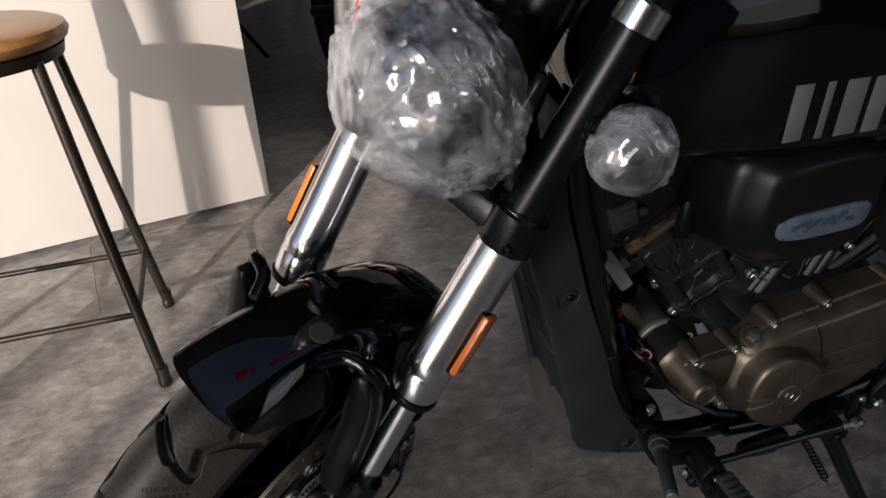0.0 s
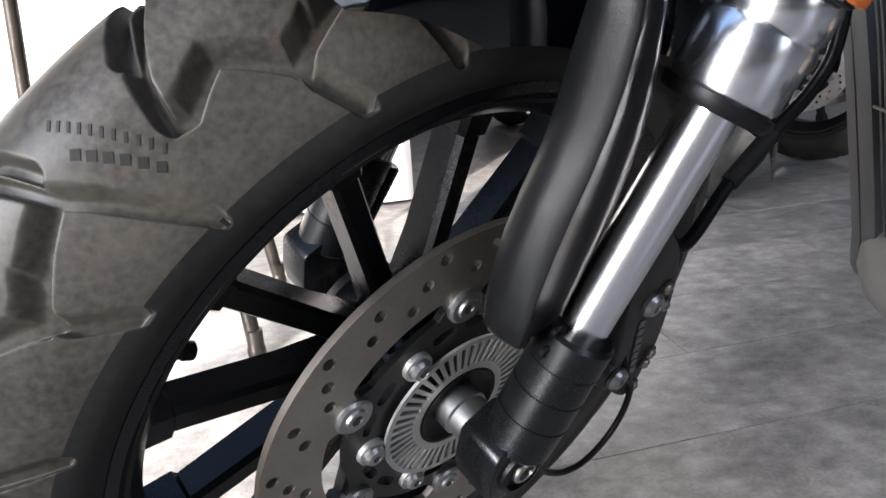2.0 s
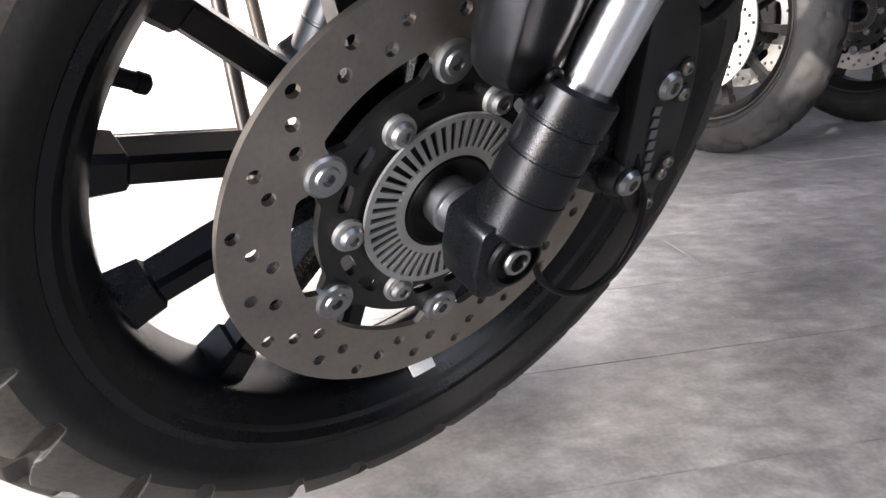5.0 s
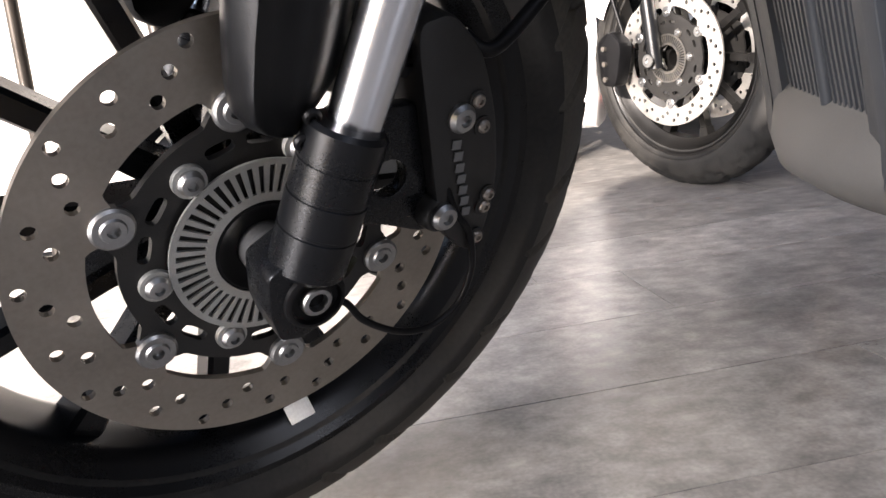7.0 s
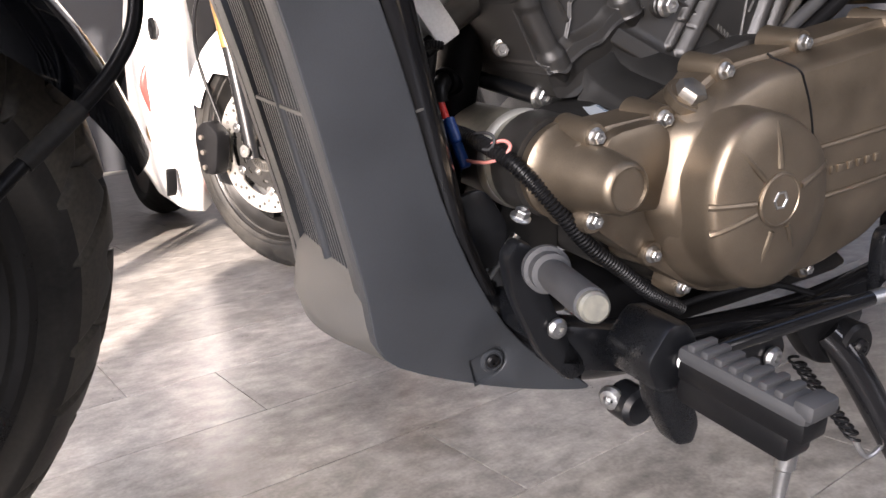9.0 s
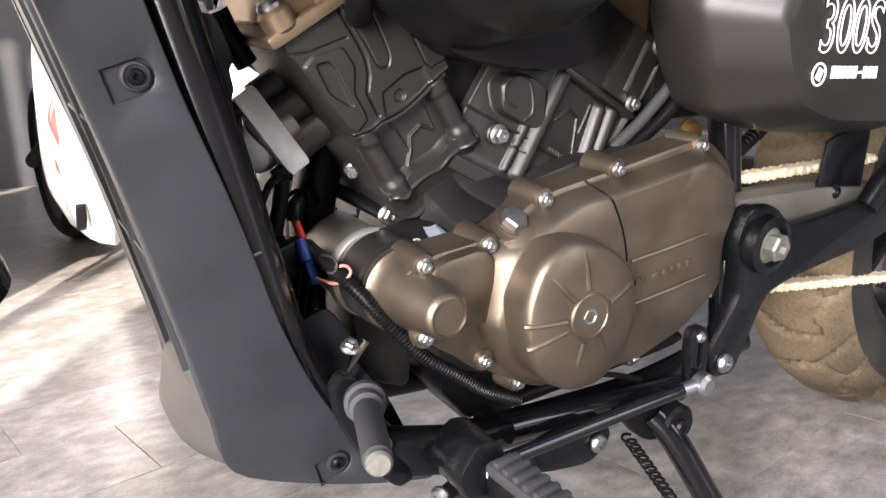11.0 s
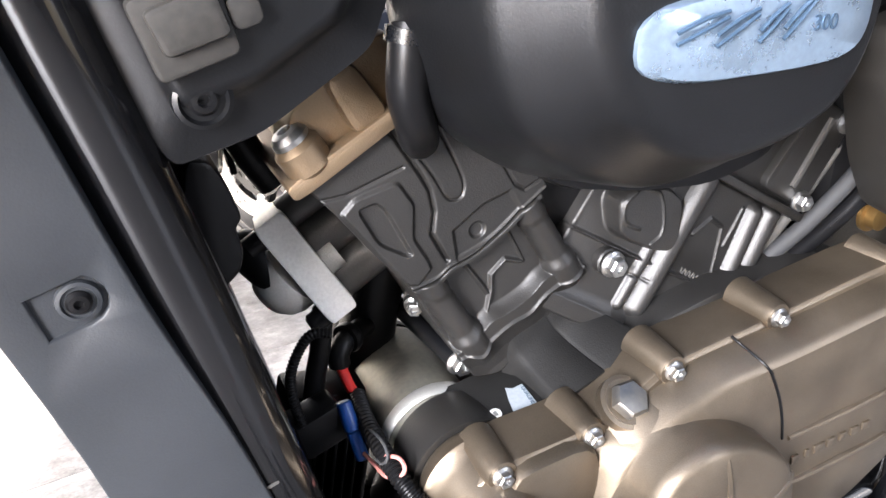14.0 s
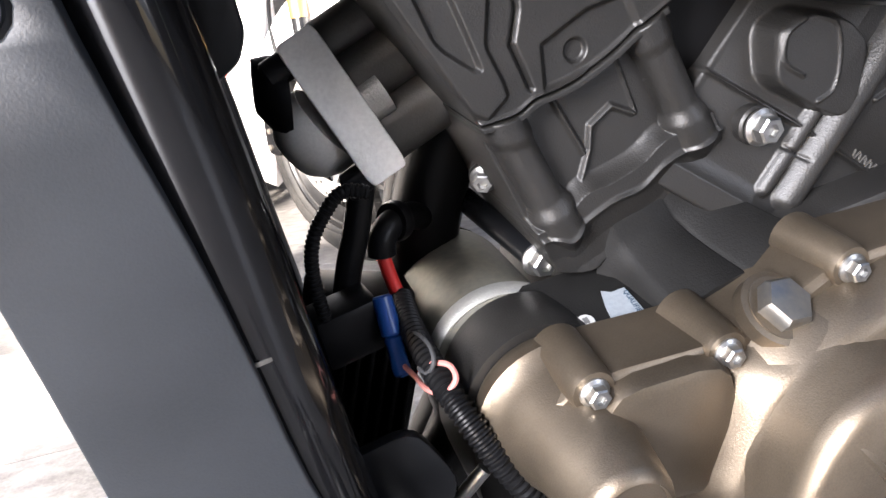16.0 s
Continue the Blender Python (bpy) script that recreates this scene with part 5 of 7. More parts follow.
part("cover_rib", on_front(flat(rounded([(-0.016, 0.15), (0.004, 0.15), (0.002, 0.181), (-0.014, 0.18)], 4, 0.25), -0.0475, 0.05, 0.004)), M["bronze2"], hcap)
part("bolt_tower", on_front(rod((-0.040, -0.040, 0.148), (-0.040, -0.040, 0.1655), 0.0115, bev=0.003)), M["bronze2"], hcap)
axis_f = Vector((-math.sin(radians(31)), 0, math.cos(radians(31))))
bolt(hcap, Vector(FB) + Matrix.Rotation(radians(-31), 3, "Y") @ Vector((-0.040, -0.040, 0.1655)), 0.0072, axis_f, "socket")

# rear cylinder leaning back
RB = (0.096, 0.02, 0.415)
on_rear = lambda bm: cyl_local(bm, RB, 30)
LID = rounded([(-0.0908, 0.051), (-0.0694, 0.0600), (-0.0540, 0.0570), (-0.0416, 0.0339), (-0.0454, 0.0262), (-0.058, 0.0235), (-0.083, 0.0226), (-0.0953, 0.0391)], 4, 0.3)


def rear_relief(x, z):
    h = 0.0016 * bead(x, z, [(-0.0274, 0.0424), (-0.0202, 0.0554), (-0.0082, 0.0536), (0.0046, 0.0248)], 0.0014)
    h = np.maximum(h, 0.0016 * bead(x, z, [(0.0000, 0.0693), (0.0012, 0.0439)], 0.0016))
    h = np.maximum(h, -0.0012 * bead(x, z, [(-0.0294, 0.0735), (-0.0278, 0.0180)], 0.0010) + h)
    for a, b, r in (((-0.0408, -0.012), (-0.0402, 0.080), 0.0080), ((-0.0548, -0.014), (-0.0540, 0.026), 0.0042), ((0.0215, 0.002), (0.0098, 0.070), 0.0064), ((0.0330, 0.004), (0.0235, 0.074), 0.0072)):
        d = near_line(x, z, [a, b])
        h = np.maximum(h, r * np.clip(1 - (d / (1.06 * r)) ** 2, 0, 1) ** 0.95)
    h = np.maximum(h, (0.0068 + 0.0012 * bead(x, z, bent([(-0.0845, 0.053), (-0.0734, 0.0546), (-0.0629, 0.0446), (-0.0579, 0.0341), (-0.0611, 0.0264)]), 0.0011) + 0.0012 * bead(x, z, bent([(-0.0877, 0.0496), (-0.091, 0.041), (-0.0853, 0.0319), (-0.074, 0.0315)]), 0.0012)) * rise(within(x, z, LID), 0.0022))
    h = np.maximum(h, 0.0030 * np.exp(-((z - 0.0157) / 0.0009) ** 2))
    h -= 0.0014 * np.exp(-(near_line(x, z, [(-0.11, 0.0035), (-0.046, 0.0055)]) / 0.0009) ** 2)
    h = np.maximum(h, 0.0050 * np.clip((-0.013 - z) / 0.010, 0, 1) ** 2)
    return h - np.clip((-0.058 - x) * 0.28, 0, 0.012) * (1 - 0.75 * rise(within(x, z, LID), 0.004))


rear = part("rear_cylinder", on_rear(casting([(-0.04, -0.108), (0.08, -0.100)], [(-0.04, 0.042), (0.08, 0.036)], [(-0.12, -0.034), (0.0, -0.034), (0.06, -0.03)], [(-0.12, 0.0775), (0.0, 0.0775), (0.06, 0.0785)], 0.0560, 0.05, rear_relief, 270, 210, 0.002)), M["engine"], bike, "black rear cylinder with raised ribs", 50)
# black block added to keep the gap between the cylinders dark
part("gap_block", box((0.02, 0.03, 0.535), (0.11, 0.09, 0.13), 0.012, (0, 8, 0)), M["hose"], bike, "black block filling the dark gap between the cylinders")
part("gasket_lip", on_rear(flat([(-0.046, 0.0772), (0.045, 0.0782), (0.045, 0.0835), (-0.046, 0.0822)], -0.0635, 0.05, 0.001)), M["engine"], rear)
rhead = part("rear_cylinder_head", cyl_local(merge(
    flat(rounded([(-0.05, 0.078), (0.044, 0.078), (0.048, 0.15), (-0.045, 0.15)], 4, 0.14), -0.054, 0.055, 0.004),
    flat(rounded([(0.002, 0.086), (0.044, 0.086), (0.046, 0.15), (0.008, 0.15)], 4, 0.14), -0.060, -0.03, 0.003)), RB, 30), M["engine"], bike, "black rear cylinder head")
part("rib", cyl_local(flat([(0.022, 0.095), (0.026, 0.095), (0.026, 0.142), (0.022, 0.142)], -0.0625, -0.055, 0.0006), RB, 30), M["bossgrey"], rhead)
for z in (0.09, 0.145):
    bolt(rhead, Vector(RB) + Matrix.Rotation(radians(30), 3, "Y") @ Vector((0.038, -0.060, z)), 0.0055)
part("rear_head_cover", cyl_local(merge(flat(rounded([(-0.05, 0.152), (0.056, 0.152), (0.05, 0.185), (-0.04, 0.19)], 4, 0.25), -0.046, 0.06, 0.005), box((0.066, -0.03, 0.16), (0.03, 0.02, 0.016), 0.003)), RB, 30), M["bronze2"], bike, "light bronze rear head cover")
for k in range(9):
    part("stamp_mark", on_rear(box((-0.0205 + 0.0021 * k, -0.0562, 0.0196 - 0.0001 * k), (0.0006, 0.0012, 0.0032 + 0.001 * (k % 2)), 0, (0, 20 if k % 2 else -15, 0))), M["lip"], rear)

# bronze side cover
OUT = [(-0.082, 0.374), (-0.064, 0.388), (-0.011, 0.393), (0.012, 0.404), (0.036, 0.420), (0.114, 0.432), (0.206, 0.448), (0.228, 0.442), (0.255, 0.418), (0.262, 0.39), (0.248, 0.36), (0.252, 0.312), (0.2, 0.272), (0.135, 0.252), (0.046, 0.255), (-0.005, 0.284), (-0.062, 0.322), (-0.082, 0.35)]
OUTR = rounded(OUT, 4, 0.32)
COVER_LEVELS = [(1.0, -0.056), (1.0, -0.0875), (0.992, -0.089), (0.97, -0.0895), (0.955, -0.0905), (0.3, -0.092)]
BODY_LEVELS = [(1.0, -0.086), (0.99, -0.0925), (0.925, -0.107), (0.905, -0.1095), (0.87, -0.1115), (0.6, -0.113), (0.3, -0.113)]
cover = part("clutch_cover", pillow(OUTR, COVER_LEVELS, (0.09, 0.35)), M["bronze"], bike, "bronze painted clutch and sprocket cover", 35)
BODY = [(-0.012, 0.384), (0.028, 0.408), (0.058, 0.4205), (0.114, 0.427), (0.204, 0.442), (0.224, 0.436), (0.248, 0.414), (0.254, 0.39), (0.241, 0.36), (0.244, 0.314), (0.196, 0.279), (0.135, 0.26), (0.05, 0.262), (0.0, 0.29), (-0.024, 0.33)]
part("cover_body", pillow(rounded(BODY, 4, 0.22), BODY_LEVELS, (0.11, 0.348)), M["bronze"], cover, smooth=32)
over = BVHTree.FromBMesh(merge(pillow(OUTR, COVER_LEVELS, (0.09, 0.35)), pillow(rounded(BODY, 4, 0.22), BODY_LEVELS, (0.11, 0.348))))
seam_line = []
for x, z in bent([(0.0625, 0.4425), (0.0645, 0.4400), (0.0701, 0.4345), (0.0809, 0.4262), (0.0886, 0.4160), (0.0953, 0.4035), (0.1011, 0.3899), (0.1057, 0.3762), (0.1095, 0.3600)]):
    hit = over.ray_cast(Vector((x, -0.3, z)), Vector((0, 1, 0)))[0]
    if hit:
        seam_line.append(hit + Vector((0, -0.0001, 0)))
part("dark_line", tube(seam_line[::2], 0.0009, 8, 4), M["hose"], cover)
# domed clutch housing with radial creases and plug
DC = (0.046, 0.339)
dome_out = rounded([(-0.016, 0.345), (-0.002, 0.388), (0.03, 0.405), (0.066, 0.397), (0.1, 0.372), (0.11, 0.335), (0.104, 0.3), (0.075, 0.266), (0.035, 0.266), (-0.002, 0.295)], 5, 0.42)
dome = part("clutch_dome", pillow(dome_out, [(1.06, -0.09), (1.0, -0.1005), (0.94, -0.106), (0.91, -0.112), (0.895, -0.127), (0.885, -0.131), (0.86, -0.1345), (0.82, -0.1365), (0.6, -0.1395), (0.4, -0.1405), (0.35, -0.141)], DC), M["bronze"], cover, smooth=60)
for a in (-160, -100, -60, 20, 95, 135, 180):
    ca, sa = math.cos(radians(a)), math.sin(radians(a))
    part("crease", tube([(DC[0] + r * ca, y, DC[1] + r * sa) for r, y in ((0.021, -0.1408), (0.034, -0.139), (0.048, -0.1355), (0.053, -0.1325))], 0.0024, 8, 4), M["bronze"], dome)
part("dome_plug", lathe((DC[0], -0.139, DC[1]), (0, -1, 0), [(0, 0), (0, 0.0185), (0.003, 0.0185), (0.0042, 0.0172), (0.0042, 0.0165), (0.0035, 0.0160), (0.0035, 0.0)], 40), M["bronze"], dome)
part("plug_socket", lathe((DC[0], -0.1422, DC[1]), (0, -1, 0), [(0, 0), (0, 0.0068), (0.0012, 0.0064), (0.0012, 0.0052), (0.0002, 0.0046), (0.0002, 0)], 6), M["steel"], dome)
for z0, z1, x0, x1 in ((0.361, 0.371, 0.114, 0.200), (0.323, 0.333, 0.117, 0.204)):
    part("cover_crease", tube([(x0, -0.1125, z0), ((x0 + x1) / 2, -0.1135, (z0 + z1) / 2), (x1, -0.1125, z1)], 0.0022, 8, 4), M["bronze"], cover)
for k, w in enumerate((0.007, 0.004, 0.011, 0.008, 0.007, 0.008, 0.008)):
    part("logo_shape", box((0.123 + 0.0098 * k, -0.1133, 0.3425 + 0.00095 * k), (w * 0.8, 0.0024, 0.0060), 0.0006, (0, -5, 0)), M["bronze"], cover, "raised maker's mark as plain shapes")
# starter nose on the cover, black boss and motor body, on one axis
SX, SZ = -0.066, 0.357
part("cover_nose", lathe((SX, -0.056, SZ), (0, -1, 0), [(0, 0), (0, 0.031), (0.004, 0.033), (0.010, 0.033), (0.012, 0.0305), (0.02, 0.028), (0.035, 0.022), (0.066, 0.0172), (0.070, 0.0155), (0.071, 0.0135), (0.069, 0.0128), (0.069, 0)], 44), M["bronze"], cover, smooth=50)
part("cover_neck", flat(rounded([(-0.066, 0.385), (-0.01, 0.392), (0.0, 0.33), (-0.055, 0.33)], 3, 0.3), -0.1, -0.06, 0.006), M["bronze"], cover)
part("starter_boss", lathe((SX, -0.024, SZ), (0, -1, 0), [(0, 0), (0, 0.034), (0.003, 0.0355), (0.031, 0.0345), (0.032, 0)], 44), M["engine"], case)
starter = part("starter_motor", lathe((SX - 0.004, 0.07, SZ), (0, -1, 0), [(0, 0), (0, 0.026), (0.006, 0.031), (0.012, 0.032), (0.084, 0.032), (0.0845, 0.0335), (0.094, 0.0335), (0.095, 0.03), (0.095, 0)], 44), M["starter"], bike, "dull zinc starter motor")
part("starter_ring", lathe((SX - 0.004, -0.013, SZ), (0, -1, 0), [(0, 0.031), (0, 0.0345), (0.002, 0.0355), (0.008, 0.0355), (0.01, 0.034), (0.01, 0.031)], 44), M["alu"], starter)
part("terminal_boot", tube([(-0.088, 0.05, 0.402), (-0.098, 0.036, 0.4085), (-0.108, 0.028, 0.4090), (-0.1145, 0.0235, 0.4035), (-0.1148, 0.0225, 0.396)], 0.0068, 16), M["hose"], starter)
part("boot_collar", lathe((-0.104, 0.031, 0.4092), (-0.8, -0.6, 0.05), [(0, 0.006), (0, 0.0092), (0.003, 0.0100), (0.006, 0.0092), (0.006, 0.006)], 24), M["hose"], starter)
part("end_cap", lathe((SX - 0.004, 0.07, SZ), (0, 1, 0), [(0, 0), (0, 0.030), (0.012, 0.028), (0.018, 0.02), (0.018, 0)], 36), M["hose"], starter)
arm = part("starter_bracket", rod((-0.0655, 0.072, 0.408), (-0.0502, -0.007, 0.398), 0.0062, bev=0.001), M["satin"], bike, "dark spacer rod clamping the starter")
part("bracket_ear", flat(rounded([(-0.060, 0.416), (-0.071, 0.415), (-0.099, 0.380), (-0.096, 0.374), (-0.091, 0.377), (-0.066, 0.405), (-0.060, 0.404)], 3, 0.2), 0.062, 0.072, 0.001), M["alu"], arm)
bolt(arm, (-0.0497, -0.008, 0.398), 0.0062, (0.05, -0.99, -0.05))
part("label_dot", lathe((-0.0464, -0.0491, 0.3863), (-0.168, -0.284, 0.944), [(0, 0), (0, 0.0038), (0.0004, 0.0036), (0.0004, 0)], 20), M["decalg"], case)
part("dot_mark", box((-0.0465, -0.0493, 0.38695), (0.0022, 0.003, 0.0006), 0, (16, -10, 0)), M["dullprint"], case)
LX, LZ = Vector((0.985, 0.0, 0.175)), Vector((-0.168, -0.284, 0.944)).normalized()
LAB = Matrix.Translation(Vector((-0.0286, -0.051, 0.3889)) + LZ * 0.0004) @ Matrix((LX, LZ.cross(LX), LZ)).transposed().to_4x4()
lab = part("foil_label", moved(flat([(-0.0046, 0.0144), (-0.001, 0.0120), (0.0053, 0.0123), (0.0059, 0.005), (0.0066, -0.0084), (0.0048, -0.0100), (0.0015, -0.0123), (-0.0020, -0.0105), (-0.0056, -0.0111), (-0.0082, -0.001), (-0.0070, 0.006)], -0.0006, 0.0, 0), LAB @ Matrix.Rotation(radians(-90), 4, "X")), M["foil"], case, "torn silver inspection label", 0)
lettering("label_text", "QUALIFIED", 0.0032, LAB @ Matrix.Translation((0.0035, 0.0105, 0.0009)) @ Matrix.Rotation(radians(-92), 4, "Z"), lab, M["badge"], 0.0001)
for x, y, z, r in ((-0.065, -0.092, 0.383, 0.0044), (-0.0105, -0.092, 0.3895, 0.0044), (0.0395, -0.092, 0.417, 0.0044), (0.112, -0.092, 0.432, 0.0044), (-0.066, -0.095, 0.33, 0.0044), (-0.013, -0.093, 0.298, 0.0044), (0.208, -0.092, 0.442, 0.0044), (0.03, -0.08, 0.262, 0.0044), (0.15, -0.09, 0.258, 0.0044)):
    part("bolt_boss", lathe((x, -0.06, z), (0, -1, 0), [(0, 0), (0, 0.0112), (-y - 0.063, 0.0092), (-y - 0.06, 0.0082), (-y - 0.06, 0)], 24), M["bronze"], cover)
    bolt(cover, (x, y, z), r)
plug = part("oil_filler", lathe((0.012, -0.085, 0.398), (0.05, -0.62, 0.78), [(0, 0), (0, 0.0155), (0.006, 0.0155), (0.0065, 0.013), (0.007, 0.013), (0.007, 0)], 32), M["bronze"], cover)
part("filler_hex", lathe(Vector((0.012, -0.085, 0.398)) + Vector((0.05, -0.62, 0.78)) * 0.006, (0.05, -0.62, 0.78), [(0, 0), (0, 0.0108), (0.006, 0.0108), (0.0078, 0.0092), (0.0082, 0.005), (0.0082, 0)], 6), M["zincdark"], plug, "zinc hexagon oil filler plug")
bolt(rear, (0.0345, -0.0375, 0.4583), 0.0060)
part("bolt_boss", rod((0.0345, 0.01, 0.4583), (0.0345, -0.0355, 0.4583), 0.0085, bev=0.001), M["engine"], rear)
bolt(barrel, (-0.069, 0.012, 0.4315), 0.0048, (-0.45, -0.85, -0.2))
part("bolt_boss", rod((-0.060, 0.03, 0.4355), (-0.068, 0.0135, 0.432), 0.0075), M["engine"], barrel)

# thermostat housing on the head's front
TX = Vector((0.857, 0.0, 0.515))
TZ = (Vector((-0.515, 0.28, 0.857)) - TX * TX.dot(Vector((-0.515, 0.28, 0.857)))).normalized()
TY = TZ.cross(TX)
TH = Matrix.Translation((-0.130, 0.014, 0.468)) @ Matrix((TX, TY, TZ)).transposed().to_4x4()
therm = part("thermostat_flange", moved(flat(rounded([(-0.0100, -0.0345), (0.0085, -0.0345), (0.0085, 0.0345), (-0.0100, 0.0345)], 4, 0.12), 0.0, 0.045, 0.0012), TH), M["flange"], bike, "pale raw aluminium thermostat flange")
for yy, zz, r in ((0.022, -0.019, 0.0145), (0.018, 0.006, 0.013), (0.022, 0.027, 0.0105)):
    part("thermostat_boss", moved(lathe((0.007, yy, zz), (1, 0, 0), [(0, 0), (0, r), (0.03, r), (0.033, r + 0.0025), (0.045, r + 0.0025), (0.045, 0)], 32), TH), M["bossgrey"], therm)
part("stud", moved(rod((0.006, 0.012, -0.004), (0.018, 0.012, -0.004), 0.010), TH), M["alu"], therm)
for z in (-0.029, 0.027):
    part("flange_bolt", moved(lathe((-0.0098, 0.008, z), (-1, 0, 0), [(0, 0), (0, 0.0065), (0.009, 0.0065), (0.0105, 0.005), (0.0105, 0)], 18), TH), M["hose"], therm)
part("elbow", moved(lathe((-0.0095, 0.022, -0.002), (-1, 0.25, -0.15), [(0, 0), (0, 0.0195), (0.004, 0.0205), (0.010, 0.0200), (0.016, 0.0175), (0.021, 0.0125), (0.023, 0.0)], 36), TH), M["elbow"], therm, "dull metal water elbow", 60)
part("water_hose", loft([[Vector(c) + Vector((0, r * math.cos(a), r * math.sin(a))) for a in (2 * math.pi * k / 24 for k in range(24))] for c, r in (((-0.1505, 0.038, 0.4655), 0.0190), ((-0.1535, 0.038, 0.4670), 0.0185), ((-0.1570, 0.038, 0.4700), 0.0165), ((-0.1640, 0.040, 0.4735), 0.0115))]), M["hose"], therm, "black rubber water hose", 60)
part("vent_hose", tube([(-0.094, -0.058, 0.604), (-0.0965, -0.060, 0.592), (-0.097, -0.059, 0.576), (-0.091, -0.053, 0.560), (-0.083, -0.036, 0.548)], 0.0095, 18), M["hose"], bike, "black rubber breather hose")
part("hose_ring", lathe((-0.0955, -0.0585, 0.597), (0.2, 0, 1), [(0, 0.009), (0, 0.0112), (0.006, 0.0112), (0.006, 0.009)], 22), M["satin"], bike)

# wiring in front of the starter
loom = part("corrugated_loom", tube([(-0.107, 0.018, 0.375), (-0.1105, -0.012, 0.3755), (-0.1095, -0.04, 0.372), (-0.1045, -0.064, 0.364), (-0.088, -0.081, 0.341), (-0.061, -0.085, 0.31), (-0.03, -0.085, 0.286), (-0.002, -0.083, 0.264), (0.032, -0.079, 0.244)], 0.0056, 16, 10, 0.0011, 0.003), M["hose"], bike, "black corrugated wiring conduit")
part("cable", tube([(0.03, -0.08, 0.247), (0.06, -0.085, 0.252), (0.11, -0.09, 0.252), (0.16, -0.092, 0.235)], 0.0026, 10), M["hose"], loom)
part("red_sleeve", tube([(-0.1150, 0.0225, 0.398), (-0.1115, 0.0205, 0.385), (-0.1078, 0.018, 0.374)], 0.0034, 14), M["red"], loom, "red terminal sleeve")
con = part("connector", rod((-0.1215, -0.003, 0.388), (-0.119, -0.011, 0.372), 0.0046, bev=0.001, seg=14), M["blue"], bike, "blue plastic bullet connectors")
part("connector_half", rod((-0.119, -0.011, 0.372), (-0.1165, -0.019, 0.356), 0.0040, bev=0.001, seg=14), M["blue"], con)
part("wire", tube([(-0.1162, -0.02, 0.3613), (-0.1141, -0.03, 0.3616), (-0.1127, -0.045, 0.3642), (-0.1093, -0.056, 0.3692), (-0.1054, -0.058, 0.3756), (-0.106, -0.052, 0.3785), (-0.1099, -0.045, 0.3763), (-0.1113, -0.04, 0.3716)], 0.0012, 8), M["pink"], con, "pale red wire loop")
part("wire", tube([(-0.1146, -0.012, 0.3736), (-0.1121, -0.025, 0.3797), (-0.1108, -0.04, 0.3821), (-0.1112, -0.048, 0.3789), (-0.1131, -0.046, 0.3728), (-0.1152, -0.04, 0.372)], 0.0010, 8), M["softrub"], con)
# black finned box added to fill the dark area below the starter
reg = part("dark_filler_box", box((-0.128, 0.040, 0.322), (0.058, 0.034, 0.108), 0.004, (0, 10, 0)), M["hose"], bike, "black finned box filling the dark area behind the down tube")
for k in range(7):
    part("fin", box((-0.148 + 0.0066 * k, 0.018, 0.3255 - 0.0012 * k), (0.0022, 0.013, 0.098), 0.0005, (0, 10, 0)), M["hose"], reg)
part("plug_block", box((-0.136, 0.004, 0.372), (0.030, 0.022, 0.026), 0.003, (0, -14, 8)), M["hose"], reg)
part("lower_hose", tube([(-0.1225, 0.02, 0.438), (-0.1262, 0.02, 0.413), (-0.131, 0.02, 0.392), (-0.136, 0.02, 0.36)], 0.0062, 16), M["hose"], bike)
part("cable_sheath", tube([(-0.125, -0.005, 0.436), (-0.135, -0.003, 0.437), (-0.1425, -0.003, 0.430), (-0.1495, -0.005, 0.417), (-0.150, -0.005, 0.400), (-0.145, -0.005, 0.375)], 0.0032, 12, 8, 0.0005, 0.002), M["hose"], bike)
relay = part("relay_holder", flat(rounded([(-0.1885, 0.5515), (-0.1778, 0.5493), (-0.1716, 0.536), (-0.1675, 0.5207), (-0.1711, 0.5155), (-0.1686, 0.5038), (-0.1715, 0.4939), (-0.1812, 0.4861), (-0.1878, 0.4915), (-0.1937, 0.5223)], 4, 0.3), -0.03, 0.03, 0.004), M["hose"], bike, "black rubber relay holder behind the down tube")
part("relay_tab", box((-0.1901, -0.031, 0.5165), (0.007, 0.004, 0.022), 0.001, (0, -20, 0)), M["softrub"], relay)
part("ignition_boot", tube([(-0.1602, 0.03, 0.551), (-0.156, 0.03, 0.5416), (-0.1499, 0.03, 0.5289), (-0.141, 0.03, 0.514)], 0.0085, 16), M["hose"], bike, "black rubber lead beside the head cover")
part("lead_wire", tube([(-0.1617, 0.035, 0.5478), (-0.1652, 0.035, 0.5416), (-0.1618, 0.035, 0.5333), (-0.1594, 0.035, 0.5207)], 0.0018, 8), M["hose"], bike)
part("lower_bracket", flat(rounded([(-0.15, 0.34), (-0.12, 0.35), (-0.1, 0.32), (-0.11, 0.29), (-0.14, 0.3)], 3, 0.3), -0.05, -0.044, 0.001), M["satin"], bike)

# ---- air cleaner cover, tank underside, side cover, seat ----
AO = rounded([(-0.093, 0.69), (-0.104, 0.635), (-0.101, 0.598), (-0.084, 0.560), (-0.05, 0.535), (-0.012, 0.523), (0.035, 0.531), (0.066, 0.546), (0.083, 0.58), (0.084, 0.66), (0.07, 0.7)], 5, 0.42)
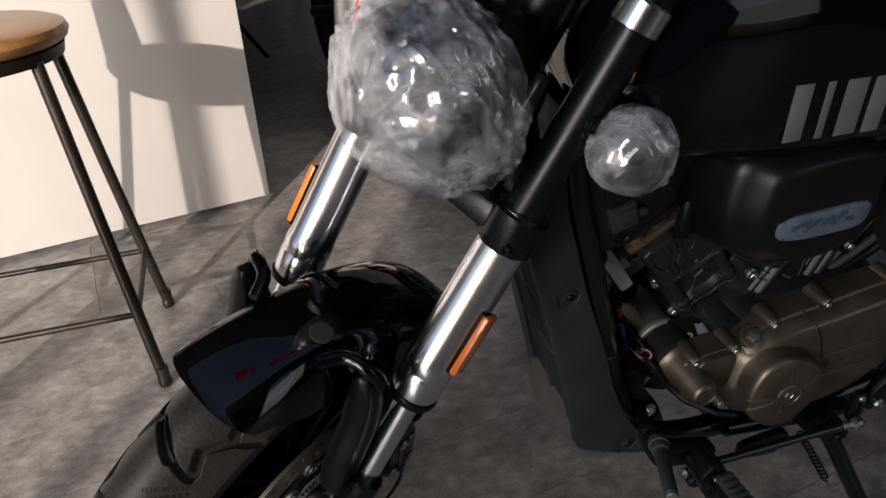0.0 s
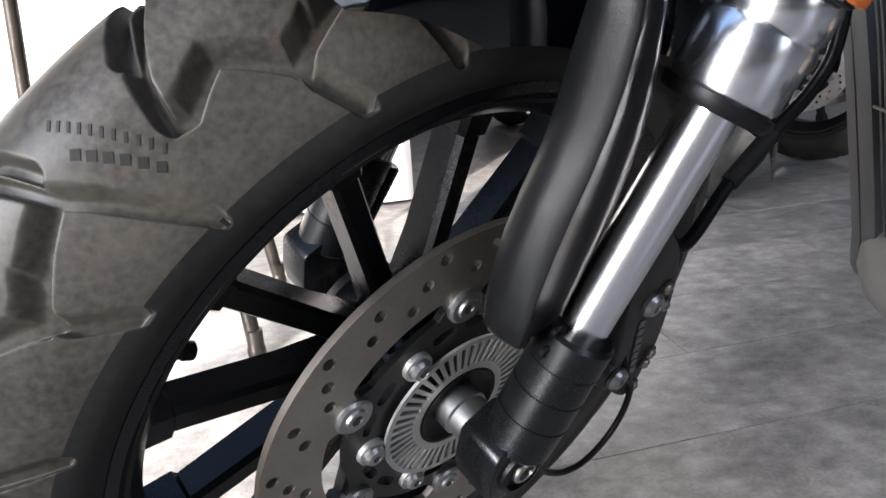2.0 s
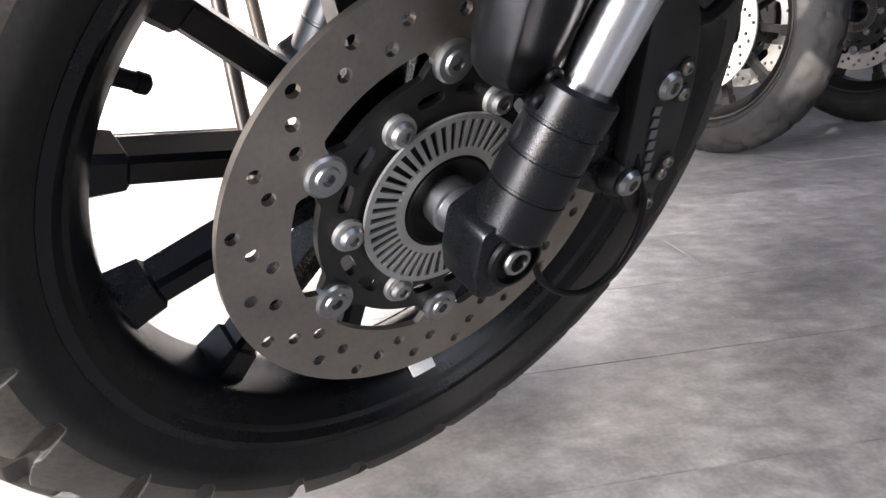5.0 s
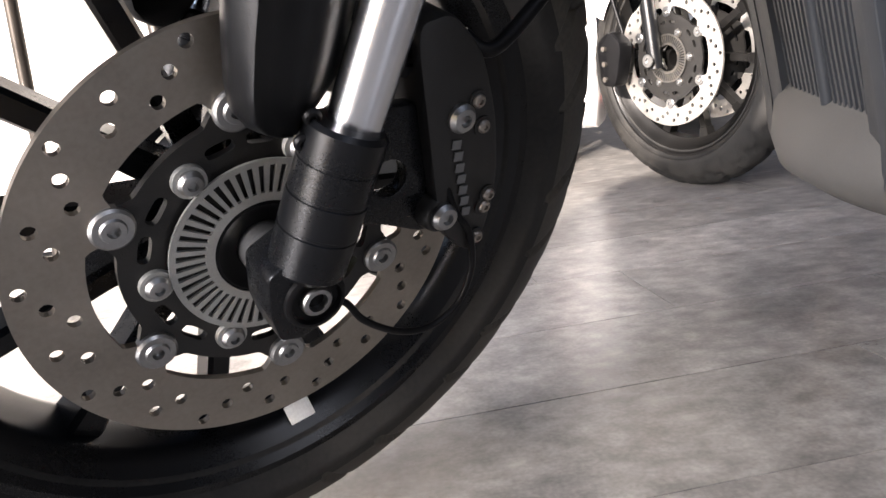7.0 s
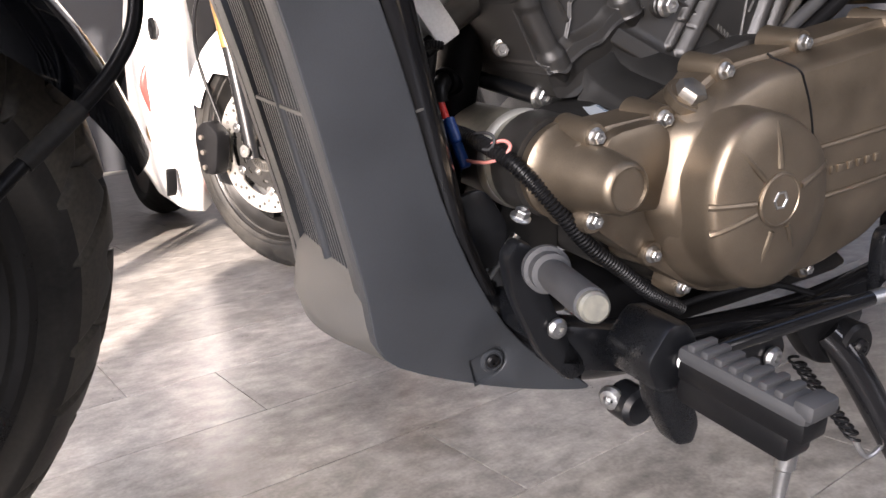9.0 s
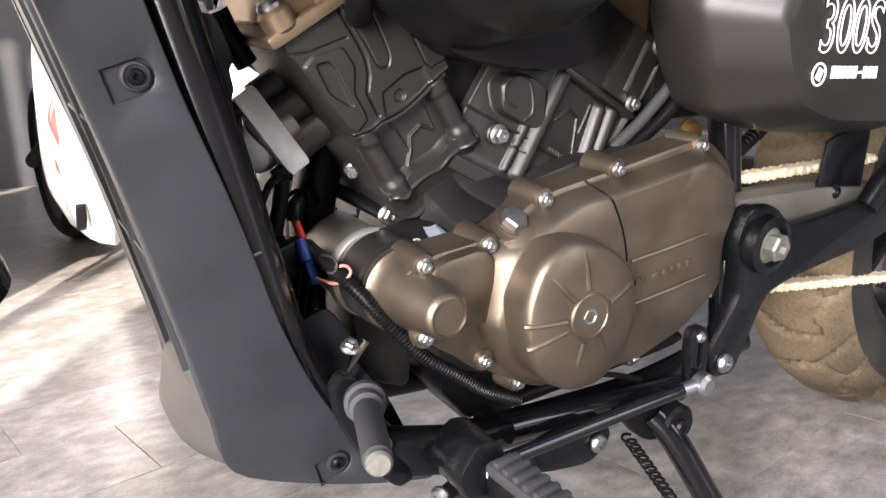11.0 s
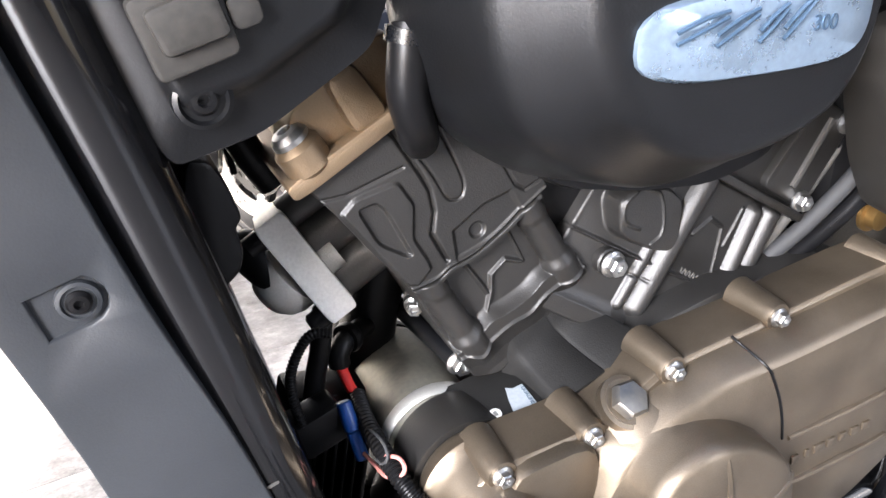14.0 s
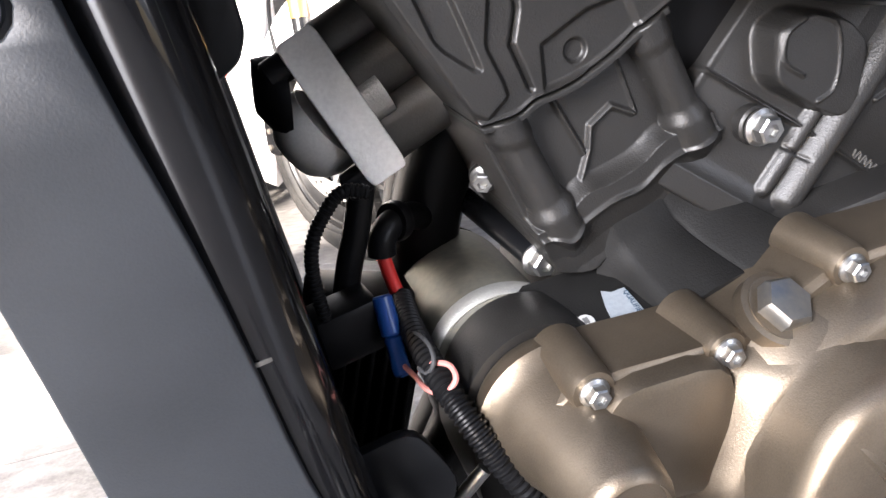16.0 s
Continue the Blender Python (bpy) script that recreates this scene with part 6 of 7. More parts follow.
air = part("air_cleaner", pillow(AO, [(0.96, -0.03), (1.0, -0.05), (1.0, -0.060), (0.965, -0.078), (0.925, -0.099), (0.91, -0.1065), (0.885, -0.1125), (0.85, -0.1165), (0.775, -0.1275), (0.755, -0.1318), (0.735, -0.1348), (0.71, -0.1370), (0.68, -0.1382), (0.62, -0.1389), (0.3, -0.1392)], (0.066, 0.632)), M["plastic"], bike, "matte black rounded air cleaner cover", 40)
part("air_base", pillow(rounded([(-0.075, 0.60), (-0.06, 0.55), (-0.02, 0.52), (0.03, 0.510), (0.08, 0.506), (0.122, 0.518), (0.13, 0.545), (0.1, 0.62), (0.0, 0.65)], 4, 0.3), [(0.9, 0.0), (1.0, -0.008), (1.0, -0.056), (0.97, -0.06)]), M["hose"], air, smooth=60)
PL = rounded([(-0.041, 0.617), (-0.041, 0.5885), (0.05, 0.5895), (0.068, 0.597), (0.068, 0.6225), (0.02, 0.6205)], 6, 0.42)
plate = part("badge_plate", pillow(PL, [(1.04, -0.133), (1.04, -0.1405), (0.98, -0.1425), (0.5, -0.1435)]), M["silverpl"], air, "silver badge plate under blue film")
for a, b in (((-0.030, 0.604), (-0.008, 0.612)), ((-0.012, 0.602), (0.006, 0.612)), ((0.008, 0.602), (0.02, 0.613)), ((0.02, 0.602), (0.034, 0.616))):
    for dz in (0, 0.004):
        part("badge_shape", tube([(a[0], -0.1448, a[1] + dz), ((a[0] + b[0]) / 2, -0.1452, (a[1] + b[1]) / 2 + dz), (b[0], -0.1448, b[1] + dz * 0.5)], 0.0009, 6, 3), M["badge"], plate)
lettering("badge_number", "300", 0.0085, Matrix.Translation((0.034, -0.145, 0.604)) @ Euler((radians(90), 0, 0)).to_matrix().to_4x4(), plate, M["badge"], 0.0003)

TP = rounded([(-0.228, 0.665), (-0.198, 0.558), (-0.16, 0.568), (-0.113, 0.597), (-0.1, 0.63), (-0.105, 0.7), (-0.2, 0.72)], 4, 0.16)
tpan = part("side_fairing", pillow(TP, [(1.0, -0.045), (1.0, -0.061), (0.985, -0.0645), (0.80, -0.0675), (0.76, -0.0705), (0.72, -0.0738), (0.68, -0.0748), (0.4, -0.0752)], (-0.17, 0.655)), M["plastic"], bike, "matte black side fairing under the tank", 50)
part("screw_seat", lathe((-0.182, -0.0685, 0.586), (0, -1, 0), [(0, 0), (0, 0.0115), (0.004, 0.011), (0.005, 0.0092), (0.003, 0.008), (0.003, 0)], 28), M["plastic"], tpan)
bolt(tpan, (-0.182, -0.0705, 0.586), 0.0048, (0, -1, 0), "socket", M["hose"], "screw")
part("socket_cover", merge(flat(rounded([(-0.204, 0.622), (-0.174, 0.632), (-0.167, 0.603), (-0.196, 0.594)], 4, 0.12), -0.0805, -0.068, 0.0015), flat(rounded([(-0.199, 0.619), (-0.175, 0.627), (-0.170, 0.610), (-0.193, 0.603)], 4, 0.15), -0.084, -0.078, 0.002), flat(rounded([(-0.172, 0.622), (-0.160, 0.622), (-0.158, 0.613), (-0.169, 0.610)], 4, 0.35), -0.081, -0.076, 0.001)), M["rubber"], tpan, "rubber charging socket cover")
tank_o = [(-0.24, 0.70), (-0.25, 0.78), (-0.2, 0.86), (-0.05, 0.88), (0.12, 0.83), (0.22, 0.72), (0.2, 0.67), (0.0, 0.66)]
tank = part("fuel_tank", pillow(rounded(tank_o, 5, 0.35), [(0.75, 0.135), (0.9, 0.125), (1.0, 0.09), (1.0, -0.07), (0.97, -0.1), (0.88, -0.12), (0.7, -0.13), (0.4, -0.134)], (-0.02, 0.76)), M["gloss"], bike, "gloss black fuel tank", 60)
for k, (w, s) in enumerate(((0.02, 0), (0.008, 0), (0.024, 0), (0.02, 0), (0.018, 0), (0.02, 0))):
    part("logo_shape", box((-0.052 + 0.03 * k, -0.1345, 0.735 - 0.001 * k), (w, 0.0012, 0.058), 0.0003), M["dullprint"], tank, "grey tank lettering as plain bars")
SP = rounded([(0.13, 0.69), (0.15, 0.61), (0.172, 0.598), (0.208, 0.583), (0.235, 0.595), (0.265, 0.612), (0.27, 0.68)], 4, 0.2)
spn = part("rear_side_panel", pillow(SP, [(1.0, -0.01), (1.0, -0.03), (0.97, -0.034), (0.5, -0.035)]), M["plastic"], bike, "matte black panel behind the tank", 50)
part("grommet", lathe((0.218, -0.0345, 0.617), (0, -1, 0), [(0, 0), (0, 0.0135), (0.003, 0.0125), (0.003, 0.0095), (0.001, 0.009), (0.001, 0)], 28), M["hose"], spn)
bolt(spn, (0.218, -0.036, 0.617), 0.0055, (0, -1, 0), "socket", M["hose"], "screw")
SC = rounded([(0.172, 0.594), (0.158, 0.555), (0.176, 0.508), (0.2, 0.472), (0.26, 0.452), (0.42, 0.44), (0.46, 0.46), (0.47, 0.57), (0.43, 0.59), (0.25, 0.602)], 5, 0.2)
scov = part("side_cover", pillow(SC, [(0.96, -0.06), (1.0, -0.09), (1.0, -0.115), (0.97, -0.122), (0.8, -0.16), (0.775, -0.165), (0.73, -0.1665), (0.3, -0.168)], (0.33, 0.522)), M["sidecover"], bike, "dusty satin black angular side cover with white print", 40)
lettering("print_number", "300S", 0.058, Matrix.Translation((0.232, -0.1685, 0.523)) @ Euler((radians(90), radians(2), 0)).to_matrix().to_4x4() @ Matrix.Diagonal((0.72, 1, 1, 1)), scov, M["decal"], 0.0002, 0.0007)
part("print_ring", lathe((0.24, -0.1675, 0.506), (0, -1, 0), [(0, 0.0075), (0, 0.009), (0.0008, 0.009), (0.0008, 0.0075)], 28, True), M["decal"], scov)
part("print_mark", box((0.24, -0.1682, 0.506), (0.006, 0.0008, 0.009), 0, (0, 25, 0)), M["decal"], scov)
for k in range(9):
    part("print_bar", box((0.258 + 0.0072 * k, -0.1682, 0.507 - 0.0003 * k), (0.005, 0.0008, 0.0095 if k != 5 else 0.002), 0), M["decal"], scov)
rings = []
for x, zc, zt, hw in ((0.185, 0.67, 0.71, 0.05), (0.2, 0.638, 0.73, 0.085), (0.24, 0.617, 0.74, 0.105), (0.3, 0.607, 0.735, 0.118), (0.42, 0.604, 0.72, 0.13), (0.6, 0.61, 0.73, 0.14), (0.75, 0.64, 0.76, 0.13), (0.8, 0.68, 0.76, 0.1)):
    rings.append([(x, hw * c * abs(c) ** -0.35 if abs(c) > 1e-6 else 0, (zc + zt) / 2 + (zt - zc) / 2 * (s * abs(s) ** -0.3 if abs(s) > 1e-6 else 0)) for c, s in ((math.cos(a), math.sin(a)) for a in (2 * math.pi * (k + 0.5) / 28 for k in range(28)))])
part("seat", loft(rings), M["seat"], bike, "dark brown grained vinyl seat", 60)
for sy in (-1, 1):
    part("frame_rail", tube([(0.205, sy * 0.062, 0.585), (0.245, sy * 0.065, 0.598), (0.32, sy * 0.07, 0.598), (0.6, sy * 0.08, 0.6)], 0.013, 16), M["frame"], bike)
    part("frame_post", tube([(0.26, sy * 0.055, 0.595), (0.27, sy * 0.058, 0.5), (0.285, sy * 0.06, 0.4), (0.29, sy * 0.07, 0.3), (0.3, sy * 0.07, 0.22)], 0.015, 16), M["frame"], bike)
part("inner_tray", box((0.33, 0.01, 0.52), (0.26, 0.1, 0.13), 0.01), M["hose"], bike)
part("cable", tube([(0.16, -0.035, 0.435), (0.19, -0.04, 0.46), (0.225, -0.045, 0.5), (0.245, -0.045, 0.55)], 0.0055, 12), M["softrub"], bike)
part("cable", tube([(0.15, -0.03, 0.43), (0.185, -0.03, 0.468), (0.21, -0.035, 0.51), (0.24, -0.04, 0.54)], 0.004, 12), M["lip"], bike)
part("cable", tube([(0.17, -0.04, 0.43), (0.21, -0.045, 0.46), (0.235, -0.05, 0.49)], 0.006, 12), M["hose"], bike)
part("red_tab", box((0.247, -0.05, 0.555), (0.006, 0.006, 0.02), 0.001), M["red"], bike)
part("frame_bolt", lathe((0.272, -0.02, 0.44), (0, -1, 0), [(0, 0), (0, 0.0125), (0.003, 0.0125), (0.004, 0.0095), (0.011, 0.009), (0.012, 0.006), (0.012, 0)], 24), M["brass"], bike)

# ---- foot controls, stand and the rear of the bike ----
peg_b = part("control_bracket", merge(
    flat(rounded([(-0.157, 0.333), (-0.149, 0.342), (-0.140, 0.338), (-0.132, 0.315), (-0.116, 0.282), (-0.100, 0.262), (-0.100, 0.250), (-0.112, 0.247), (-0.132, 0.268), (-0.152, 0.308)], 4, 0.3), -0.138, -0.126, 0.003),
    box((-0.08, -0.125, 0.26), (0.085, 0.026, 0.03), 0.006, (0, 16, 0)),
    rod((-0.11, -0.126, 0.27), (-0.11, -0.055, 0.27), 0.011)), M["satin"], bike, "black forward control bracket")
SPD = Vector((-0.026, -0.066, 0.0115)).normalized()
SPB = Vector((-0.175, -0.236, 0.344)) - SPD * 0.096
shift = part("shift_peg", lathe(SPB, SPD, [(0, 0), (0, 0.0105), (0.02, 0.0105), (0.021, 0.0078), (0.026, 0.0078), (0.028, 0.0084), (0.09, 0.0078), (0.091, 0.0068), (0.091, 0)], 30), M["softrub"], bike, "grey rubber gear shift peg")
part("peg_end", lathe(SPB + SPD * 0.0905, SPD, [(0, 0), (0, 0.0068), (0.004, 0.0068), (0.0055, 0.0056), (0.0055, 0)], 30), M["starter"], shift, "pale metal end cap")
part("peg_collar", lathe(SPB + SPD * 0.004, SPD, [(0, 0.0105), (0, 0.0128), (0.006, 0.0128), (0.007, 0.0105)], 30), M["softrub"], shift)
bolt(peg_b, (-0.124, -0.139, 0.286), 0.0050, (0, -1, 0), "socket")
bolt(peg_b, (-0.134, -0.115, 0.347), 0.0046, (0.1, -0.4, 0.9))
brk = part("peg_bracket", merge(
    flat(rounded([(-0.094, 0.272), (-0.078, 0.294), (-0.063, 0.292), (-0.046, 0.262), (-0.058, 0.25), (-0.084, 0.252)], 4, 0.3), -0.182, -0.142, 0.004),
    flat(rounded([(-0.084, 0.262), (-0.06, 0.258), (-0.044, 0.222), (-0.048, 0.208), (-0.062, 0.21), (-0.08, 0.24)], 4, 0.3), -0.178, -0.162, 0.003)), M["satin"], bike, "black folding foot peg bracket")
bolt(brk, (-0.068, -0.183, 0.271), 0.0042, (0, -1, 0), "socket", M["flange"])
part("bracket_lug", rod((-0.066, -0.15, 0.222), (-0.066, -0.128, 0.222), 0.0125, bev=0.003), M["satin"], brk)
bolt(brk, (-0.076, -0.134, 0.226), 0.0065, (-0.9, -0.4, 0), "socket")
PEG = Matrix.Translation((-0.064, -0.182, 0.276)) @ Matrix.Rotation(radians(3), 4, "X") @ Matrix.Rotation(radians(5), 4, "Z") @ Matrix.Scale(0.88, 4)
pegt = part("foot_peg", moved(merge(box((0.002, -0.042, -0.0235), (0.026, 0.08, 0.018), 0.004), box((0.0, -0.046, -0.009), (0.024, 0.088, 0.014), 0.003)), PEG), M["hose"], bike, "rider's foot peg with ribbed rubber pad")
part("peg_pad", moved(merge(box((0, -0.046, 0.002), (0.027, 0.09, 0.011), 0.004), box((0, -0.087, 0.006), (0.026, 0.014, 0.012), 0.004)), PEG), M["softrub"], pegt, "grey ribbed rubber pad")
for k in range(7):
    part("pad_rib", moved(box((0, -0.01 - 0.0102 * k, 0.008), (0.023, 0.0062, 0.006), 0.0018), PEG), M["softrub"], pegt)
part("peg_feeler", moved(lathe((0.004, -0.074, -0.031), (0, 0, -1), [(0, 0), (0, 0.0062), (0.012, 0.0062), (0.014, 0.0045), (0.036, 0.0038), (0.038, 0)], 18), PEG), M["steel"], pegt, "bright metal feeler bolt")
link = part("shift_rod", rod((-0.045, -0.14, 0.241), (0.156, -0.147, 0.2525), 0.0056), M["frame"], bike, "black gear shift rod with ball joint")
part("ball_joint", lathe((0.171, -0.158, 0.254), (0, 1, 0), [(0, 0), (0.0, 0.006), (0.003, 0.0098), (0.012, 0.0098), (0.015, 0.006), (0.015, 0)], 24), M["steel"], link)
part("joint_shank", rod((0.15, -0.1468, 0.252), (0.165, -0.149, 0.2535), 0.0058), M["steel"], link)
lever = part("shift_lever", flat(rounded([(0.160, 0.300), (0.181, 0.302), (0.186, 0.256), (0.178, 0.243), (0.165, 0.248)], 4, 0.35), -0.142, -0.132, 0.002, [rounded([(0.171, 0.288), (0.177, 0.288), (0.177, 0.264), (0.172, 0.264)], 3, 0.3)]), M["satin"], bike, "black gear lever arm")
bolt(lever, (0.172, -0.142, 0.293), 0.004, (0, -1, 0), "socket")
stand = part("side_stand", tube([(0.165, -0.105, 0.205), (0.178, -0.12, 0.184), (0.205, -0.145, 0.125), (0.233, -0.17, 0.066), (0.247, -0.184, 0.036)], 0.0125, 18), M["frame"], bike, "black side stand with spring")
part("stand_foot", box((0.254, -0.19, 0.0295), (0.055, 0.038, 0.008), 0.003, (-7, 0, 0)), M["frame"], stand)
part("stand_bracket", flat(rounded([(0.12, 0.222), (0.18, 0.225), (0.2, 0.2), (0.188, 0.172), (0.155, 0.18)], 4, 0.3), -0.108, -0.09, 0.003), M["hose"], stand)
part("stand_pivot", rod((0.182, -0.124, 0.196), (0.182, -0.086, 0.196), 0.019, bev=0.003), M["hose"], stand)
bolt(stand, (0.182, -0.124, 0.196), 0.0062, (0, -1, 0), "socket", M["hose"])
coil = [(0.146 + 0.00028 * k + 0.0055 * math.cos(k * 0.9), -0.095 - 0.0005 * k + 0.0055 * math.sin(k * 0.9), 0.182 - 0.00064 * k) for k in range(90)]
part("spring", tube(coil, 0.0014, 6, 2), M["hose"], stand)
part("spring_hook", tube([(0.171, -0.14, 0.124), (0.176, -0.145, 0.112), (0.184, -0.147, 0.108), (0.2, -0.147, 0.114)], 0.002, 8), M["steel"], stand)
part("side_bar", tube([(0.02, -0.08, 0.222), (0.12, -0.085, 0.216), (0.22, -0.085, 0.206)], 0.013, 14), M["frame"], bike)
part("rear_lug", flat(rounded([(0.02, 0.226), (0.09, 0.235), (0.102, 0.21), (0.08, 0.19), (0.02, 0.2)], 4, 0.3), -0.12, -0.108, 0.002), M["satin"], bike)
bolt(bike, (0.084, -0.121, 0.21), 0.0066, (0, -1, 0), "socket")
part("rear_bracket", merge(
    flat(rounded([(0.232, 0.36), (0.245, 0.39), (0.28, 0.388), (0.31, 0.362), (0.46, 0.372), (0.6, 0.42), (0.6, 0.385), (0.46, 0.325), (0.32, 0.31), (0.285, 0.3), (0.262, 0.25), (0.25, 0.228), (0.218, 0.232), (0.212, 0.258), (0.246, 0.305), (0.242, 0.33)], 4, 0.3), -0.122, -0.104, 0.005),
    tube([(0.43, -0.118, 0.365), (0.46, -0.122, 0.4), (0.5, -0.122, 0.412), (0.56, -0.12, 0.415)], 0.011, 14)), M["satin"], bike, "black cast pillion and pivot bracket")
piv = part("pivot_cap", lathe((0.264, -0.1, 0.355), (0, -1, 0), [(0, 0), (0, 0.027), (0.022, 0.027), (0.0225, 0.0255), (0.025, 0.0255), (0.0255, 0.027), (0.034, 0.026), (0.036, 0.019), (0.03, 0.017), (0.03, 0)], 40), M["satin"], bike)
bolt(piv, (0.264, -0.128, 0.355), 0.0125, (0, -1, 0), "hex", M["starter"])
bolt(bike, (0.232, -0.123, 0.246), 0.0075, (0, -1, 0), "socket")
part("swingarm", merge(flat(rounded([(0.24, 0.39), (0.4, 0.385), (0.75, 0.34), (0.82, 0.33), (0.82, 0.29), (0.7, 0.3), (0.4, 0.345), (0.25, 0.35)], 3, 0.2), -0.098, -0.06, 0.006), flat(rounded([(0.24, 0.39), (0.4, 0.385), (0.75, 0.34), (0.82, 0.33), (0.82, 0.29), (0.7, 0.3), (0.4, 0.345), (0.25, 0.35)], 3, 0.2), 0.08, 0.115, 0.006)), M["dusty"], bike, "dusty black swingarm")
part("chain_guard", flat([(0.39, 0.43), (0.46, 0.45), (0.46, 0.36), (0.425, 0.352), (0.382, 0.37)], -0.094, -0.09, 0.001), M["satin"], bike)
bolt(bike, (0.41, -0.095, 0.378), 0.006, (0, -1, 0), "socket", M["satin"])
part("spring_cover", tube([(0.28, -0.05, 0.4), (0.31, -0.05, 0.42), (0.35, -0.05, 0.445)], 0.008, 12, 8, 0.0015, 0.005), M["hose"], bike)


def chain_run(name, p0, p1, count):
    link_o = flat(rounded([(-0.0085, 0.0), (-0.006, 0.0058), (0.0, 0.0035), (0.006, 0.0058), (0.0085, 0.0), (0.006, -0.0058), (0.0, -0.0035), (-0.006, -0.0058)], 3, 0.4), -0.0075, -0.0055, 0.0006)
    link_i = flat(rounded([(-0.0085, 0.0), (-0.006, 0.0058), (0.0, 0.0035), (0.006, 0.0058), (0.0085, 0.0), (0.006, -0.0058), (0.0, -0.0035), (-0.006, -0.0058)], 3, 0.4), 0.0055, 0.0075, 0.0006)
    pins = merge(rod((-0.0063, -0.009, 0), (-0.0063, 0.009, 0), 0.0026, seg=12), rod((0.0063, -0.009, 0), (0.0063, 0.009, 0), 0.0026, seg=12), rod((-0.0063, -0.0045, 0), (-0.0063, 0.0045, 0), 0.005, seg=14), rod((0.0063, -0.0045, 0), (0.0063, 0.0045, 0), 0.005, seg=14))
    first = part(name, merge(link_o, link_i, pins), M["gold"], bike, "gold chain link")
    p0, p1 = Vector(p0), Vector(p1)
    turn = Matrix.Rotation(-math.atan2(p1.z - p0.z, p1.x - p0.x), 4, "Y")
    first.matrix_basis = Matrix.Translation(p0) @ turn
    for k in range(1, count):
        ob = new(name, first.data)
        ob.parent = bike
        ob.matrix_basis = Matrix.Translation(p0.lerp(p1, k / (count - 1)) + Vector((0, 0.0018 * (k % 2), 0))) @ turn


chain_run("chain_link", (0.262, -0.062, 0.398), (0.52, -0.062, 0.395), 20)
chain_run("chain_link", (0.262, -0.062, 0.288), (0.66, -0.062, 0.232), 31)
part("rear_tyre", moved(tyre_mesh("rear", 0.076, 0.312, 0.2, 360, 44, 12, ROAD, 0.006, 0.0036), Matrix.Translation((0.785, 0.012, 0.312))), M["sandrub"], bike, "dusty brown-black rear tyre", 50)
rw = rim(bike, lambda bm: moved(bm, Matrix.Translation((0.785, 0.012, 0.312))), 0.196, 0.055, 10, 10, M["satin"])
part("sprocket", moved(flat(disc_outline(0.098, 168, 0.003, 42), -0.075, -0.069, 0, [circle(0, 0, 0.04, 30)]), Matrix.Translation((0.785, 0.012, 0.312))), M["gold"], rw, smooth=20)

for yy, x0 in ((0.062, -0.080), (0.085, -0.078)):
    part("exhaust_header", tube([(-0.06, yy, 0.45), (x0 + 0.005, yy, 0.43), (x0 - 0.005, yy, 0.36), (x0 + 0.02, yy, 0.28), (-0.06, yy, 0.225), (0.1, yy, 0.21), (0.3, yy, 0.22)], 0.019, 18), M["hose"], bike, "black exhaust header pipe")
# dark block added behind the starter to hide the bright floor
part("front_gap_block", flat(rounded([(-0.085, 0.33), (-0.03, 0.34), (-0.03, 0.24), (-0.075, 0.26)], 3, 0.2), -0.01, 0.085, 0.004), M["engine"], bike)
part("belly_plate", flat(rounded([(-0.02, 0.25), (0.24, 0.26), (0.3, 0.215), (0.02, 0.2)], 3, 0.2), -0.03, 0.06, 0.004), M["hose"], bike)


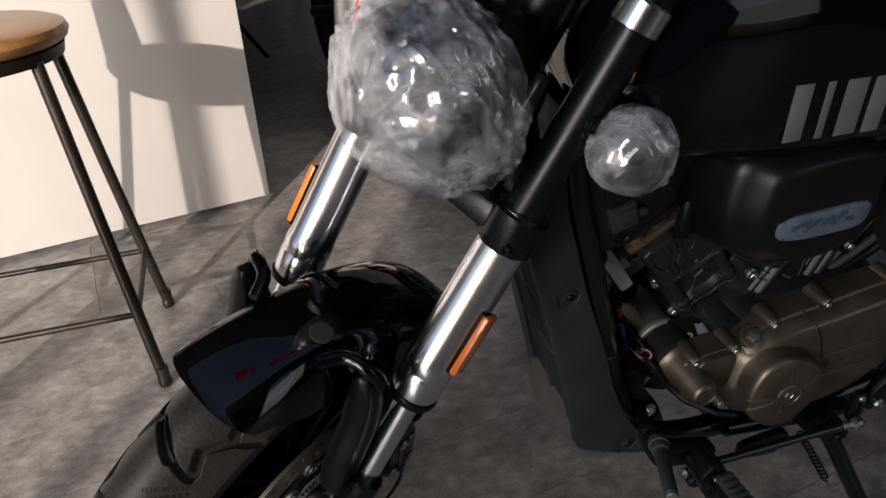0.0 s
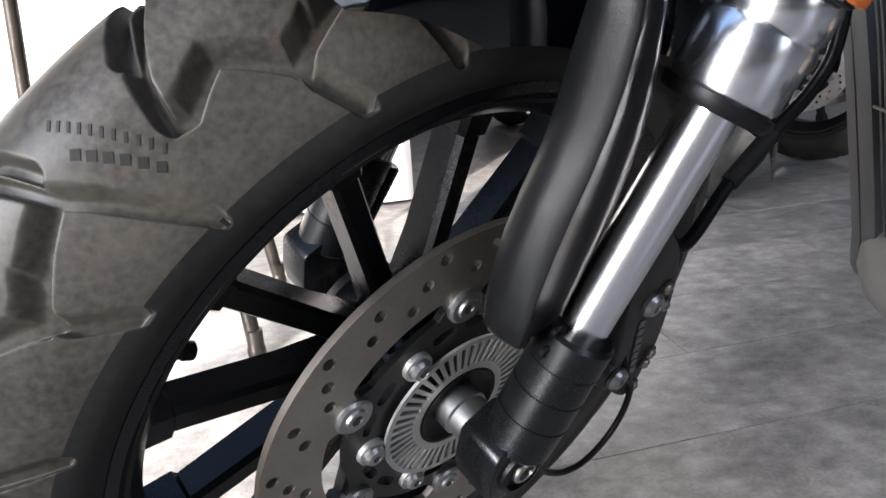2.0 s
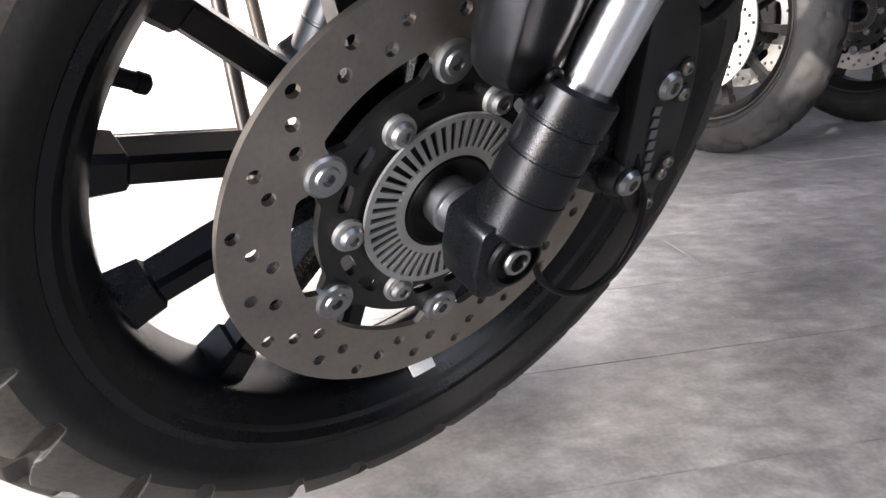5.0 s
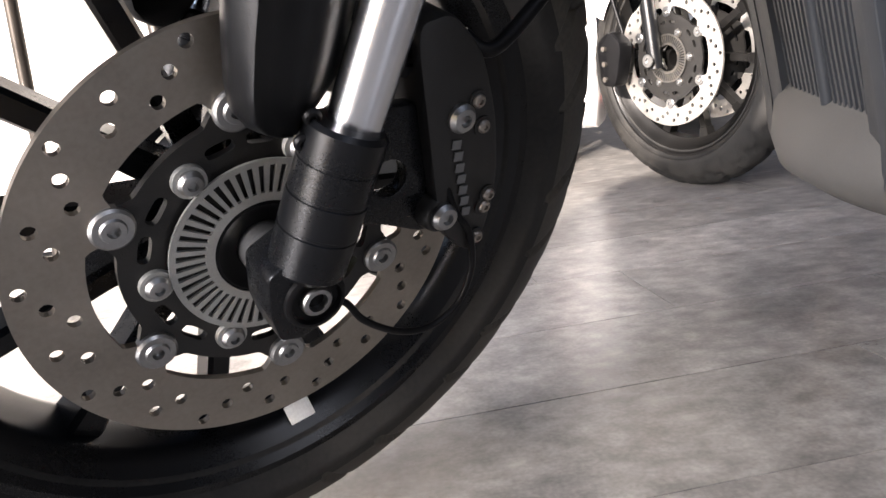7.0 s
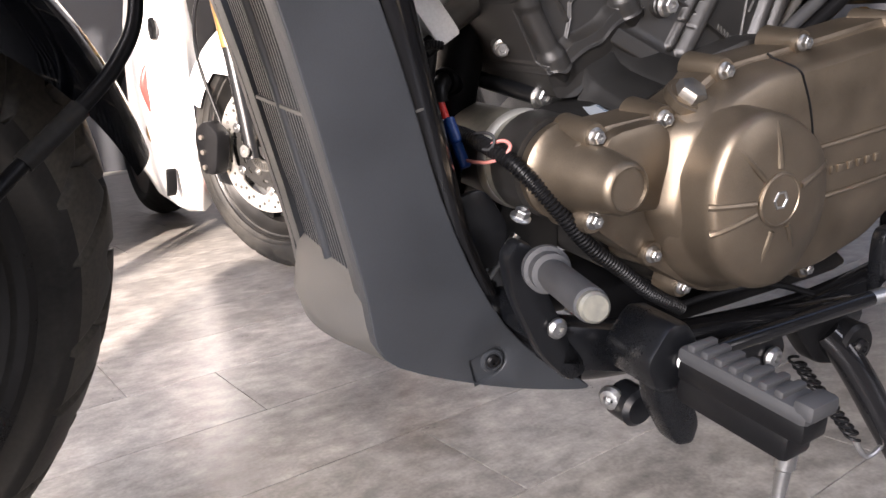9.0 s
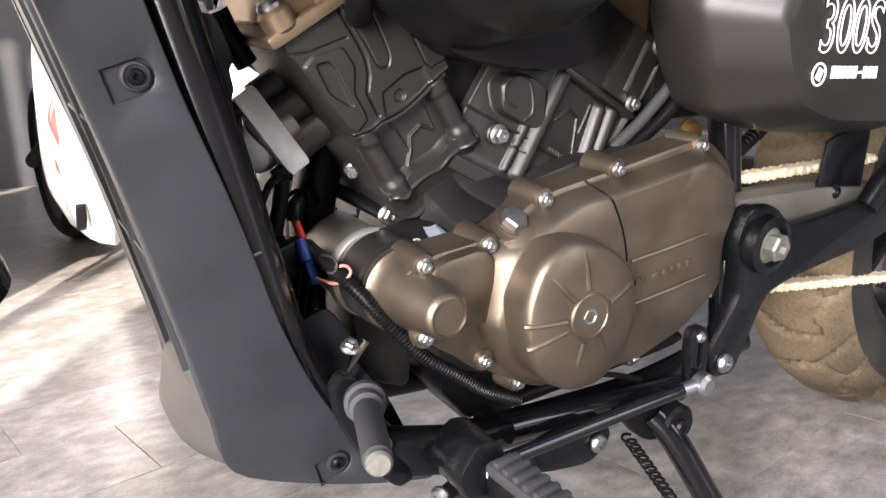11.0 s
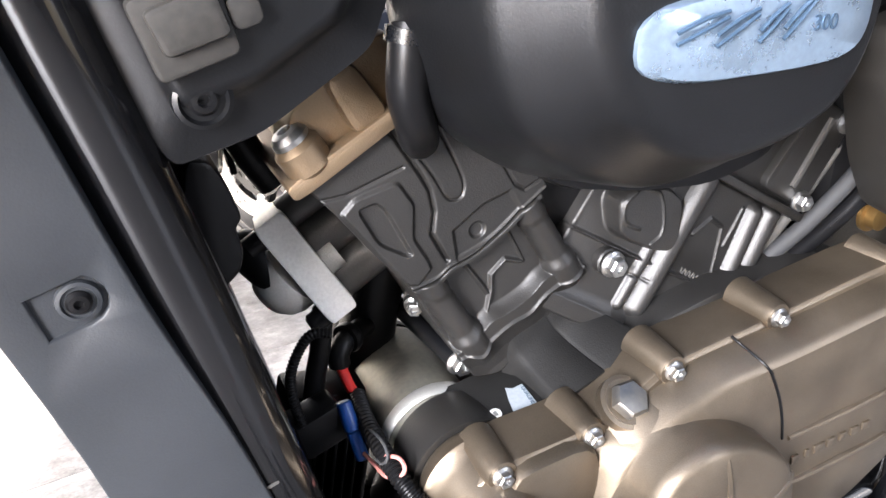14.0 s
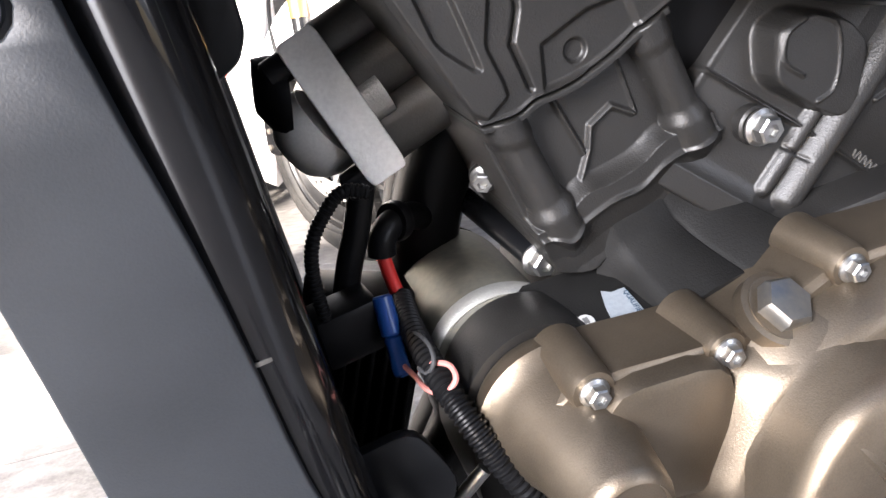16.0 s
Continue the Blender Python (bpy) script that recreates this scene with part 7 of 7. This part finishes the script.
# ---- motorcycles parked behind ----
def sport_bike(m, paint, label, steer, group):
    sb = thing("sport_motorcycle", m, label, "motorcycle", group)
    turn = Matrix.Translation((0, 0, 0.297)) @ Matrix.Rotation(radians(steer), 4, "Z")
    put = lambda bm: moved(bm, turn)
    # local x runs forwards; the wheel meshes are built with their front at -x
    flip = turn @ Matrix.Rotation(math.pi, 4, "Z")
    putw = lambda bm: moved(bm, flip)
    part("front_tyre", putw(tyre_mesh("t", 0.058, 0.297, 0.222, 220, 30, 15, ROAD, 0.005, 0.0035)), M["rubber"], sb, "sport tyre with sipes", 50)
    fr = rim(sb, putw, 0.219, 0.046, 10, 5, M["rimdark"])
    for sy in (-1, 1):
        face = (lambda bm: moved(bm, flip)) if sy < 0 else (lambda bm: moved(bm, turn))
        fm = flip if sy < 0 else turn
        brake_disc(fr, face, lambda p, c, r, q=fm: bolt(p, q @ Vector(c), r, q.to_3x3() @ Vector((0, -1, 0)), "socket"), -0.07, 0.15, 0.112, 0.1, 6, 30, (M["discl"], M["engine"], M["zincdark"]))
        leg = part("fork_leg", put(tube([(-0.01, sy * 0.1, -0.02), (-0.025, sy * 0.1, 0.1), (-0.045, sy * 0.1, 0.24)], 0.0165, 18)), M["satin"], sb, "dark grey lower fork leg")
        part("fork_tube", put(rod((-0.043, sy * 0.1, 0.23), (-0.10, sy * 0.1, 0.58), 0.0185)), M["brass"], leg, "gold upper fork tube")
        part("axle_end", put(lathe((-0.006, sy * 0.125, 0), (0, sy, 0), [(0, 0), (0, 0.014), (0.004, 0.014), (0.004, 0.006), (0.001, 0.006), (0.001, 0)], 20)), M["steel"], leg)
        cal2 = part("brake_caliper", put(flat(rounded([(-0.17, 0.05), (-0.125, 0.075), (-0.085, 0.04), (-0.11, -0.055), (-0.16, -0.05)], 4, 0.3), sy * 0.11 - 0.02, sy * 0.11 + 0.02, 0.005)), M["hose"], sb, "black brake caliper")
        for z in (-0.035, 0.0, 0.035):
            part("caliper_bolt", put(rod((-0.14, sy * 0.128, z), (-0.14, sy * 0.136, z), 0.006)), M["disc"], cal2)
        rings = []
        for x, z0, z1, yi, yo in ((-0.24, 0.34, 0.42, 0.13, 0.15), (-0.27, 0.22, 0.62, 0.10, 0.175), (-0.33, 0.125, 0.80, 0.05, 0.20), (-0.5, 0.11, 0.90, 0.04, 0.215), (-0.68, 0.14, 0.78, 0.08, 0.21), (-0.85, 0.22, 0.45, 0.13, 0.19)):
            n = 20
            rings.append([(x + 0.03 * math.cos(2 * math.pi * k / n), sy * ((yi + yo) / 2 + (yo - yi) / 2 * math.cos(2 * math.pi * k / n)), (z0 + z1) / 2 + (z1 - z0) / 2 * math.sin(2 * math.pi * k / n)) for k in range(n)])
        fair = part("side_fairing", loft(rings), paint, sb, "painted lower side fairing", 60)
        part("vent", flat(rounded([(-0.36, 0.17), (-0.33, 0.19), (-0.31, 0.25), (-0.33, 0.25)], 3, 0.3), sy * 0.2 - 0.012, sy * 0.2 + 0.012, 0.002), M["hose"], fair)
    section = [(-0.072, 0.235), (-0.071, 0.285), (-0.052, 0.306), (0.0, 0.313), (0.052, 0.306), (0.071, 0.285), (0.072, 0.235)]
    rings = []
    for k in range(19):
        a = radians(42 + 6.2 * k)
        up = 0.02 * max(0, 1 - k / 5) + 0.035 * max(0, 1 - (18 - k) / 5)
        flap = 0.07 * max(0, 1 - ((k - 9) / 5) ** 2)
        outer = [((r - flap if r < 0.24 else max(r, 0.235 + up)) * math.cos(a), y, (r - flap if r < 0.24 else max(r, 0.235 + up)) * math.sin(a)) for y, r in section]
        rings.append(outer + [(x * 0.985, y * 0.96, z * 0.985) for x, y, z in outer[::-1]])
    part("front_mudguard", put(loft(rings)), paint, sb, "painted front mudguard over the tyre", 50)
    part("inner_fairing", box((-0.34, 0, 0.57), (0.06, 0.24, 0.50), 0.02), M["hose"], sb)
    part("upper_fairing", loft([[(x, w * math.cos(a), zc + h * math.sin(a)) for a in (2 * math.pi * k / 24 for k in range(24))] for x, w, zc, h in ((-0.02, 0.05, 0.86, 0.04), (-0.08, 0.14, 0.88, 0.09), (-0.2, 0.2, 0.9, 0.13), (-0.36, 0.21, 0.93, 0.15), (-0.5, 0.15, 0.95, 0.1))]), paint, sb, "painted nose fairing", 60)
    part("engine_block", box((-0.58, 0, 0.42), (0.36, 0.3, 0.34), 0.03), M["hose"], sb)
    part("clutch_cover", lathe((-0.60, -0.15, 0.33), (0.1, -1, 0), [(0, 0), (0, 0.085), (0.02, 0.082), (0.045, 0.06), (0.05, 0.03), (0.05, 0)], 32), M["brass"], sb, "gold clutch cover")
    part("tank", loft([[(x, w * math.cos(a), zc + h * math.sin(a)) for a in (2 * math.pi * k / 24 for k in range(24))] for x, w, zc, h in ((-0.45, 0.1, 0.86, 0.06), (-0.55, 0.16, 0.87, 0.12), (-0.75, 0.16, 0.86, 0.12), (-0.95, 0.08, 0.8, 0.06))]), paint, sb, "", 60)
    part("seat", loft([[(x, w * math.cos(a), zc + h * math.sin(a)) for a in (2 * math.pi * k / 20 for k in range(20))] for x, w, zc, h in ((-0.92, 0.08, 0.78, 0.03), (-1.05, 0.13, 0.79, 0.05), (-1.3, 0.12, 0.86, 0.05), (-1.5, 0.04, 0.93, 0.02))]), M["hose"], sb, "", 60)
    part("rear_tyre", moved(tyre_mesh("t", 0.085, 0.312, 0.222, 140, 22, 14, ROAD, 0.005, 0.004), Matrix.Translation((-1.38, 0, 0.312))), M["rubber"], sb, "", 50)
    part("rear_rim", moved(lathe((0, -0.07, 0), (0, 1, 0), [(0, 0.05), (0, 0.225), (0.02, 0.21), (0.07, 0.2), (0.12, 0.21), (0.14, 0.225), (0.14, 0.05)], 40), Matrix.Translation((-1.38, 0, 0.312))), M["rimdark"], sb)
    part("swingarm", merge(tube([(-0.8, 0.13, 0.4), (-1.1, 0.13, 0.36), (-1.38, 0.12, 0.312)], 0.028, 14), tube([(-0.8, -0.13, 0.4), (-1.1, -0.13, 0.36), (-1.38, -0.12, 0.312)], 0.028, 14)), M["hose"], sb)
    part("side_stand", tube([(-0.75, 0.14, 0.25), (-0.78, 0.22, 0.12), (-0.8, 0.29, 0.008)], 0.011, 12), M["hose"], sb)
    part("brake_line", tube([(-0.1, -0.12, 0.36), (-0.14, -0.14, 0.5), (-0.2, -0.12, 0.62), (-0.24, -0.06, 0.75)], 0.005, 10), M["hose"], sb)
    return sb


M["rimdark"] = mat("black_cast_rim", (0.010, 0.0095, 0.009), 0.35, 0.5, spec=0.4)
M["discl"] = mat("bright_disc_steel", (0.5, 0.48, 0.45), 0.4, 0.9, fine=320, bump=0.2, depth=0.0002)
WHITE_AT = pose(0.125, 1.28, 0, 0, 0, -84)
white_bike = sport_bike(WHITE_AT, M["white"], "white sport motorcycle with gold clutch cover parked behind", 24, "parked sport motorcycles")
inv = WHITE_AT.inverted()
part("side_gear_cover", lathe(inv @ Vector((-0.09, 1.74, 0.345)), inv.to_3x3() @ Vector((-0.8, -0.6, 0)), [(0, 0), (0, 0.058), (0.012, 0.056), (0.028, 0.04), (0.032, 0.02), (0.032, 0)], 32), M["brass"], white_bike, "round gold engine cover")
part("red_cable", tube([inv @ Vector(p) for p in ((-0.12, 1.68, 0.40), (-0.135, 1.66, 0.47), (-0.11, 1.66, 0.52), (-0.085, 1.66, 0.46), (-0.06, 1.63, 0.4))], 0.009, 12), M["red"], white_bike, "red cable hanging on the fairing")
part("red_strap", tube([inv @ Vector(p) for p in ((-0.085, 1.6, 0.33), (-0.045, 1.58, 0.26), (-0.005, 1.56, 0.18))], 0.006, 12), M["pink"], white_bike, "striped red and white strap")
part("logo_shape", flat(circle(-0.3, 0.60, 0.03, 6), -0.205, -0.197, 0.001, [circle(-0.3, 0.60, 0.015, 6)]), M["hose"], white_bike, "black six-sided emblem shape")
sport_bike(pose(0.66, 1.60, 0, 0, 0, -88), M["gloss"], "dark sport motorcycle with drilled front disc parked behind", 30, "parked sport motorcycles")
sport_bike(pose(-0.72, 2.45, 0, 0, 0, -96), M["gloss"], "black sport motorcycle in the shade behind the counter", 4, "parked sport motorcycles")

# ---- floor planks ----
PU, PV = Vector((math.cos(radians(9.5)), math.sin(radians(9.5)), 0)), Vector((-math.sin(radians(9.5)), math.cos(radians(9.5)), 0))
rng = random.Random(11)
plank_mesh = {}


def plank_bm(w, d):
    return box((0, 0, -0.002), (w, d, 0.005), 0.0006)


rest = []
turn = Matrix.Rotation(radians(9.5), 4, "Z")
for row in range(-18, 24):
    v = 0.082 + 0.1962 * (row + 0.5)
    shift = -0.09 if row == 2 else rng.uniform(-0.6, 0.6)
    for k in range(-5, 5):
        u = shift + 1.2 * (k + 0.5)
        c = PU * u + PV * v
        if abs(c.x) > 5.2 or c.y > 5.2 or c.y < -3.3:
            continue
        if -1.6 < c.x < 1.9 and -0.7 < c.y < 3.4:
            if "plank" not in plank_mesh:
                ob = part("plank", plank_bm(1.1990, 0.1952), M["floor"], floor, smooth=20)
                plank_mesh["plank"] = ob.data
            else:
                ob = new("plank", plank_mesh["plank"])
                ob.parent = floor
            ob.matrix_basis = Matrix.Translation(c) @ turn @ Matrix.Rotation(math.pi * rng.randint(0, 1), 4, "Z")
        else:
            rest.append(moved(plank_bm(1.1990, 0.1952), Matrix.Translation(c) @ turn))
tagged(part("far_planks", merge(*rest), M["floor"], floor, "far grey floor planks", smooth=20), kind="stuff")
